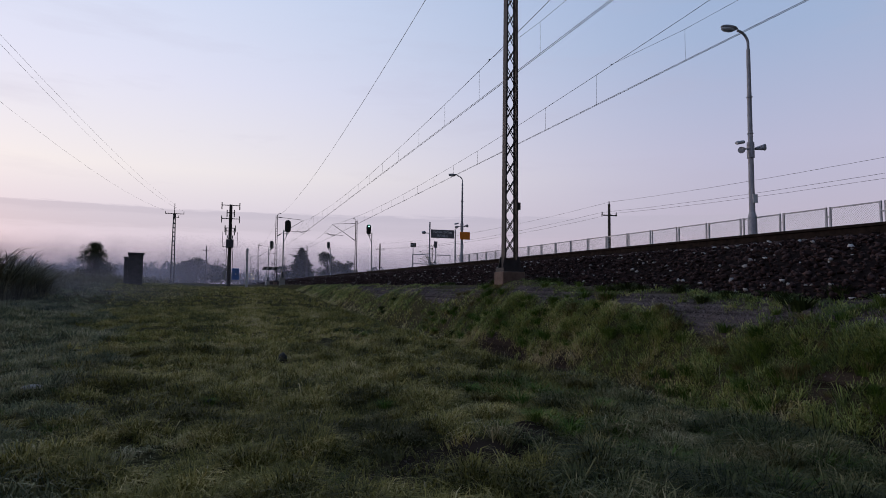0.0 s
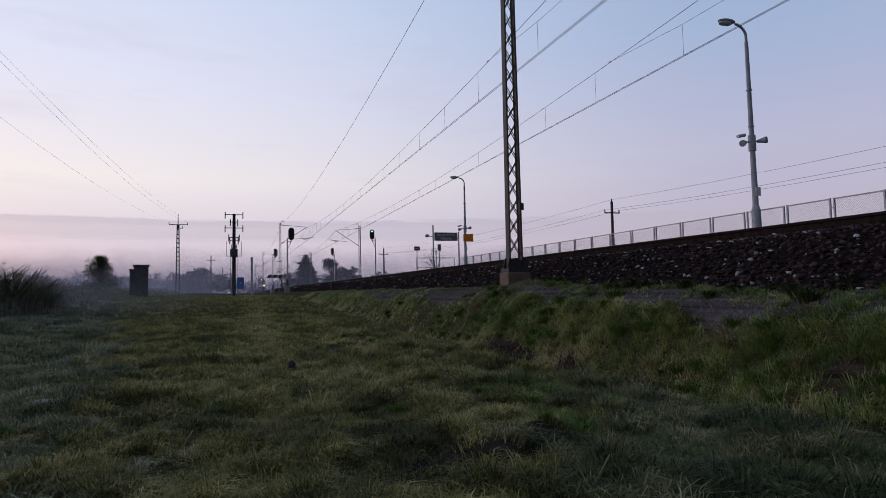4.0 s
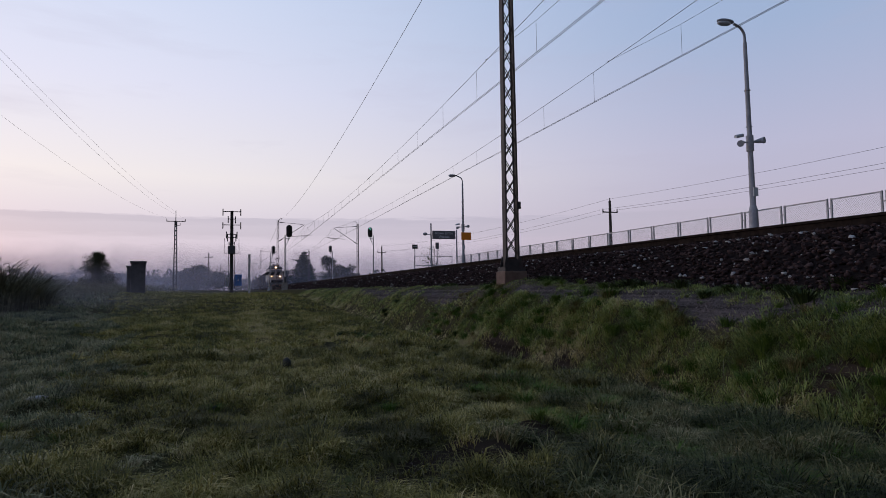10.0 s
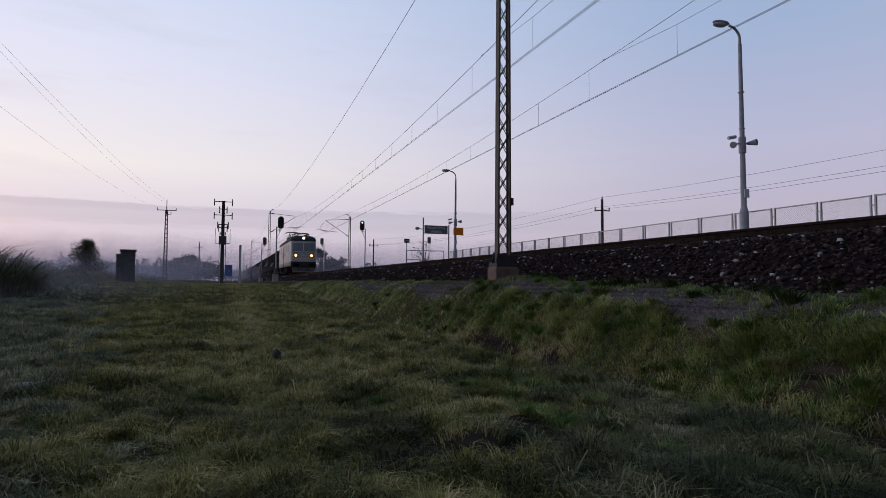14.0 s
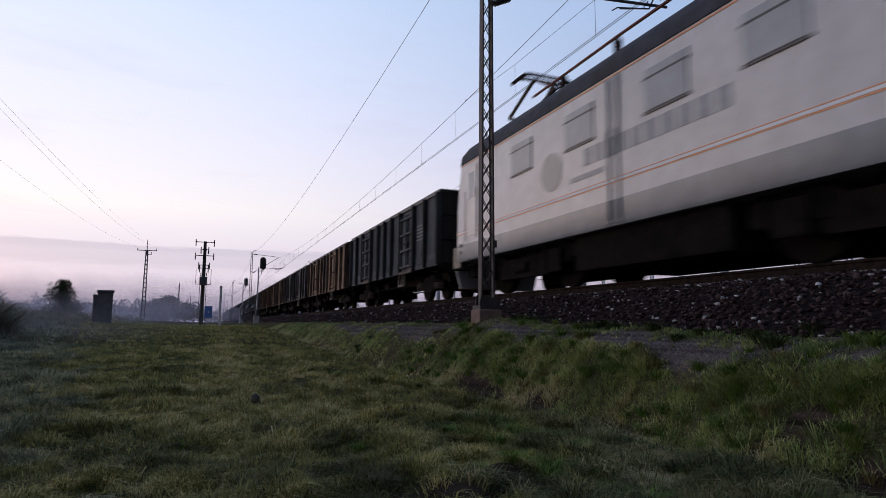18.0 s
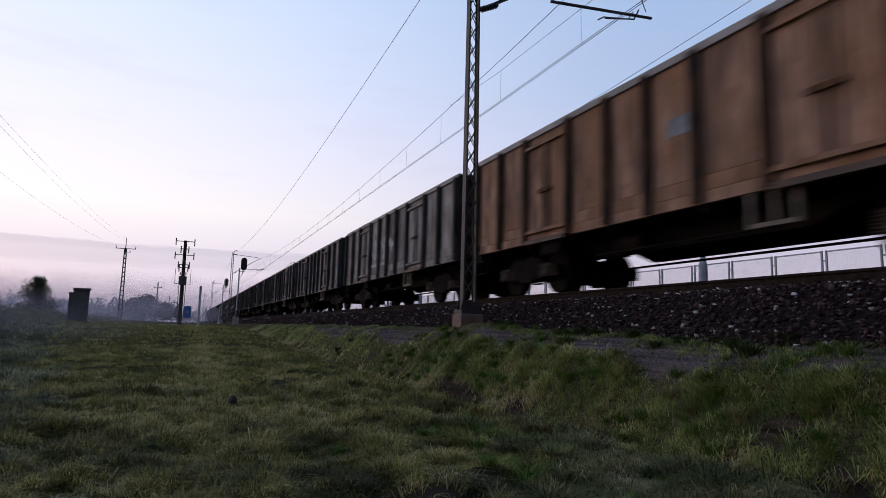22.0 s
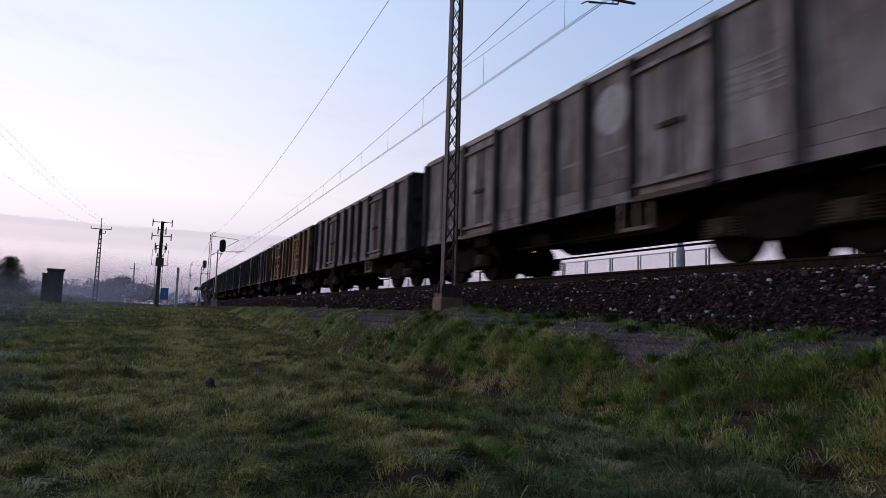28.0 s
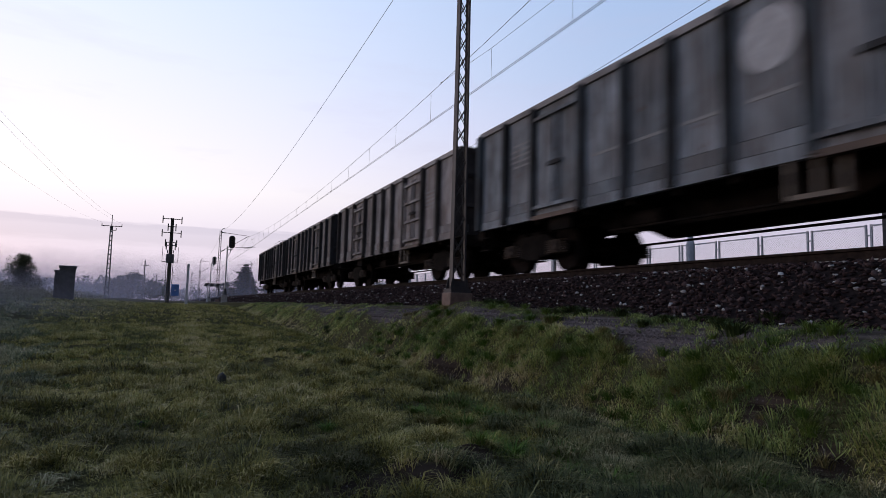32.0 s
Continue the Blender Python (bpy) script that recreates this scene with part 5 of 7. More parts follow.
    keep("tool_box", bm, M_DARK)
    bm = bmesh.new()
    gy = np.linspace(0.06, BODY_L - 0.06, 26)
    gx = np.linspace(-HALF + 0.03, HALF - 0.03, 7)
    grid = [[bm.verts.new((x, y, HIGH - 0.42 + 0.28 * (1 - (x / HALF) ** 2) * (0.6 + 0.4 * math.sin(1.9 * y)) + random.uniform(-0.03, 0.03))) for x in gx] for y in gy]
    for a, b in zip(grid, grid[1:]):
        for i in range(6):
            bm.faces.new((a[i], a[i + 1], b[i + 1], b[i]))
    keep("coal_load", bm, M_COAL)
    return out


MARK_BITS = {}


def mark_mesh(kind):
    """Lettering as plain bars, and pale patches, on the side that faces the field."""
    if kind in MARK_BITS:
        return MARK_BITS[kind]
    bm = bmesh.new()
    x0, x1 = -HALF - 0.026, -HALF - 0.021
    mat = M_CHALK
    if kind == "stencil":
        rnd = random.Random(5)
        for row in range(5):
            y = 1.5
            while y < 2.3:
                w = rnd.uniform(0.08, 0.2)
                box(bm, x0, x1, y, min(2.38, y + w), 2.55 - row * 0.12, 2.595 - row * 0.12)
                y += w + 0.04
    elif kind == "stencil_rear":
        rnd = random.Random(8)
        for row in range(5):
            y = 10.5
            while y < 11.2:
                w = rnd.uniform(0.07, 0.2)
                box(bm, x0, x1, y, min(11.33, y + w), 2.75 - row * 0.12, 2.795 - row * 0.12)
                y += w + 0.04
    elif kind == "round":
        rod(bm, (x0, 4.75, 2.72), (x1, 4.75, 2.72), 0.43, n=28)
        mat = M_CIRCLE
    elif kind == "line":
        for y in (4.35, 5.5, 6.6, 7.6):
            box(bm, x0, x1, y, y + 0.75, 1.95, 2.0)
    elif kind == "scrawl":
        rnd = random.Random(11)
        p = Vector((x0, 5.6, 2.2))
        for k in range(24):
            q = Vector((x0, 5.7 + k * 0.12 + rnd.uniform(-0.3, 0.3), rnd.uniform(1.75, 2.6)))
            bar(bm, p, q, 0.012, 0.13)
            p = q
        box(bm, x0 - 0.012, x1 - 0.012, 6.6, 8.6, 1.52, 1.62)
        mat = M_CIRCLE
    elif kind == "panel":
        box(bm, x0, x1, 5.44, 6.30, 1.3, 3.2)
        mat = W_PAINTS["blue"][0]
    elif kind == "rust_panel":
        box(bm, x0, x1, 6.50, 7.34, 2.6, 3.0)
        mat = W_PAINTS["ochre"][0]
    elif kind == "patch":
        box(bm, x0, x1, 5.55, 6.0, 2.2, 2.5)
        mat = W_PAINTS["blue"][0]
    MARK_BITS[kind] = finish(bm, "marking", mat)
    return MARK_BITS[kind]


# paint, barred doors, markings; from the locomotive backwards
CONSIST = [
    ("black", 1, ("stencil",)), ("tan", 0, ("panel", "stencil_rear")), ("plum", 0, ("stencil", "stencil_rear", "round", "line")), ("tan", 1, ("stencil",)),
    ("brown", 0, ("patch",)), ("plum", 0, ("scrawl", "stencil_rear")), ("grey", 0, ("stencil", "line")), ("plum", 0, ("stencil", "line", "rust_panel")),
    ("plum", 0, ("round", "line", "stencil_rear")), ("grey", 0, ("stencil", "patch")), ("blue", 0, ("stencil_rear", "line")), ("plum", 0, ("stencil", "line")),
    ("plum", 0, ("stencil", "stencil_rear", "round", "line")), ("grey", 0, ("patch", "stencil")), ("ochre", 1, ("stencil_rear",)), ("grey", 0, ("stencil", "line")),
    ("blue", 0, ("stencil", "line")), ("blue", 0, ("stencil", "stencil_rear", "round", "line")), ("plum", 1, ("stencil",)), ("grey", 0, ("stencil_rear",)), ("grey", 0, ("line",)),
]
LOCO_L = 16.4
WAGON_CACHE = {}
TRAIN = []


def make_wagon(k):
    kind, barred, marks = CONSIST[k]
    key = (kind, barred)
    if key not in WAGON_CACHE:
        WAGON_CACHE[key] = wagon_meshes(kind, barred)
    label = W_PAINTS[kind][1]
    w = thing("freight_wagon", label, "freight wagon", None, "wagons of the train")
    for name, me, lab, m in WAGON_CACHE[key]:
        share(name, me, w)
    for yb in (1.9, BODY_L - 1.9):
        b = share("bogie", BOGIE, w, pose(0, yb, 0))
        for dy in (-0.9, 0.9):
            add_wheels(b, WHEEL_SMALL, dy, 0.46)
            for x, turn in ((1.0, 0), (-1.0, 180)):
                share("axlebox", AXLEBOX, b, pose(x, dy, 0, 0, 0, turn))
                for off in (-0.27, 0.27):
                    share("spring", SPRING, b, pose(x, dy + off, 0, 0, 0, turn))
    for mk in marks:
        ob = share("marking", mark_mesh(mk), w)
        if mk in ("stencil", "stencil_rear", "line", "scrawl"):
            tagged(ob, kind="stuff")
    offset = LOCO_L + 0.65 + 0.622 + PITCH * k
    TRAIN.append((w, offset))
    return w


for k in range(len(CONSIST)):
    make_wagon(k)


# ---- locomotive ----
def body_shell(bm, levels):
    """levels: rows of (z, half width, how far the nose lies back). Lofted from bottom to top, closed above and below."""
    rings = []
    L = LOCO_L
    for z, hw, back in levels:
        half = [(hw * math.sin(math.pi / 2 * k / 8) ** 0.8, 0.42 * (1 - math.cos(math.pi / 2 * k / 8) ** 0.7)) for k in range(9)]
        front = [(-x, y + back) for x, y in half[::-1]] + [(x, y + back) for x, y in half[1:]]
        rear = [(x, L - y) for x, y in front[::-1]]
        rings.append([bm.verts.new((x, y, z)) for x, y in front + rear])
    n = len(rings[0])
    for a, b in zip(rings, rings[1:]):
        for i in range(n):
            bm.faces.new((a[i], a[(i + 1) % n], b[(i + 1) % n], b[i]))
    bm.faces.new(rings[0][::-1])
    bm.faces.new(rings[-1])


def nose_pane(bm, side, end, x0, x1, z0, z1, proud):
    """A pane that follows the rounded nose from x0 to x1."""
    rows = []
    for k in range(9):
        x = x0 + (x1 - x0) * k / 8
        a = math.asin(min(1, (x / 1.465) ** 1.25))
        y = 0.42 * (1 - math.cos(a) ** 0.7) - proud
        low, high = np.interp((z0, z1), (2.45, 3.2, 3.78), (0.02, 0.12, 0.22))
        rows.append([bm.verts.new((side * x, end(y + b + d), z)) for z, b in ((z0, low), (z1, high)) for d in (0.0, 0.05)])
    for a, b in zip(rows, rows[1:]):
        for i, j in ((0, 2), (2, 3), (3, 1), (1, 0)):
            bm.faces.new((a[i], b[i], b[j], a[j]))
    for r in (rows[0], rows[-1]):
        bm.faces.new((r[0], r[2], r[3], r[1]))


def make_loco():
    lo = thing("electric_locomotive", "white and grey electric locomotive with lit headlamps and raised pantograph", "locomotive")
    bm = bmesh.new()
    body_shell(bm, [(0.95, 1.44, 0.0), (1.02, 1.47, 0.0), (1.42, 1.47, 0.0)])
    part("lower_body", bm, M_LOCO_GREY, lo, "grey lower body band", True)
    bm = bmesh.new()
    body_shell(bm, [(1.42, 1.47, 0.0), (2.45, 1.47, 0.02), (3.2, 1.46, 0.12), (3.78, 1.44, 0.22)])
    part("body", bm, M_LOCO, lo, "off-white upper body", True)
    bm = bmesh.new()
    body_shell(bm, [(3.78, 1.46, 0.2), (4.02, 1.44, 0.24), (4.26, 1.28, 0.4), (4.40, 0.98, 0.7), (4.46, 0.5, 1.1)])
    part("roof", bm, M_LOCO_ROOF, lo, "dark grey curved roof", True)
    bm = bmesh.new()
    body_shell(bm, [(1.72, 1.476, -0.006), (1.745, 1.476, -0.006)])
    body_shell(bm, [(1.80, 1.476, -0.006), (1.815, 1.476, -0.006)])
    body_shell(bm, [(3.72, 1.452, 0.205), (3.745, 1.452, 0.21)])
    part("stripe", bm, M_ORANGE, lo, "thin orange stripe")
    bm = bmesh.new()
    body_shell(bm, [(1.752, 1.476, -0.006), (1.795, 1.476, -0.006)])
    part("pale_stripe", bm, M_LETTER, lo)
    # front windows, lamps, beam, plough at both ends
    for end in (0, 1):
        def e(y):
            return y if end == 0 else LOCO_L - y
        for s in (-1, 1):
            bm = bmesh.new()
            nose_pane(bm, s, e, 0.04, 1.26, 2.58, 3.56, 0.008)
            part("windscreen_seal", bm, M_LOCO_GREY, lo, "grey rubber window seal", True)
            bm = bmesh.new()
            nose_pane(bm, s, e, 0.09, 1.21, 2.64, 3.50, 0.018)
            part("windscreen", bm, M_WINDOW, lo, smooth=True)
            bm = bmesh.new()
            rod(bm, (s * 0.88, e(-0.05), 2.12), (s * 0.88, e(0.3), 2.12), 0.21, n=20)
            box(bm, s * 0.65, s * 1.12, e(-0.02), e(0.3), 1.97, 2.27, 0.03)
            part("lamp_housing", bm, M_LOCO_GREY, lo)
            bm = bmesh.new()
            rod(bm, (s * 0.88, e(-0.075), 2.12), (s * 0.88, e(-0.045), 2.12), 0.075, n=20)
            part("headlamp", bm, M_LIGHT if end == 0 else M_WINDOW, lo, "glowing warm headlamp" if end == 0 else "unlit lamp")
            # ring that imitates the headlamp's lens halo; plain grey at the rear
            bm = bmesh.new()
            rod(bm, (s * 0.88, e(-0.065), 2.12), (s * 0.88, e(-0.04), 2.12), 0.13, n=20)
            part("lamp_reflector", bm, M_LENS_HALO if end == 0 else M_LOCO_GREY, lo)
            bm = bmesh.new()
            rod(bm, (s * 0.875, e(0.15), 1.03), (s * 0.875, e(-0.35), 1.03), 0.11, n=14)
            rod(bm, (s * 0.875, e(-0.33), 1.03), (s * 0.875, e(-0.65), 1.03), 0.08, n=12)
            box(bm, s * 0.875 - 0.3, s * 0.875 + 0.3, e(-0.65), e(-0.69), 0.86, 1.20, 0.02)
            part("buffer", bm, M_DARK, lo)
            bm = bmesh.new()
            tube(bm, [(s * 1.2, e(0.1), 1.7), (s * 1.2, e(-0.08), 1.75), (s * 1.2, e(-0.08), 2.4)], 0.018, 6)
            part("handrail", bm, M_LOCO, lo)
        bm = bmesh.new()
        box(bm, -1.25, 1.25, e(-0.015), e(0.2), 2.40, 2.46, 0.01)
        part("front_ledge", bm, M_LOCO_GREY, lo)
        bm = bmesh.new()
        box(bm, -0.52, 0.52, e(-0.03), e(0.1), 2.03, 2.21, 0.01)
        part("number_plate", bm, M_BOARD_DARK, lo)
        bm = bmesh.new()
        for k in range(7):
            box(bm, -0.44 + 0.13 * k, -0.35 + 0.13 * k, e(-0.036), e(-0.031), 2.07, 2.17)
        tagged(part("number_bars", bm, M_LETTER, lo), kind="stuff")
        bm = bmesh.new()
        box(bm, -1.42, 1.42, e(-0.1), e(0.45), 0.78, 1.42, 0.04)
        part("buffer_beam", bm, M_BLACK, lo, "black buffer beam")
        bm = bmesh.new()
        slab(bm, [(-1.35, 0.74), (1.35, 0.74), (1.2, 0.22), (-1.2, 0.22)], "y", e(-0.12), e(0.05))
        part("snow_plough", bm, M_PLOUGH, lo, "grey snow plough plate")
        for x in (-0.55, -0.3, 0.3, 0.55):
            bm = bmesh.new()
            box(bm, x - 0.09, x + 0.09, e(-0.128), e(-0.121), 0.40, 0.54)
            part("plough_slot", bm, M_BLACK, lo)
        bm = bmesh.new()
        slab(bm, [(-1.22, 0.28), (1.22, 0.28), (1.2, 0.20), (-1.2, 0.20)], "y", e(-0.135), e(-0.122))
        part("plough_edge", bm, M_ORANGE, lo)
        bm = bmesh.new()
        rod(bm, (0, e(0.12), 4.12), (0, e(0.75), 4.14), 0.24, 0.2, 22)
        part("top_lamp_housing", bm, M_LOCO_ROOF, lo)
        bm = bmesh.new()
        rod(bm, (0, e(0.085), 4.12), (0, e(0.115), 4.12), 0.09, n=22)
        part("top_headlamp", bm, M_LIGHT if end == 0 else M_WINDOW, lo, "glowing warm top headlamp" if end == 0 else "unlit lamp")
        bm = bmesh.new()
        rod(bm, (0, e(0.095), 4.12), (0, e(0.13), 4.12), 0.15, n=22)
        part("top_reflector", bm, M_LENS_HALO if end == 0 else M_LOCO_GREY, lo)
    # side doors and windows
    for s in (-1, 1):
        x = s * 1.474
        for y in (1.2, LOCO_L - 1.75):
            bm = bmesh.new()
            box(bm, x - 0.012, x + 0.012, y, y + 0.66, 1.62, 3.58, 0.01)
            part("cab_door", bm, M_LOCO, lo)
            bm = bmesh.new()
            box(bm, x - 0.018, x + 0.018, y + 0.12, y + 0.54, 2.65, 3.4, 0.02)
            part("door_window", bm, M_WINDOW, lo)
            bm = bmesh.new()
            for yy in (y - 0.06, y + 0.72):
                bar(bm, (x + s * 0.05, yy, 1.5), (x + s * 0.05, yy, 2.9), 0.025)
            part("door_rail", bm, M_LOCO, lo)
            bm = bmesh.new()
            for z in (0.45, 0.78):
                box(bm, s * 1.25, s * 1.5, y + 0.08, y + 0.58, z, z + 0.03)
            for yy in (y + 0.1, y + 0.56):
                bar(bm, (s * 1.45, yy, 0.45), (s * 1.45, yy, 1.05), 0.03)
            part("cab_step", bm, M_DARK, lo)
        for y in (2.65, 4.65, 6.7, 9.2, 11.6):
            bm = bmesh.new()
            box(bm, x - 0.012, x + 0.014, y, y + 1.0, 2.74, 3.46, 0.02)
            part("side_window", bm, M_PANE, lo)
            bm = bmesh.new()
            box(bm, x - 0.014, x + 0.026, y - 0.03, y + 1.03, 2.69, 2.73)
            part("window_rail", bm, M_BLACK, lo)
            bm = bmesh.new()
            box(bm, x - 0.014, x + 0.022, y - 0.03, y + 1.03, 3.28, 3.32)
            part("window_rail", bm, M_BLACK, lo)
        # company lettering as plain bars, and a round emblem
        bm = bmesh.new()
        rnd = random.Random(3)
        y = 5.9
        while y < 9.4:
            w = rnd.uniform(0.22, 0.36)
            box(bm, x, x + s * 0.006, y, y + w, 2.24, 2.58)
            y += w + 0.1
        box(bm, x, x + s * 0.006, 8.9, 10.0, 2.0, 2.1)
        part("lettering", bm, M_BOARD_DARK, lo, "grey company lettering as bars")
        bm = bmesh.new()
        rod(bm, (x, 10.75, 2.4), (x + s * 0.006, 10.75, 2.4), 0.42, n=26)
        part("emblem", bm, M_LOCO_GREY, lo, "round grey emblem")
        bm = bmesh.new()
        for y in (0.55, LOCO_L - 0.7):
            for z in (1.16, 1.36):
                box(bm, x - 0.01, x + s * 0.02, y, y + 0.16, z, z + 0.1)
        part("foot_holes", bm, M_BLACK, lo)
    # bogies and equipment under the floor
    for yb in (3.7, LOCO_L - 3.7):
        bm = bmesh.new()
        for s in (-1, 1):
            x = s * 1.08
            slab(bm, [(-2.3, 0.62), (-2.3, 0.86), (-1.2, 0.98), (-0.8, 0.78), (0.8, 0.78), (1.2, 0.98), (2.3, 0.86), (2.3, 0.52), (1.1, 0.3), (-1.1, 0.3)], "x", x - 0.07, x + 0.07)
            for y in (-1.6, 1.6):
                box(bm, x - 0.16, x + 0.2 * s + 0.05, y - 0.3, y + 0.3, 0.32, 0.84, 0.04)
                for dy in (-0.42, 0.42):
                    rod(bm, (x, y + dy, 0.5), (x, y + dy, 0.98), 0.12, n=12)
            rod(bm, (x, -0.3, 0.55), (x, 0.3, 0.55), 0.16, n=12)
        box(bm, -1.0, 1.0, -0.5, 0.5, 0.5, 0.98)
        b = part("bogie", bm, M_BOGIE, lo)
        b.matrix_basis = pose(0, yb, 0)
        for dy in (-1.6, 1.6):
            add_wheels(b, WHEEL_BIG, dy, 0.61)
    bm = bmesh.new()
    box(bm, -1.28, 1.28, 6.2, LOCO_L - 6.2, 0.24, 1.0, 0.06)
    part("battery_box", bm, M_BOGIE, lo)
    # roof equipment
    bm = bmesh.new()
    for s in (-1, 1):
        tube(bm, [(s * 0.55, 2.2, 4.53), (s * 0.55, LOCO_L - 2.2, 4.53)], 0.022, 6)
        for k in range(10):
            y = 2.2 + k * (LOCO_L - 4.68) / 9
            rod(bm, (s * 0.55, y, 4.28), (s * 0.55, y, 4.53), 0.05, 0.03, 8)
    part("roof_bus_bar", bm, M_TRACTION, lo)
    bm = bmesh.new()
    for y, l in ((4.88, 1.6), (7.0, 1.9), (9.6, 1.3)):
        box(bm, -0.55, 0.55, y, y + l, 4.31, 4.74, 0.08)
    part("roof_box", bm, M_LOCO_ROOF, lo)
    for y in (4.18, 6.5, 9.2, 11.2):
        for s in (-1, 1):
            bm = bmesh.new()
            for k in range(8):
                rod(bm, (s * 0.85, y, 4.26 + 0.07 * k), (s * 0.85, y, 4.30 + 0.07 * k), 0.09, n=10)
            rod(bm, (s * 0.85, y, 4.18), (s * 0.85, y, 4.86), 0.045, n=8)
            part("roof_insulator", bm, M_TRACTION, lo)
    for s in (-1, 1):
        bm = bmesh.new()
        tube(bm, [(s * 0.85, 3.2, 4.84), (s * 0.85, 6.5, 4.88), (s * 0.85, 9.2, 4.88), (s * 0.85, 12.6, 4.82)], 0.034, 6)
        part("roof_conductor", bm, M_COPPER, lo, "dull red roof conductor")
    for y0, up in ((2.6, 0), (LOCO_L - 2.9, 1)):
        bm = bmesh.new()
        for s in (-1, 1):
            for dy in (-0.55, 0.55):
                rod(bm, (s * 0.5, y0 + dy, 4.26), (s * 0.5, y0 + dy, 4.60), 0.07, 0.05, 8)
            bar(bm, (s * 0.5, y0 - 0.6, 4.62), (s * 0.5, y0 + 0.6, 4.62), 0.05)
        part("pantograph_base", bm, M_TRACTION, lo)
        bm = bmesh.new()
        top = WIRE_Z - RAIL - 0.06 if up else 4.84
        mid = 5.0 if up else 4.74
        d = 1.25 if up else 1.1
        bm.free()
        bars = []
        for s in (-1, 1):
            for g in (-1, 1):
                bars.append(("lower_arm", (s * 0.5, y0 + g * 0.35, 4.64), (s * 0.42, y0 + g * d, mid), 0.085))
                bars.append(("upper_arm", (s * 0.42, y0 + g * d, mid), (s * 0.3, y0, top - 0.05), 0.07))
        for g in (-1, 1):
            bars.append(("cross_tube", (-0.42, y0 + g * d, mid), (0.42, y0 + g * d, mid), 0.045))
            bars.append(("brace", (-0.5, y0 + g * 0.35, 4.64), (0.42, y0 + g * d, mid), 0.02))
        for name, a, b, w in bars:
            bm = bmesh.new()
            bar(bm, a, b, w)
            part("pantograph_" + name, bm, M_TRACTION, lo)
        bm = bmesh.new()
        for g in (-0.16, 0.16):
            tube(bm, [(-0.9, y0 + g, top - 0.22), (-0.68, y0 + g, top - 0.03), (-0.5, y0 + g, top), (0.5, y0 + g, top), (0.68, y0 + g, top - 0.03), (0.9, y0 + g, top - 0.22)], 0.05, 6)
        part("pantograph_head", bm, M_TRACTION, lo)
    # Grey strips with short dark pieces stand for vertical gap lines
    for s in (-1, 1):
        bm = bmesh.new()
        for y in (8.45, 8.72):
            bar(bm, (s * 1.485, y, 1.0), (s * 1.485, y, 3.7), 0.05)
        part("vertical_pipe", bm, M_LOCO_GREY, lo)
        bm = bmesh.new()
        for y in (8.45, 8.72):
            bar(bm, (s * 1.515, y, 2.2), (s * 1.515, y, 2.7), 0.03)
            bar(bm, (s * 1.515, y, 1.05), (s * 1.515, y, 1.4), 0.03)
        part("pipe_clamp", bm, M_PLOUGH, lo)
    TRAIN.append((lo, 0.0))
    return lo


make_loco()


# ---- trees and weeds ----
M_BARK = surface("bark", (0.03, 0.025, 0.02), (0.06, 0.05, 0.042), 0.95, 6, bump=0.6)


def leaves_material(name, a, b):
    m = bpy.data.materials.new(name)
    tree, add, link = nodes_of(m)
    geo = add("ShaderNodeNewGeometry")
    r = ramp_node(add, [(0.0, a), (1.0, b)])
    link(geo.outputs["Random Per Island"], r.inputs[0])
    d = add("ShaderNodeBsdfPrincipled", Roughness=0.8)
    d.inputs["Specular IOR Level"].default_value = 0.06
    link(r.outputs[0], d.inputs["Base Color"])
    out = add("ShaderNodeOutputMaterial")
    link(d.outputs[0], out.inputs[0])
    return m


M_LEAF = leaves_material("autumn_green_leaves", (0.045, 0.055, 0.027), (0.11, 0.115, 0.06))
M_NEEDLE = leaves_material("spruce_needles", (0.016, 0.024, 0.016), (0.035, 0.045, 0.028))
M_FARLEAF = leaves_material("far_wood_leaves", (0.03, 0.036, 0.024), (0.055, 0.06, 0.04))
# Dry stalks, paled further because haze is mixed into their colour
M_WEED = leaves_material("hazed_dry_weed_stalks", (0.13, 0.125, 0.085), (0.34, 0.30, 0.20))


def leaf_cloud(name, centres, size, material, rng):
    """Small folded leaves at the given places."""
    n = len(centres)
    a = rng.normal(size=(n, 3))
    a /= np.linalg.norm(a, axis=1)[:, None]
    b = np.cross(a, rng.normal(size=(n, 3)))
    b /= np.linalg.norm(b, axis=1)[:, None]
    s = (size * rng.uniform(0.6, 1.4, n))[:, None]
    c = np.asarray(centres)
    nrm = np.cross(a, b)
    v = np.stack([c - a * s, c + b * s * 0.45 + nrm * s * 0.12, c + a * s, c - b * s * 0.45 + nrm * s * 0.12], 1).reshape(-1, 3)
    i = np.arange(n)[:, None] * 4
    f = np.concatenate([i + [0, 1, 2], i + [0, 2, 3]], 1).reshape(-1, 3)
    return numpy_mesh(name, v, f.ravel(), np.full(len(f), 3), material)


def clump_points(rng, centre, radii, n):
    u = rng.normal(size=(n, 3))
    u /= np.linalg.norm(u, axis=1)[:, None]
    return np.asarray(centre) + u * (rng.uniform(0.25, 1.0, n) ** 0.6)[:, None] * np.asarray(radii)


def limb(bm, a, b, r0, r1):
    rod(bm, a, b, r0, r1, 7)


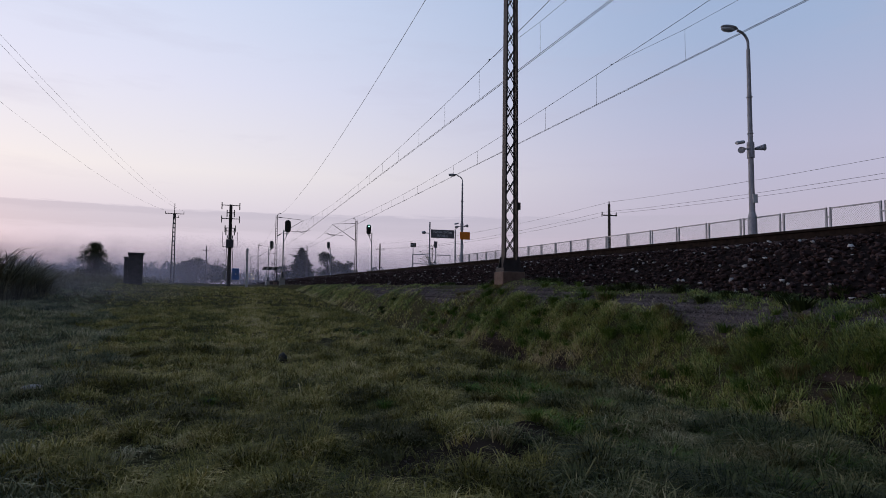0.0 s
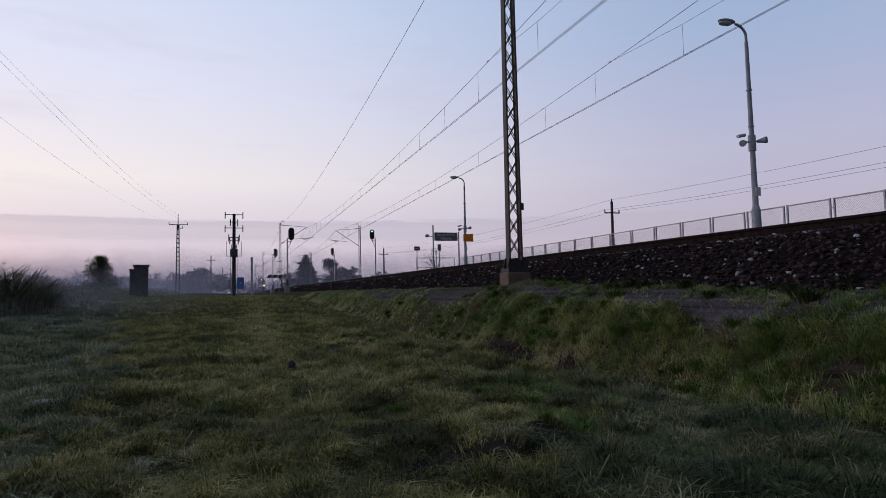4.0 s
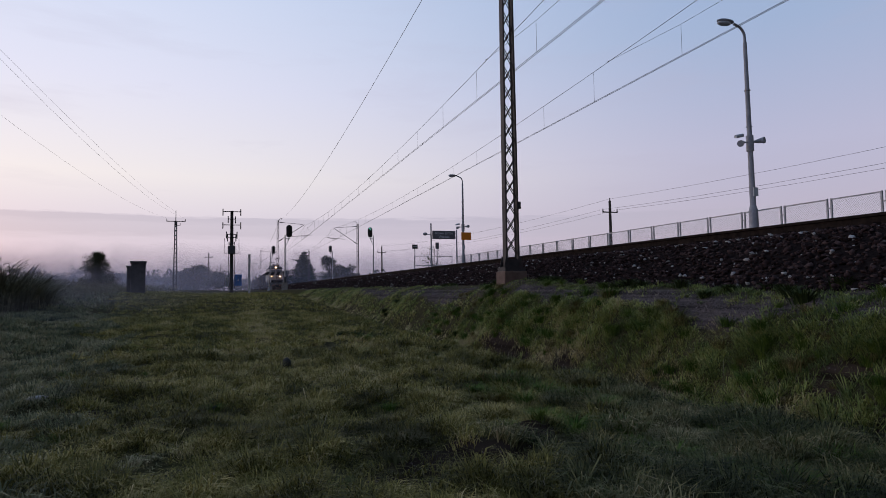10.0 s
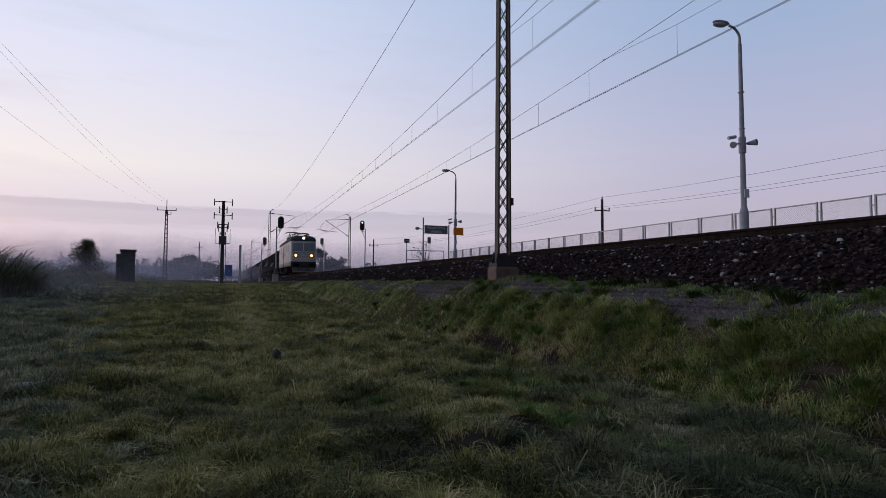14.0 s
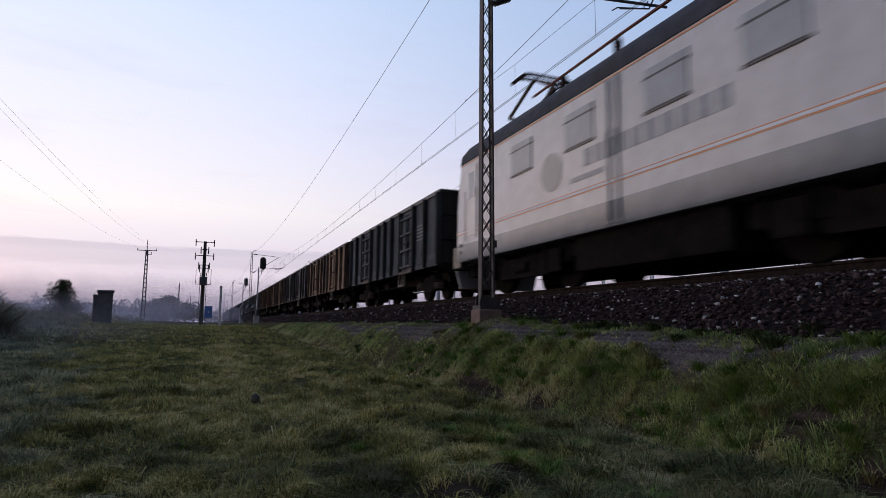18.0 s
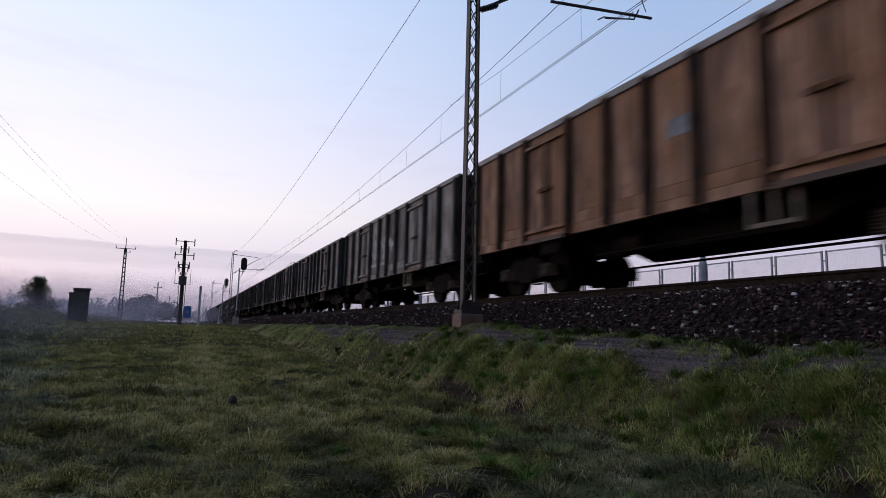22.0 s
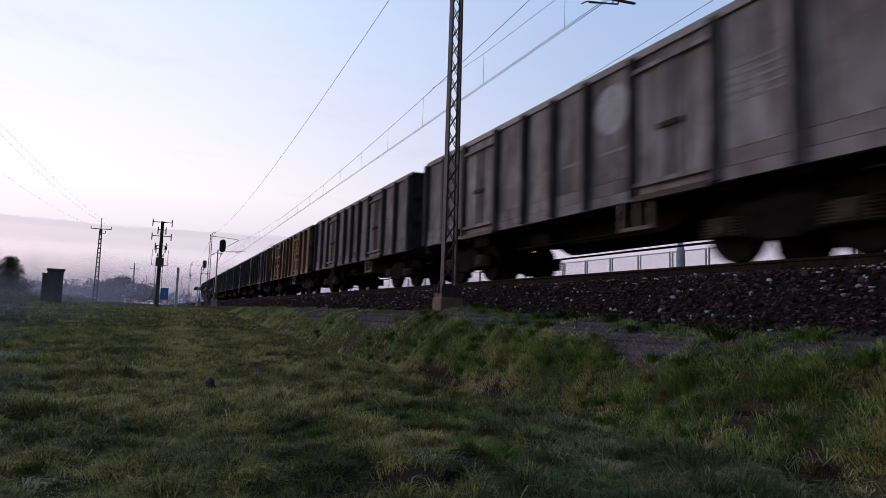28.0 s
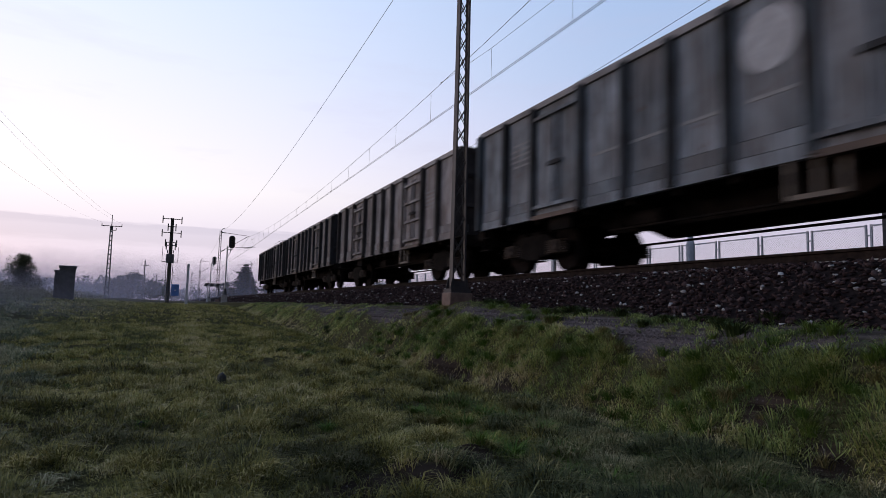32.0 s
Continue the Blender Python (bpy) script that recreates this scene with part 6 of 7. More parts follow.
def broad_tree(x, y, height, spread, crown_low, seed, leaf, clumps, per, label, material, name="tree", bare=0.0):
    rng = np.random.default_rng(seed)
    z0 = float(ground_z(x, y))
    t = thing(name, label, "tree", pose(x, y, z0))
    bm = bmesh.new()
    trunk_top = height * (0.35 + 0.1 * rng.random())
    r = max(0.05, height * 0.02)
    limb(bm, (0, 0, -0.2), (0.05 * spread, 0, trunk_top), r, r * 0.7)
    ends = []
    for k in range(clumps):
        ang = 2 * math.pi * k / clumps * 2.4 + rng.uniform(-0.4, 0.4)
        up = rng.uniform(crown_low, 0.97)
        rad = spread * 0.5 * rng.uniform(0.15, 1.0) * (1 - 0.55 * max(0, up - 0.55) / 0.45)
        if crown_low < 0.1:
            rad *= 1.2 - 0.8 * up
        e = Vector((rad * math.cos(ang), rad * math.sin(ang), height * up))
        ends.append(e)
        mid = Vector((0.05 * spread, 0, trunk_top)).lerp(e, 0.5) + Vector((0, 0, 0.04 * height))
        limb(bm, (0.04 * spread, 0, trunk_top * rng.uniform(0.6, 1.0)), mid, r * 0.45, r * 0.25)
        limb(bm, mid, e, r * 0.25, r * 0.08)
        for j in range(2):
            q = e + Vector(rng.normal(size=3) * spread * 0.09)
            limb(bm, mid.lerp(e, 0.6), q, r * 0.12, r * 0.04)
    part("trunk", bm, M_BARK, t)
    pts = np.concatenate([clump_points(rng, e, np.array((1, 1, 0.75)) * spread * rng.uniform(0.10, 0.19), int(per * (1 - bare))) for e in ends])
    share("crown", leaf_cloud("crown", pts, leaf, material, rng), t)
    return t


def spruce(x, y, height, spread, seed):
    rng = np.random.default_rng(seed)
    t = thing("spruce_tree", "dark hazy spruce with drooping tiers behind the line", "tree", pose(x, y, float(ground_z(x, y))), "spruces")
    bm = bmesh.new()
    limb(bm, (0, 0, -0.2), (0, 0, height), 0.2, 0.02)
    pts = []
    n = 16
    for k in range(n):
        z = height * (0.12 + 0.86 * k / n)
        reach = spread * 0.5 * (1 - k / n) ** 0.9 * rng.uniform(0.7, 1.2) + 0.06
        for j in range(9):
            a = 2 * math.pi * (j / 9 + 0.07 * k) + rng.uniform(-0.2, 0.2)
            l = reach * rng.uniform(0.7, 1.1)
            e = Vector((l * math.cos(a), l * math.sin(a), z - 0.18 * l))
            limb(bm, (0, 0, z), e, 0.04, 0.01)
            for f in np.linspace(0.12, 1.0, 11):
                pts.append(np.array((e.x * f, e.y * f, z - 0.18 * l * f)) + rng.normal(size=(7, 3)) * np.array((0.34, 0.34, 0.18)) * (0.15 + 0.85 * (1 - k / n)))
    part("trunk", bm, M_BARK, t)
    share("crown", leaf_cloud("crown", np.concatenate(pts), 0.24, M_NEEDLE, rng), t)


broad_tree(-10.35, 54.2, 3.2, 3.1, 0.02, 3, 0.055, 80, 130, "small bushy dark green tree in the weeds", M_LEAF)
broad_tree(-10.2, 183.0, 6.6, 11.5, 0.5, 4, 0.28, 40, 60, "wide spreading hazy tree, thinning leaves", M_FARLEAF, bare=0.3)
broad_tree(-4.3, 161.0, 4.2, 7.5, 0.2, 5, 0.28, 34, 60, "low rounded hazy thicket tree", M_FARLEAF)
broad_tree(-14.0, 186.0, 4.8, 9.0, 0.2, 15, 0.28, 34, 60, "low rounded hazy thicket tree", M_FARLEAF)
broad_tree(21.3, 151.0, 8.0, 6.6, 0.35, 6, 0.2, 40, 55, "leafy hazy birch-like tree behind the far track", M_FARLEAF)
broad_tree(27.5, 165.0, 6.5, 8.0, 0.2, 7, 0.28, 30, 60, "low hazy tree behind the far track", M_FARLEAF)
broad_tree(19.6, 62.0, 4.3, 3.2, 0.3, 8, 0.07, 26, 26, "thin twiggy shrub behind the platform end", M_LEAF, bare=0.4)
broad_tree(33.0, 30.0, 3.3, 3.6, 0.3, 9, 0.08, 22, 60, "low shrub behind the platform fence", M_LEAF)
broad_tree(-9.0, 66.0, 2.4, 2.4, 0.3, 12, 0.05, 22, 14, "nearly bare twiggy shrub beside the pillar", M_LEAF, bare=0.3)
broad_tree(12.8, 172.0, 5.0, 5.5, 0.2, 17, 0.26, 26, 60, "low hazy tree beside the spruces", M_FARLEAF)
spruce(16.5, 163.3, 10.2, 11.5, 21)
spruce(18.6, 172.0, 6.6, 6.5, 23)


def far_woods():
    rng = np.random.default_rng(31)
    pts = []
    for x0, x1, y, hmin, hmax, step_ in ((-420, -18, 420, 11, 17, 7), (-260, -14, 290, 6, 10, 6), (36, 130, 260, 6, 10, 6), (60, 560, 430, 8, 13, 8), (-70, 60, 520, 9, 14, 7), (560, 900, 420, 6, 12, 10)):
        for x in np.arange(x0, x1, step_):
            h = rng.uniform(hmin, hmax)
            yy = y + rng.uniform(-15, 15)
            z = float(ground_z(x, yy))
            for k in range(3):
                pts.append(clump_points(rng, (x + rng.uniform(-2, 2), yy + rng.uniform(-2, 2), z + h * rng.uniform(0.3, 0.6)), (step_ * 0.75, 3.5, h * 0.45), 75))
            pts.append(clump_points(rng, (x, yy, z + h * 0.15), (step_ * 0.8, 3.0, h * 0.3), 60))
    me = leaf_cloud("far_woods", np.concatenate(pts), 0.95, M_FARLEAF, rng)
    tagged(new("far_woods", me), "distant hazy line of woods along the horizon", "woods", kind="stuff")


far_woods()


def weeds(name, x0, x1, y0, y1, n, hmin, hmax, seed, label, material, width=0.012, heads=0.15):
    """Tall weeds: bent stalks with side leaves, and seed heads on some."""
    rng = np.random.default_rng(seed)
    v, f = [], []
    count = 0

    def blade(p, q, r, w):
        nonlocal count
        d = np.array(r) - np.array(p)
        side = np.cross(d, rng.normal(size=3))
        side = side / (np.linalg.norm(side) + 1e-6) * w
        v.extend([p - side, p + side, q + side * 0.8, q - side * 0.8, r])
        f.append((count, count + 1, count + 2, count + 3))
        f.append((count + 3, count + 2, count + 4))
        count += 5
    for k in range(n):
        x, y = rng.uniform(x0, x1), rng.uniform(y0, y1)
        edge = math.sin(math.pi * (x - x0) / (x1 - x0)) ** 0.5
        h = rng.uniform(hmin, hmax) * (0.55 + 0.45 * edge)
        p = np.array((x, y, float(ground_z(x, y)) - 0.03))
        lean = rng.normal(size=3) * 0.22 * h
        lean[2] = 0
        q = p + (0, 0, h * 0.6) + lean * 0.35
        r = p + (0, 0, h) + lean
        blade(p, q, r, width)
        for j in range(4):
            s = p + (r - p) * rng.uniform(0.15, 0.85)
            o = rng.normal(size=3) * (0.16, 0.16, 0.05) * (0.5 + h * 0.5)
            blade(s, s + o * 0.5 + (0, 0, 0.05 * h), s + o - (0, 0, 0.02 * h), width * 1.5)
        if rng.random() < heads:
            for j in range(7):
                o = rng.normal(size=3) * 0.035
                blade(r, r + o + (0, 0, 0.03), r + o * 1.6 + (0, 0, 0.05), width * 1.2)
    sizes = [len(a) for a in f]
    me = numpy_mesh(name, np.array(v), np.concatenate([np.array(a) for a in f]), sizes, material)
    return tagged(new(name, me), label, "weeds", kind="stuff")


weeds("tall_weeds", -11.0, -6.1, 19.5, 26.0, 1500, 0.35, 1.75, 41, "dense clump of tall dark weeds and dry grass", M_WEED, 0.006)
weeds("tall_weeds", -16.0, -6.6, 27.0, 52.0, 3600, 0.2, 1.0, 42, "straggling dark weeds along the field edge", M_WEED, 0.008)
weeds("tall_weeds", -40.0, -7.0, 52.0, 90.0, 1600, 0.4, 1.3, 43, "far weeds at the field edge", M_WEED, 0.03)


def wild_clumps():
    """Tall arching clumps of wild grass at the edge of the field."""
    rng = np.random.default_rng(140)
    kinds = [tussock_mesh(141 + k, M_WILD, 230, 1.0, 0.009, 0.26) for k in range(3)]
    for k, (x, y, s) in enumerate(((-6.9, 22.6, 1.5), (-7.4, 21.8, 1.65), (-7.9, 23.2, 1.6), (-6.6, 23.6, 1.15), (-6.4, 24.6, 0.9), (-7.0, 25.5, 1.1), (-8.6, 22.4, 1.7), (-6.5, 21.6, 1.0), (-8.0, 27.0, 1.1), (-7.4, 29.0, 0.9), (-8.4, 31.5, 1.0), (-9.5, 33.0, 1.2), (-9.0, 36.0, 1.0), (-10.2, 38.0, 1.3))):
        ob = new("wild_grass", kinds[k % 3])
        ob.matrix_basis = Matrix.Translation((x, y, float(ground_z(x, y)))) @ pose(0, 0, 0, 0, 0, rng.uniform(0, 360)) @ Matrix.Diagonal((s, s, s, 1))
        tagged(ob, "tall arching clump of dark wild grass at the field edge", "grass clump", "wild grass clumps")


# ---- grass ----
def belt(x, y):
    """0 the trodden strip, 1 rank grass beside the ditch, 2 the bank, 3 the haze-tinted verge."""
    n = value_noise(x + 7, y + 3, 0.5, 205) - 0.5 + 0.6 * (value_noise(x + 2, y + 8, 0.2, 206) - 0.5)
    rank = np.maximum(2.0 + 0.7 * (y - 3.4), 1.8) + 1.6 * n
    left = -0.7 - 0.16 * (y - 3.0) + 1.3 * n
    return np.where(x > 3.62 + 0.2 * n, 2, np.where(x < left, 3, np.where(x > rank, 1, 0)))


def grass(name, x0, x1, y0, y1, tufts, per, length, width, seed, material, label, zone):
    """Tufts of drooping blades: long on the tussocks, short between them, sparse on worn ground."""
    rng = np.random.default_rng(seed)
    tx, ty = rng.uniform(x0, x1, tufts), rng.uniform(y0, y1, tufts)
    broad = value_noise(tx + 50, ty + 50, 0.9, 221)
    big, bu, bw = hummocks(tx, ty, 0.34, 211)
    small, su, sw = hummocks(tx, ty, 0.15, 212)
    cover = np.clip(0.16 + 0.5 * big + 0.55 * small + 0.35 * (broad - 0.5), 0.03, 1.2)
    chance = np.clip(0.30 + 1.2 * cover, 0, 1) * (1 - 0.93 * bareness(tx, ty))
    if zone == 2:
        # the bank is green low down and thins out towards the ballast
        chance = chance * (1 - 0.80 * step(4.2, 4.4, tx) * step(0.25, 0.55, value_noise(tx + 3, ty, 0.4, 204))) * (1 - 0.5 * step(4.55, 4.75, tx))
        cover = cover * (1 - 0.4 * step(4.15, 4.4, tx)) * (1 - 0.35 * step(5.0, 8.0, ty))
    keep = (rng.random(tufts) < chance) & (belt(tx, ty) == zone) & (tx < 4.98 + 0.3 * (value_noise(tx, ty + 30, 0.6, 9) - 0.5))
    tx, ty, cover, broad = tx[keep], ty[keep], cover[keep], broad[keep]
    lean = np.arctan2((bw + 0.5 * sw)[keep], (bu + 0.5 * su)[keep])
    n = len(tx)
    tall = length * (0.28 + 1.35 * cover) * rng.uniform(0.7, 1.25, n)
    # dry patches: worn crowns, the wheel tracks, the foot of the bank
    tracks = 0.16 * step(4.2, 6.5, ty) * np.exp(-((tx - 0.6) / 0.6) ** 2) + 0.10 * step(4.0, 6.5, ty) * np.exp(-((tx - 2.1) / 0.45) ** 2) - 0.05 if zone == 0 else 0.28 * np.exp(-((tx - 3.66) / 0.14) ** 2) - 0.03 - 0.16 * step(4.5, 4.75, tx) if zone == 2 else np.zeros(n)
    dry = 0.30 * (value_noise(tx + 13, ty + 71, 0.6, 222) - 0.5) + 0.30 * (value_noise(tx + 3, ty + 1, 0.16, 223) - 0.5) + tracks + 0.10 * rng.normal(size=n) * (rng.random(n) < 0.4)
    k = np.repeat(np.arange(n), per)
    m = len(k)
    around = rng.uniform(0, 2 * np.pi, m)
    rad = np.abs(rng.normal(size=m)) * 0.034 * (width / 0.0026) ** 0.6
    bx, by = tx[k] + rad * np.cos(around), ty[k] + rad * np.sin(around)
    bz = ground_z(bx, by) - 0.012
    h = tall[k] * rng.uniform(0.45, 1.2, m)
    out = lean[k] + rng.normal(size=m) * 1.25
    bend = h * (0.5 + 1.5 * rng.random(m))
    dx, dy = np.cos(out), np.sin(out)
    side = out + 0.6 * rng.normal(size=m)
    wx, wy = -np.sin(side), np.cos(side)
    w = width * rng.uniform(0.5, 1.2, m) * np.where(rng.random(m) < 0.12, 1.6, 1.0)
    vs = []
    for up, over, ww in ((0.0, 0.0, 1.0), (0.72, 0.34, 0.9)):
        for s in (-1, 1):
            vs.append(np.stack([bx + dx * bend * over + s * wx * w * ww, by + dy * bend * over + s * wy * w * ww, bz + h * up], 1))
    vs.append(np.stack([bx + dx * bend, by + dy * bend, bz + h * 0.66], 1))
    v = np.stack(vs, 1).reshape(-1, 3)
    base = np.arange(m)[:, None] * 5
    me = numpy_mesh(name, v, (base + np.array([0, 1, 3, 2, 2, 3, 4])).ravel(), np.tile([4, 3], m), material)
    me.attributes.new("dry", "FLOAT", "POINT").data.foreach_set("value", np.repeat(dry[k], 5).astype(np.float32))
    return tagged(new(name, me), label, "grass", kind="stuff")


grass("meadow_grass", -1.6, 3.0, 2.2, 5.2, 13500, 11, 0.075, 0.0027, 51, M_GRASS, "short trodden yellow-green grass beside the line", 0)
grass("meadow_grass", -2.8, 3.6, 5.2, 10.0, 19000, 9, 0.085, 0.0034, 50, M_GRASS, "short trodden yellow-green grass beside the line", 0)
grass("verge_grass", -3.4, -0.2, 3.0, 10.0, 10500, 9, 0.080, 0.0034, 58, M_HAZY_VERGE, "dull green verge grass tinted bluish to imitate haze", 3)
grass("rank_grass", 1.4, 3.75, 1.7, 7.2, 12500, 12, 0.105, 0.0028, 56, M_RANK, "rank dark green grass beside the ditch", 1)
grass("bank_grass", 3.5, 5.0, 1.6, 11.0, 14500, 11, 0.085, 0.0031, 52, M_GREEN, "longer bright green grass on the bank below the ballast", 2)
grass("verge_grass", -7.5, -0.8, 10.0, 22.0, 13000, 8, 0.090, 0.0052, 59, M_HAZY_VERGE, "dull green verge grass tinted bluish to imitate haze", 3)
grass("meadow_grass", -4.4, 3.8, 10.0, 22.0, 18000, 8, 0.080, 0.0052, 53, M_GRASS_HAZED, "short yellow-green grass of the trodden strip", 0)
grass("bank_grass", 3.4, 5.1, 11.0, 40.0, 9000, 8, 0.10, 0.0060, 54, M_GREEN, "green grass and tufts on the bank below the ballast", 2)
grass("meadow_grass", -7.0, 3.6, -7.0, 2.2, 6000, 6, 0.075, 0.005, 57, M_GRASS, "short yellow-green grass at the standpoint", 0)
grass("meadow_grass", -9.0, 4.0, 22.0, 65.0, 13000, 6, 0.10, 0.012, 55, M_GRASS_HAZED, "rough grass towards the crossing", 0)
grass("verge_grass", -14.0, -2.0, 22.0, 65.0, 9000, 6, 0.13, 0.012, 48, M_HAZY_VERGE, "rough verge grass tinted bluish to imitate haze", 3)


def tussock_mesh(seed, material, blades_, length, width, foot=0.045):
    """One dense tuft of arching blades."""
    rng = np.random.default_rng(seed)
    a = rng.uniform(0, 2 * np.pi, blades_)
    r = np.abs(rng.normal(size=blades_)) * foot
    h = length * rng.uniform(0.5, 1.15, blades_)
    over = h * rng.uniform(0.3, 1.5, blades_)
    bx, by = r * np.cos(a), r * np.sin(a)
    o = a + rng.normal(size=blades_) * 0.5
    dx, dy = np.cos(o), np.sin(o)
    rows = []
    for up, f, w in ((0, 0, 1.0), (0.5, 0.18, 0.9), (0.85, 0.55, 0.6)):
        for s in (-1, 1):
            rows.append(np.stack([bx + dx * over * f - s * dy * width * w, by + dy * over * f + s * dx * width * w, h * up - 0.02], 1))
    rows.append(np.stack([bx + dx * over, by + dy * over, h * 0.9], 1))
    v = np.stack(rows, 1).reshape(-1, 3)
    f = (np.arange(blades_)[:, None] * 7 + np.array([0, 1, 3, 2, 2, 3, 5, 4, 4, 5, 6])).ravel()
    return numpy_mesh("grass_tuft", v, f, np.tile([4, 4, 3], blades_), material)


def tussocks():
    rng = np.random.default_rng(90)
    kinds = [tussock_mesh(91 + k, M_TUFT if k % 3 else M_TUFT_DRY, 170, 0.15, 0.0022) for k in range(6)]
    for k in range(260):
        if k < 110:
            x, y = rng.uniform(3.75, 4.5), rng.uniform(2.2, 13)
        elif k < 170:
            x, y = rng.uniform(2.0, 3.5), rng.uniform(2.2, 6)
        else:
            x, y = rng.uniform(-3.0, 2.6), rng.uniform(2.6, 12)
        if bareness(np.array([x]), np.array([y]))[0] > 0.6:
            continue
        s = rng.uniform(0.35, 0.85) * (1.0 if x > 2.0 else 0.6)
        ob = new("grass_tuft", kinds[rng.integers(6)])
        ob.matrix_basis = Matrix.Translation((x, y, float(ground_z(x, y)))) @ pose(0, 0, 0, 0, 0, rng.uniform(0, 360)) @ Matrix.Diagonal((s * 1.5, s * 1.5, s, 1))
        tagged(ob, "arching tuft of grass on the bank" if x > 3.6 else "arching tuft of rank grass beside the ditch" if x > 2.0 else "low tuft of grass in the trodden turf", "grass tuft", "grass tufts")


def weed_clumps():
    """Leafy dark weeds at the foot of the ballast, and bright clumps on the bank."""
    rng = np.random.default_rng(120)
    low = [tussock_mesh(121 + k, M_LEAFY, 130, 0.13, 0.0065) for k in range(3)]
    dead = [tussock_mesh(151 + k, M_TUFT_DRY, 120, 0.12, 0.0024) for k in range(3)]
    lush = [tussock_mesh(131 + k, M_LUSH, 150, 0.17, 0.0026) for k in range(3)]
    places = [(4.90, 7.1, 0), (4.92, 6.2, 0), (4.95, 4.5, 0), (4.9, 4.2, 0), (4.9, 9.0, 0), (4.85, 10.9, 0), (4.9, 14.0, 0), (4.85, 5.3, 0), (3.85, 11.0, 0), (3.9, 16.1, 0), (2.0, 12.1, 0), (2.95, 8.7, 0),
              (3.87, 4.05, 1), (3.95, 3.9, 1), (4.1, 3.0, 1), (4.15, 3.4, 1), (4.05, 5.2, 1), (4.1, 6.2, 1), (4.0, 6.9, 1), (4.05, 7.6, 1), (4.03, 8.6, 1), (4.1, 9.6, 1), (4.2, 5.7, 1), (3.95, 4.6, 1), (4.25, 4.1, 1), (4.0, 2.6, 1), (1.85, 3.75, 1), (2.6, 4.4, 1), (3.2, 3.1, 1), (4.75, 7.6, 1), (4.8, 8.3, 1), (4.75, 3.1, 1),
              (3.5, 3.0, 2), (3.55, 3.6, 2), (3.75, 3.4, 2), (3.55, 4.3, 2), (3.75, 4.9, 2), (3.5, 5.2, 2), (3.6, 6.0, 2), (3.55, 7.2, 2), (3.85, 3.0, 2), (3.45, 2.6, 2)]
    for x, y, k in places:
        for j in range(3):
            px, py = x + rng.normal() * 0.16, y + rng.normal() * 0.25
            s = rng.uniform(0.5, 1.0) if k == 0 else rng.uniform(0.35, 0.75)
            ob = new("weed" if k == 0 else "grass_tuft", (low, lush, dead)[k][rng.integers(3)])
            ob.matrix_basis = Matrix.Translation((px, py, float(ground_z(px, py)))) @ pose(0, 0, 0, 0, 0, rng.uniform(0, 360)) @ Matrix.Diagonal((s * 1.25, s * 1.25, s, 1))
            tagged(ob, ("dark leafy weed at the foot of the ballast", "lush green tuft of grass on the bank", "dry straw-coloured tuft beside the ditch")[k], "weed" if k == 0 else "grass tuft", "leafy weeds" if k == 0 else "grass tufts")


M_LEAFY = leaves_material("leafy_weed", (0.022, 0.034, 0.012), (0.075, 0.095, 0.032))
M_LUSH = leaves_material("lush_blades", (0.045, 0.080, 0.014), (0.18, 0.235, 0.05))
M_TUFT = leaves_material("tuft_blades", (0.030, 0.070, 0.012), (0.15, 0.225, 0.045))
M_TUFT_DRY = leaves_material("dry_tuft_blades", (0.06, 0.06, 0.018), (0.33, 0.26, 0.12))
M_WILD = leaves_material("wild_grass_blades", (0.075, 0.075, 0.050), (0.22, 0.20, 0.13))
tussocks()
weed_clumps()
wild_clumps()


def dead_stalks():
    rng = np.random.default_rng(77)
    v, f, c = [], [], 0
    for k in range(900):
        x, y = 3.62 + 0.17 * rng.normal(), rng.uniform(2.4, 8)
        if rng.random() < 0.3:
            x = rng.uniform(-1.0, 4.6)
        p = np.array((x, y, float(ground_z(x, y))))
        a = rng.uniform(0, 6.28)
        l = rng.uniform(0.06, 0.20)
        d = np.array((math.cos(a) * l, math.sin(a) * l, l * rng.uniform(0.1, 0.9)))
        s = np.cross(d, (0.3, 0.2, 1.0))
        s = s / np.linalg.norm(s) * 0.0022
        q = p + d * 0.6 + (0, 0, 0.03)
        v += [p - s, p + s, q + s, q - s, p + d - (0, 0, 0.02)]
        f += [(c, c + 1, c + 2, c + 3), (c + 3, c + 2, c + 4)]
        c += 5
    me = numpy_mesh("dead_stalks", np.array(v), np.concatenate([np.array(a) for a in f]), [len(a) for a in f], M_STRAW)
    tagged(new("dead_stalks", me), "bleached dry stalks lying in the grass", "grass", kind="stuff")


M_STRAW = leaves_material("bleached_straw", (0.16, 0.13, 0.08), (0.34, 0.29, 0.20))
dead_stalks()


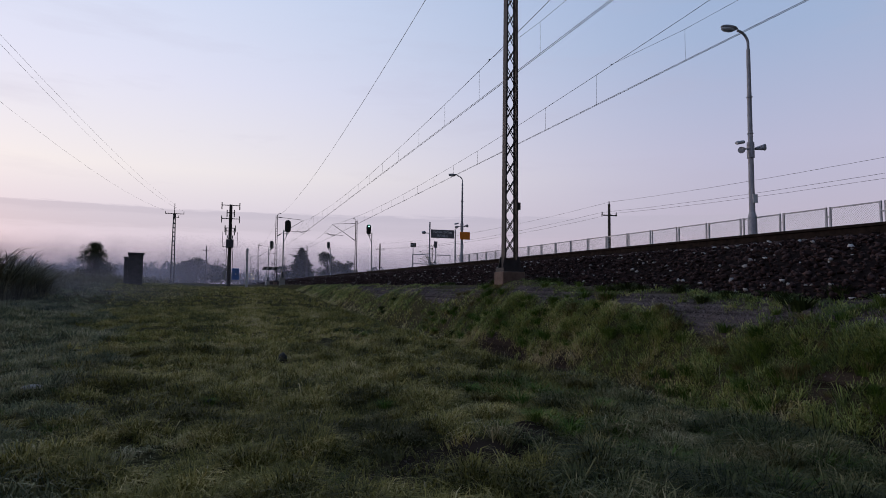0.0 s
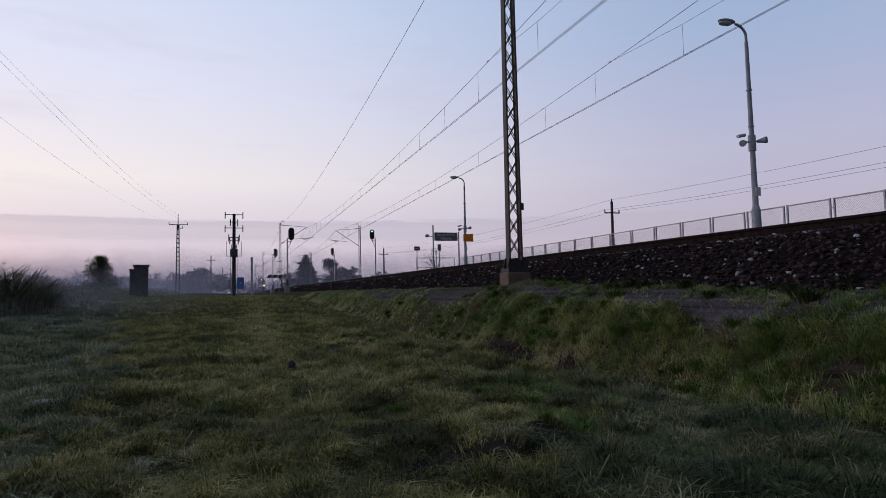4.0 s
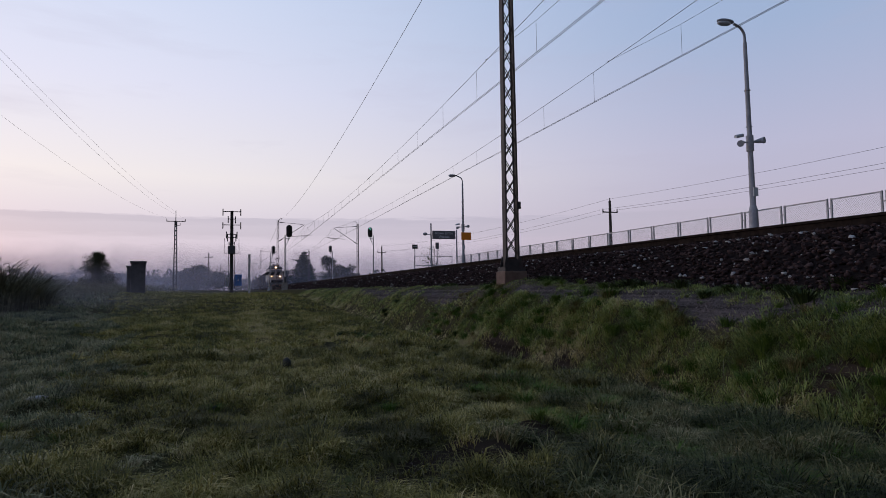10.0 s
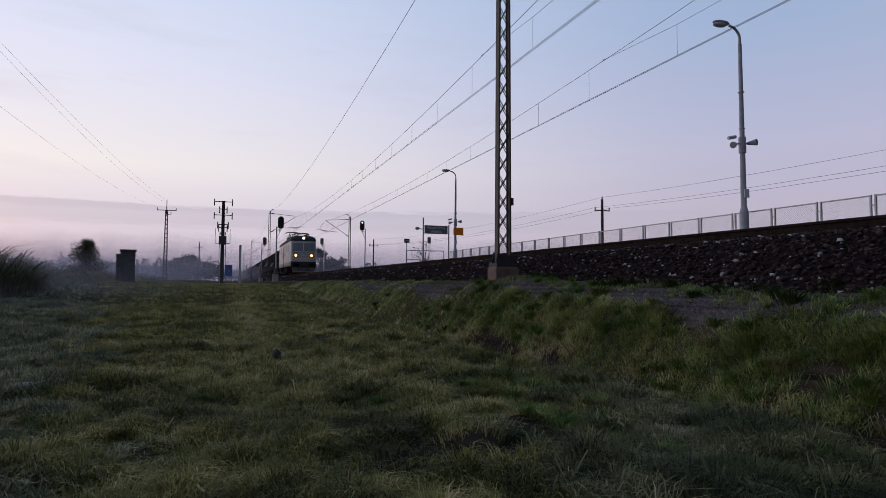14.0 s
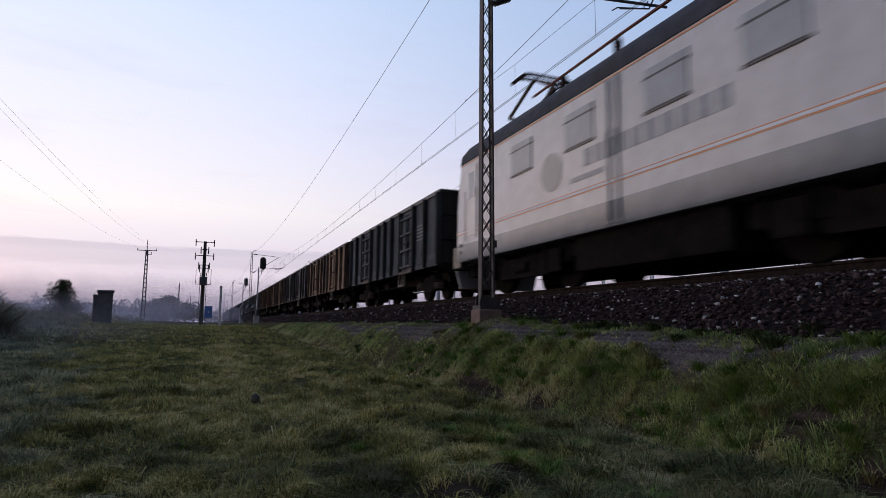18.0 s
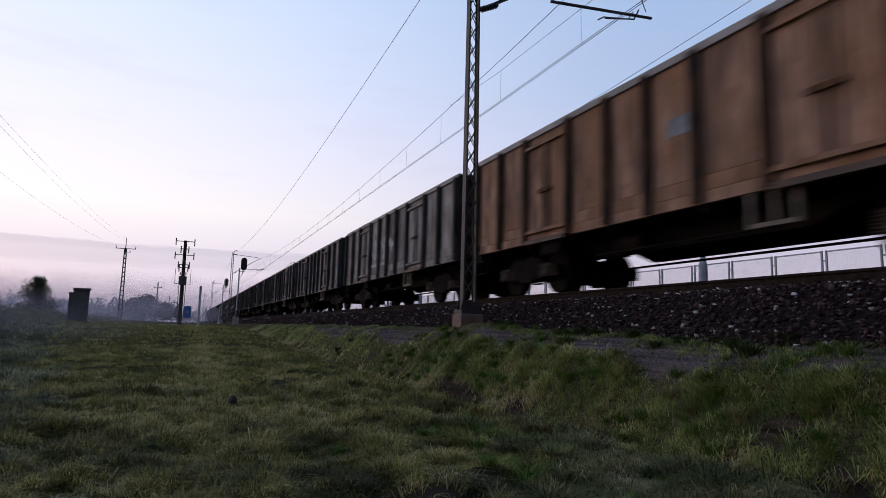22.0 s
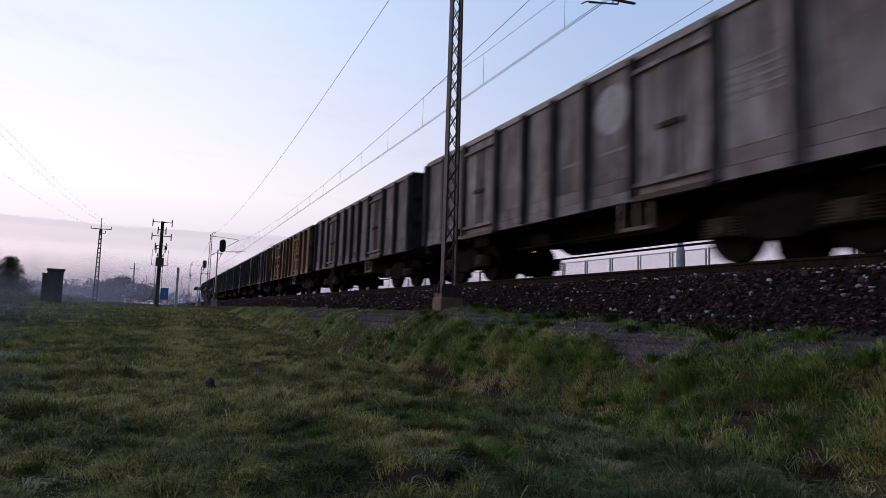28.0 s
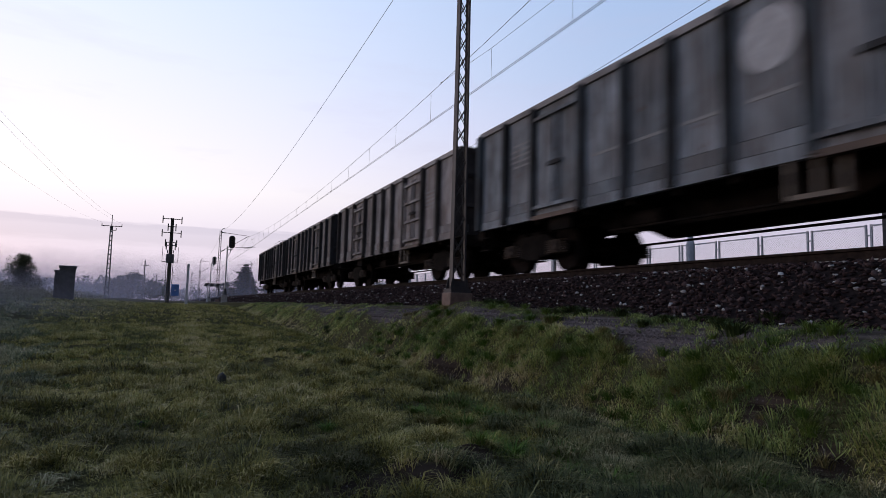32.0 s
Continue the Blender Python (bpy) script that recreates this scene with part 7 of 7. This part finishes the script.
# ---- stones ----
def stone_material(name, pale_from, source):
    m = bpy.data.materials.new(name)
    tree, add, link = nodes_of(m)
    if source == "object":
        rnd = add("ShaderNodeObjectInfo").outputs["Random"]
    else:
        rnd = add("ShaderNodeNewGeometry").outputs["Random Per Island"]
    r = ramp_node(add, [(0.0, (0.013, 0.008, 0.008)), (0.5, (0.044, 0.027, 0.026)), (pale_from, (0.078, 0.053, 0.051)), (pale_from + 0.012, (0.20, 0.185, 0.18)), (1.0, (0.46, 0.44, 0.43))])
    link(rnd, r.inputs[0])
    tc = add("ShaderNodeTexCoord")
    n = add("ShaderNodeTexNoise", Scale=30.0, Detail=4.0)
    link(tc.outputs["Object"], n.inputs["Vector"])
    mx = add("ShaderNodeMix")
    mx.data_type, mx.blend_type = "RGBA", "MULTIPLY"
    mx.inputs[0].default_value = 0.7
    g = ramp_node(add, [(0.3, (0.55, 0.52, 0.5)), (0.7, (1.2, 1.2, 1.2))])
    link(n.outputs[0], g.inputs[0])
    link(r.outputs[0], mx.inputs[6])
    link(g.outputs[0], mx.inputs[7])
    d = add("ShaderNodeBsdfPrincipled", Roughness=1.0)
    d.inputs["Specular IOR Level"].default_value = 0.03
    link(mx.outputs[2], d.inputs["Base Color"])
    out = add("ShaderNodeOutputMaterial")
    link(d.outputs[0], out.inputs[0])
    return m


M_STONES = stone_material("crushed_stone", 0.945, "island")
M_STONE_OB = stone_material("crushed_stone_near", 0.93, "object")


def slope_point(u):
    """A place on the ballast shoulder: u 0 at the toe, 1 at the sleeper ends; x, z."""
    prof = [(4.86, 0.80), (5.0, 0.93), (6.15, RAIL - 0.31), (6.45, RAIL - 0.25), (7.0, RAIL - 0.25)]
    d = np.cumsum([0] + [math.dist(a, b) for a, b in zip(prof, prof[1:])])
    d = d / d[-1]
    return np.interp(u, d, [p[0] for p in prof]), np.interp(u, d, [p[1] for p in prof])


ICO = bmesh.new()
bmesh.ops.create_icosphere(ICO, subdivisions=1, radius=1.0)
ICO_V = np.array([v.co[:] for v in ICO.verts])
ICO_F = np.array([[v.index for v in f.verts] for f in ICO.faces])
ICO.free()


def stones(name, y0, y1, n, size, seed, label, u0=0.0):
    rng = np.random.default_rng(seed)
    x, z = slope_point(u0 + (1 - u0) * rng.random(n))
    y = rng.uniform(y0, y1, n)
    x = x + rng.normal(size=n) * 0.03
    s = size * rng.uniform(0.6, 1.35, n)
    shape = rng.uniform(0.55, 1.15, (n, 1, 3)) * np.array((1.0, 1.0, 0.7)) * s[:, None, None]
    v = ICO_V[None] * rng.uniform(0.45, 1.4, (n, len(ICO_V), 1)) * shape
    a = rng.uniform(0, 6.28, n)
    ca, sa = np.cos(a)[:, None], np.sin(a)[:, None]
    v = np.stack([v[..., 0] * ca - v[..., 1] * sa, v[..., 0] * sa + v[..., 1] * ca, v[..., 2]], -1)
    v += np.stack([x, y, z + rng.uniform(-0.2, 0.45, n) * s], 1)[:, None]
    f = ICO_F[None] + (np.arange(n) * len(ICO_V))[:, None, None]
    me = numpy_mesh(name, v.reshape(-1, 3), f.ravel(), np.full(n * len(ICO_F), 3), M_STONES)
    ob = new(name, me)
    ob.parent = bed
    return tagged(ob, label, kind="stuff")


stones("ballast_stones", 1.0, 4.2, 3000, 0.029, 61, "loose dark crushed stone with a few pale pieces")
stones("ballast_stones", 6.2, 16.0, 9000, 0.029, 62, "loose dark crushed stone with a few pale pieces")
stones("ballast_stones", 16.0, 50.0, 10500, 0.040, 63, "loose dark crushed stone with a few pale pieces")
stones("ballast_stones", 50.0, 90.0, 2000, 0.08, 64, "loose dark crushed stone with a few pale pieces")


def near_stones():
    rng = np.random.default_rng(65)
    meshes = []
    for k in range(8):
        v = ICO_V * rng.uniform(0.5, 1.35, (len(ICO_V), 1)) * rng.uniform(0.6, 1.15, (1, 3))
        meshes.append(numpy_mesh("ballast_stone", v, ICO_F.ravel(), np.full(len(ICO_F), 3), M_STONE_OB))
    for k in range(300):
        x, z = slope_point(rng.random())
        s = 0.031 * rng.uniform(0.6, 1.5)
        share("ballast_stone", meshes[k % 8], bed, Matrix.Translation((float(x), rng.uniform(4.2, 6.2), float(z) + s * 0.2)) @ pose(0, 0, 0, *rng.uniform(0, 360, 3)) @ Matrix.Diagonal((s, s, s, 1)))


def pebbles():
    """Gravel and crumbs on the bare soil of the bank."""
    rng = np.random.default_rng(67)
    xs, ys = [], []
    for cx, cy, rx, ry in BARE:
        k = int((700 if cx > 2 else 150) * rx * ry / 0.4)
        xs.append(cx + rng.normal(size=k) * rx * 0.6)
        ys.append(cy + rng.normal(size=k) * ry * 0.6)
    for cx, cy, rx, ry in SANDY:
        k = int(3200 * rx * ry / 0.18)
        xs.append(cx + rng.normal(size=k) * rx * 0.7)
        ys.append(cy + rng.normal(size=k) * ry * 0.7)
    x, y = np.concatenate(xs), np.concatenate(ys)
    n = len(x)
    s = 0.0034 * rng.uniform(0.5, 2.2, n) ** 1.3
    v = ICO_V[None] * rng.uniform(0.6, 1.3, (n, len(ICO_V), 1)) * (rng.uniform(0.6, 1.2, (n, 1, 3)) * s[:, None, None])
    v += np.stack([x, y, ground_z(x, y) + 0.3 * s], 1)[:, None]
    f = ICO_F[None] + (np.arange(n) * len(ICO_V))[:, None, None]
    me = numpy_mesh("pebbles", v.reshape(-1, 3), f.ravel(), np.full(n * len(ICO_F), 3), M_PEBBLE)
    tagged(new("pebbles", me), "grey gravel and soil crumbs on bare ground", "gravel", kind="stuff")


M_PEBBLE = leaves_material("grey_gravel", (0.04, 0.031, 0.029), (0.20, 0.165, 0.16))
pebbles()
stones("ballast_stones", 4.2, 6.2, 1700, 0.028, 66, "loose dark crushed stone with a few pale pieces")
near_stones()


def ground_bits():
    rng = np.random.default_rng(70)
    me_mat = {"dark_stone": surface("dark_stone", (0.012, 0.011, 0.011), (0.03, 0.027, 0.025), 0.9, 9), "pale_stone": surface("pale_flat_stone", (0.26, 0.25, 0.25), (0.38, 0.37, 0.37), 0.9, 12, stain=(0.15, 0.14, 0.13), stain_scale=8)}
    for kind, x, y, sx, sy, sz, label in (("dark_stone", 0.63, 8.25, 0.065, 0.06, 0.085, "small dark stone lying in short grass"), ("pale_stone", -1.63, 6.24, 0.105, 0.085, 0.026, "flat pale stone lying in the grass"),
                                          ("pale_stone", -1.85, 7.2, 0.045, 0.035, 0.010, "small pale stone lying in the grass"), ("dark_stone", -2.05, 8.55, 0.06, 0.05, 0.045, "small dark clod in the grass"), ("dark_stone", -0.16, 5.35, 0.025, 0.025, 0.03, "small dark stone in the grass")):
        v = ICO_V * rng.uniform(0.8, 1.15, (len(ICO_V), 1)) * np.array((sx, sy, sz))
        me = numpy_mesh(kind, v, ICO_F.ravel(), np.full(len(ICO_F), 3), me_mat[kind])
        ob = new(kind, me)
        ob.matrix_basis = pose(x, y, float(ground_z(x, y)) + sz * 0.55 + 0.01)
        tagged(ob, label, "stone")


ground_bits()


# ---- sheets in place of mist and haze ----
def haze_material(name, density, low):
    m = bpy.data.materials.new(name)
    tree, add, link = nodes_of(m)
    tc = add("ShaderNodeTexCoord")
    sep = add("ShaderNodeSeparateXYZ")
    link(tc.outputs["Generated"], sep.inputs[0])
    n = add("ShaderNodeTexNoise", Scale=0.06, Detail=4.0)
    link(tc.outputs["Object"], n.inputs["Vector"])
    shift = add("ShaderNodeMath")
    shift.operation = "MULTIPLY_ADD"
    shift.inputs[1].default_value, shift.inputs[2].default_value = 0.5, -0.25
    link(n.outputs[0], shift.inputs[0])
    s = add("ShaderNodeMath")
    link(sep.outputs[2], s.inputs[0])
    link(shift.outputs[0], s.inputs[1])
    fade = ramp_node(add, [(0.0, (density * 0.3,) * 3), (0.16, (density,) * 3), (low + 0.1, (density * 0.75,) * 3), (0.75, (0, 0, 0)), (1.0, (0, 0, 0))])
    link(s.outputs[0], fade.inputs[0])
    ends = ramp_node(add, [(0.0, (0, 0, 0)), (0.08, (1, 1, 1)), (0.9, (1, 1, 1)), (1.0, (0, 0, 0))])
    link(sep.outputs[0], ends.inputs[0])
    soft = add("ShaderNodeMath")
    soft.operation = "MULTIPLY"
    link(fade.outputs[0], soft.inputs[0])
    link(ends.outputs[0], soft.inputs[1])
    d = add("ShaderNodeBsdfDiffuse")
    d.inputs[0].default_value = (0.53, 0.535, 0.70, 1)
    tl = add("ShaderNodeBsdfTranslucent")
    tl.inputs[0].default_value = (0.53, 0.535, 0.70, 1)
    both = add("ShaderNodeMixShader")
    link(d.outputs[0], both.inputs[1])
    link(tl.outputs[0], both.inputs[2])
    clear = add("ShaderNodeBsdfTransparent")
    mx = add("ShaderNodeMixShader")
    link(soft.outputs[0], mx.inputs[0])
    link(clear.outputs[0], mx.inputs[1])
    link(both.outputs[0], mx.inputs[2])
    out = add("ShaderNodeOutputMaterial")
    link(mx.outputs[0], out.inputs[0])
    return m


def haze_sheet(y, x0, x1, h, density):
    """A curved see-through sheet that imitates mist and distance haze, fading upwards."""
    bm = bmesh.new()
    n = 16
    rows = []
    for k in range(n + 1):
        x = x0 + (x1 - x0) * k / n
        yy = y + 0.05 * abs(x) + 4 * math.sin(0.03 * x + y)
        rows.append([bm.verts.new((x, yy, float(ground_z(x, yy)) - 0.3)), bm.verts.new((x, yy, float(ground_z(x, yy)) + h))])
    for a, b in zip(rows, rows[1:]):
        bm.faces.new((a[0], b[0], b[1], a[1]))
    ob = new("ground_mist", finish(bm, "ground_mist", haze_material("painted_haze", density, 0.3), True))
    tagged(ob, "see-through sheet imitating mist and distance haze over the fields", "mist", kind="stuff")


haze_sheet(15, -40, -1.5, 0.9, 0.07)
haze_sheet(20.5, -60, -1.0, 1.6, 0.15)
haze_sheet(31, -90, 0.0, 2.2, 0.16)
haze_sheet(47, -120, 4.0, 3.2, 0.18)
haze_sheet(75, -160, 6.0, 5.0, 0.20)
haze_sheet(108, -260, 10.0, 9, 0.24)
haze_sheet(142, -340, 400, 14, 0.30)
haze_sheet(215, -420, 500, 20, 0.24)
haze_sheet(278, -500, 620, 26, 0.26)


# ---- motion: the whole train rolls along the near track ----
FRONT = [(0, 318.0), (3, 264.5), (6, 211.3), (9, 158.3), (13, 88.9), (15.5, 45.1), (17.5, 9.4), (18.5, -8.5), (19, -17.4), (20, -35.55), (21, -54.5), (22, -72.5), (23, -91.0), (24, -109.6), (28, -182.7), (30, -219.3), (32, -255.75)]


def motions():
    for ob, offset in TRAIN:
        walk(ob, [(t, pose(T1, y + offset, RAIL)) for t, y in FRONT])


motions()
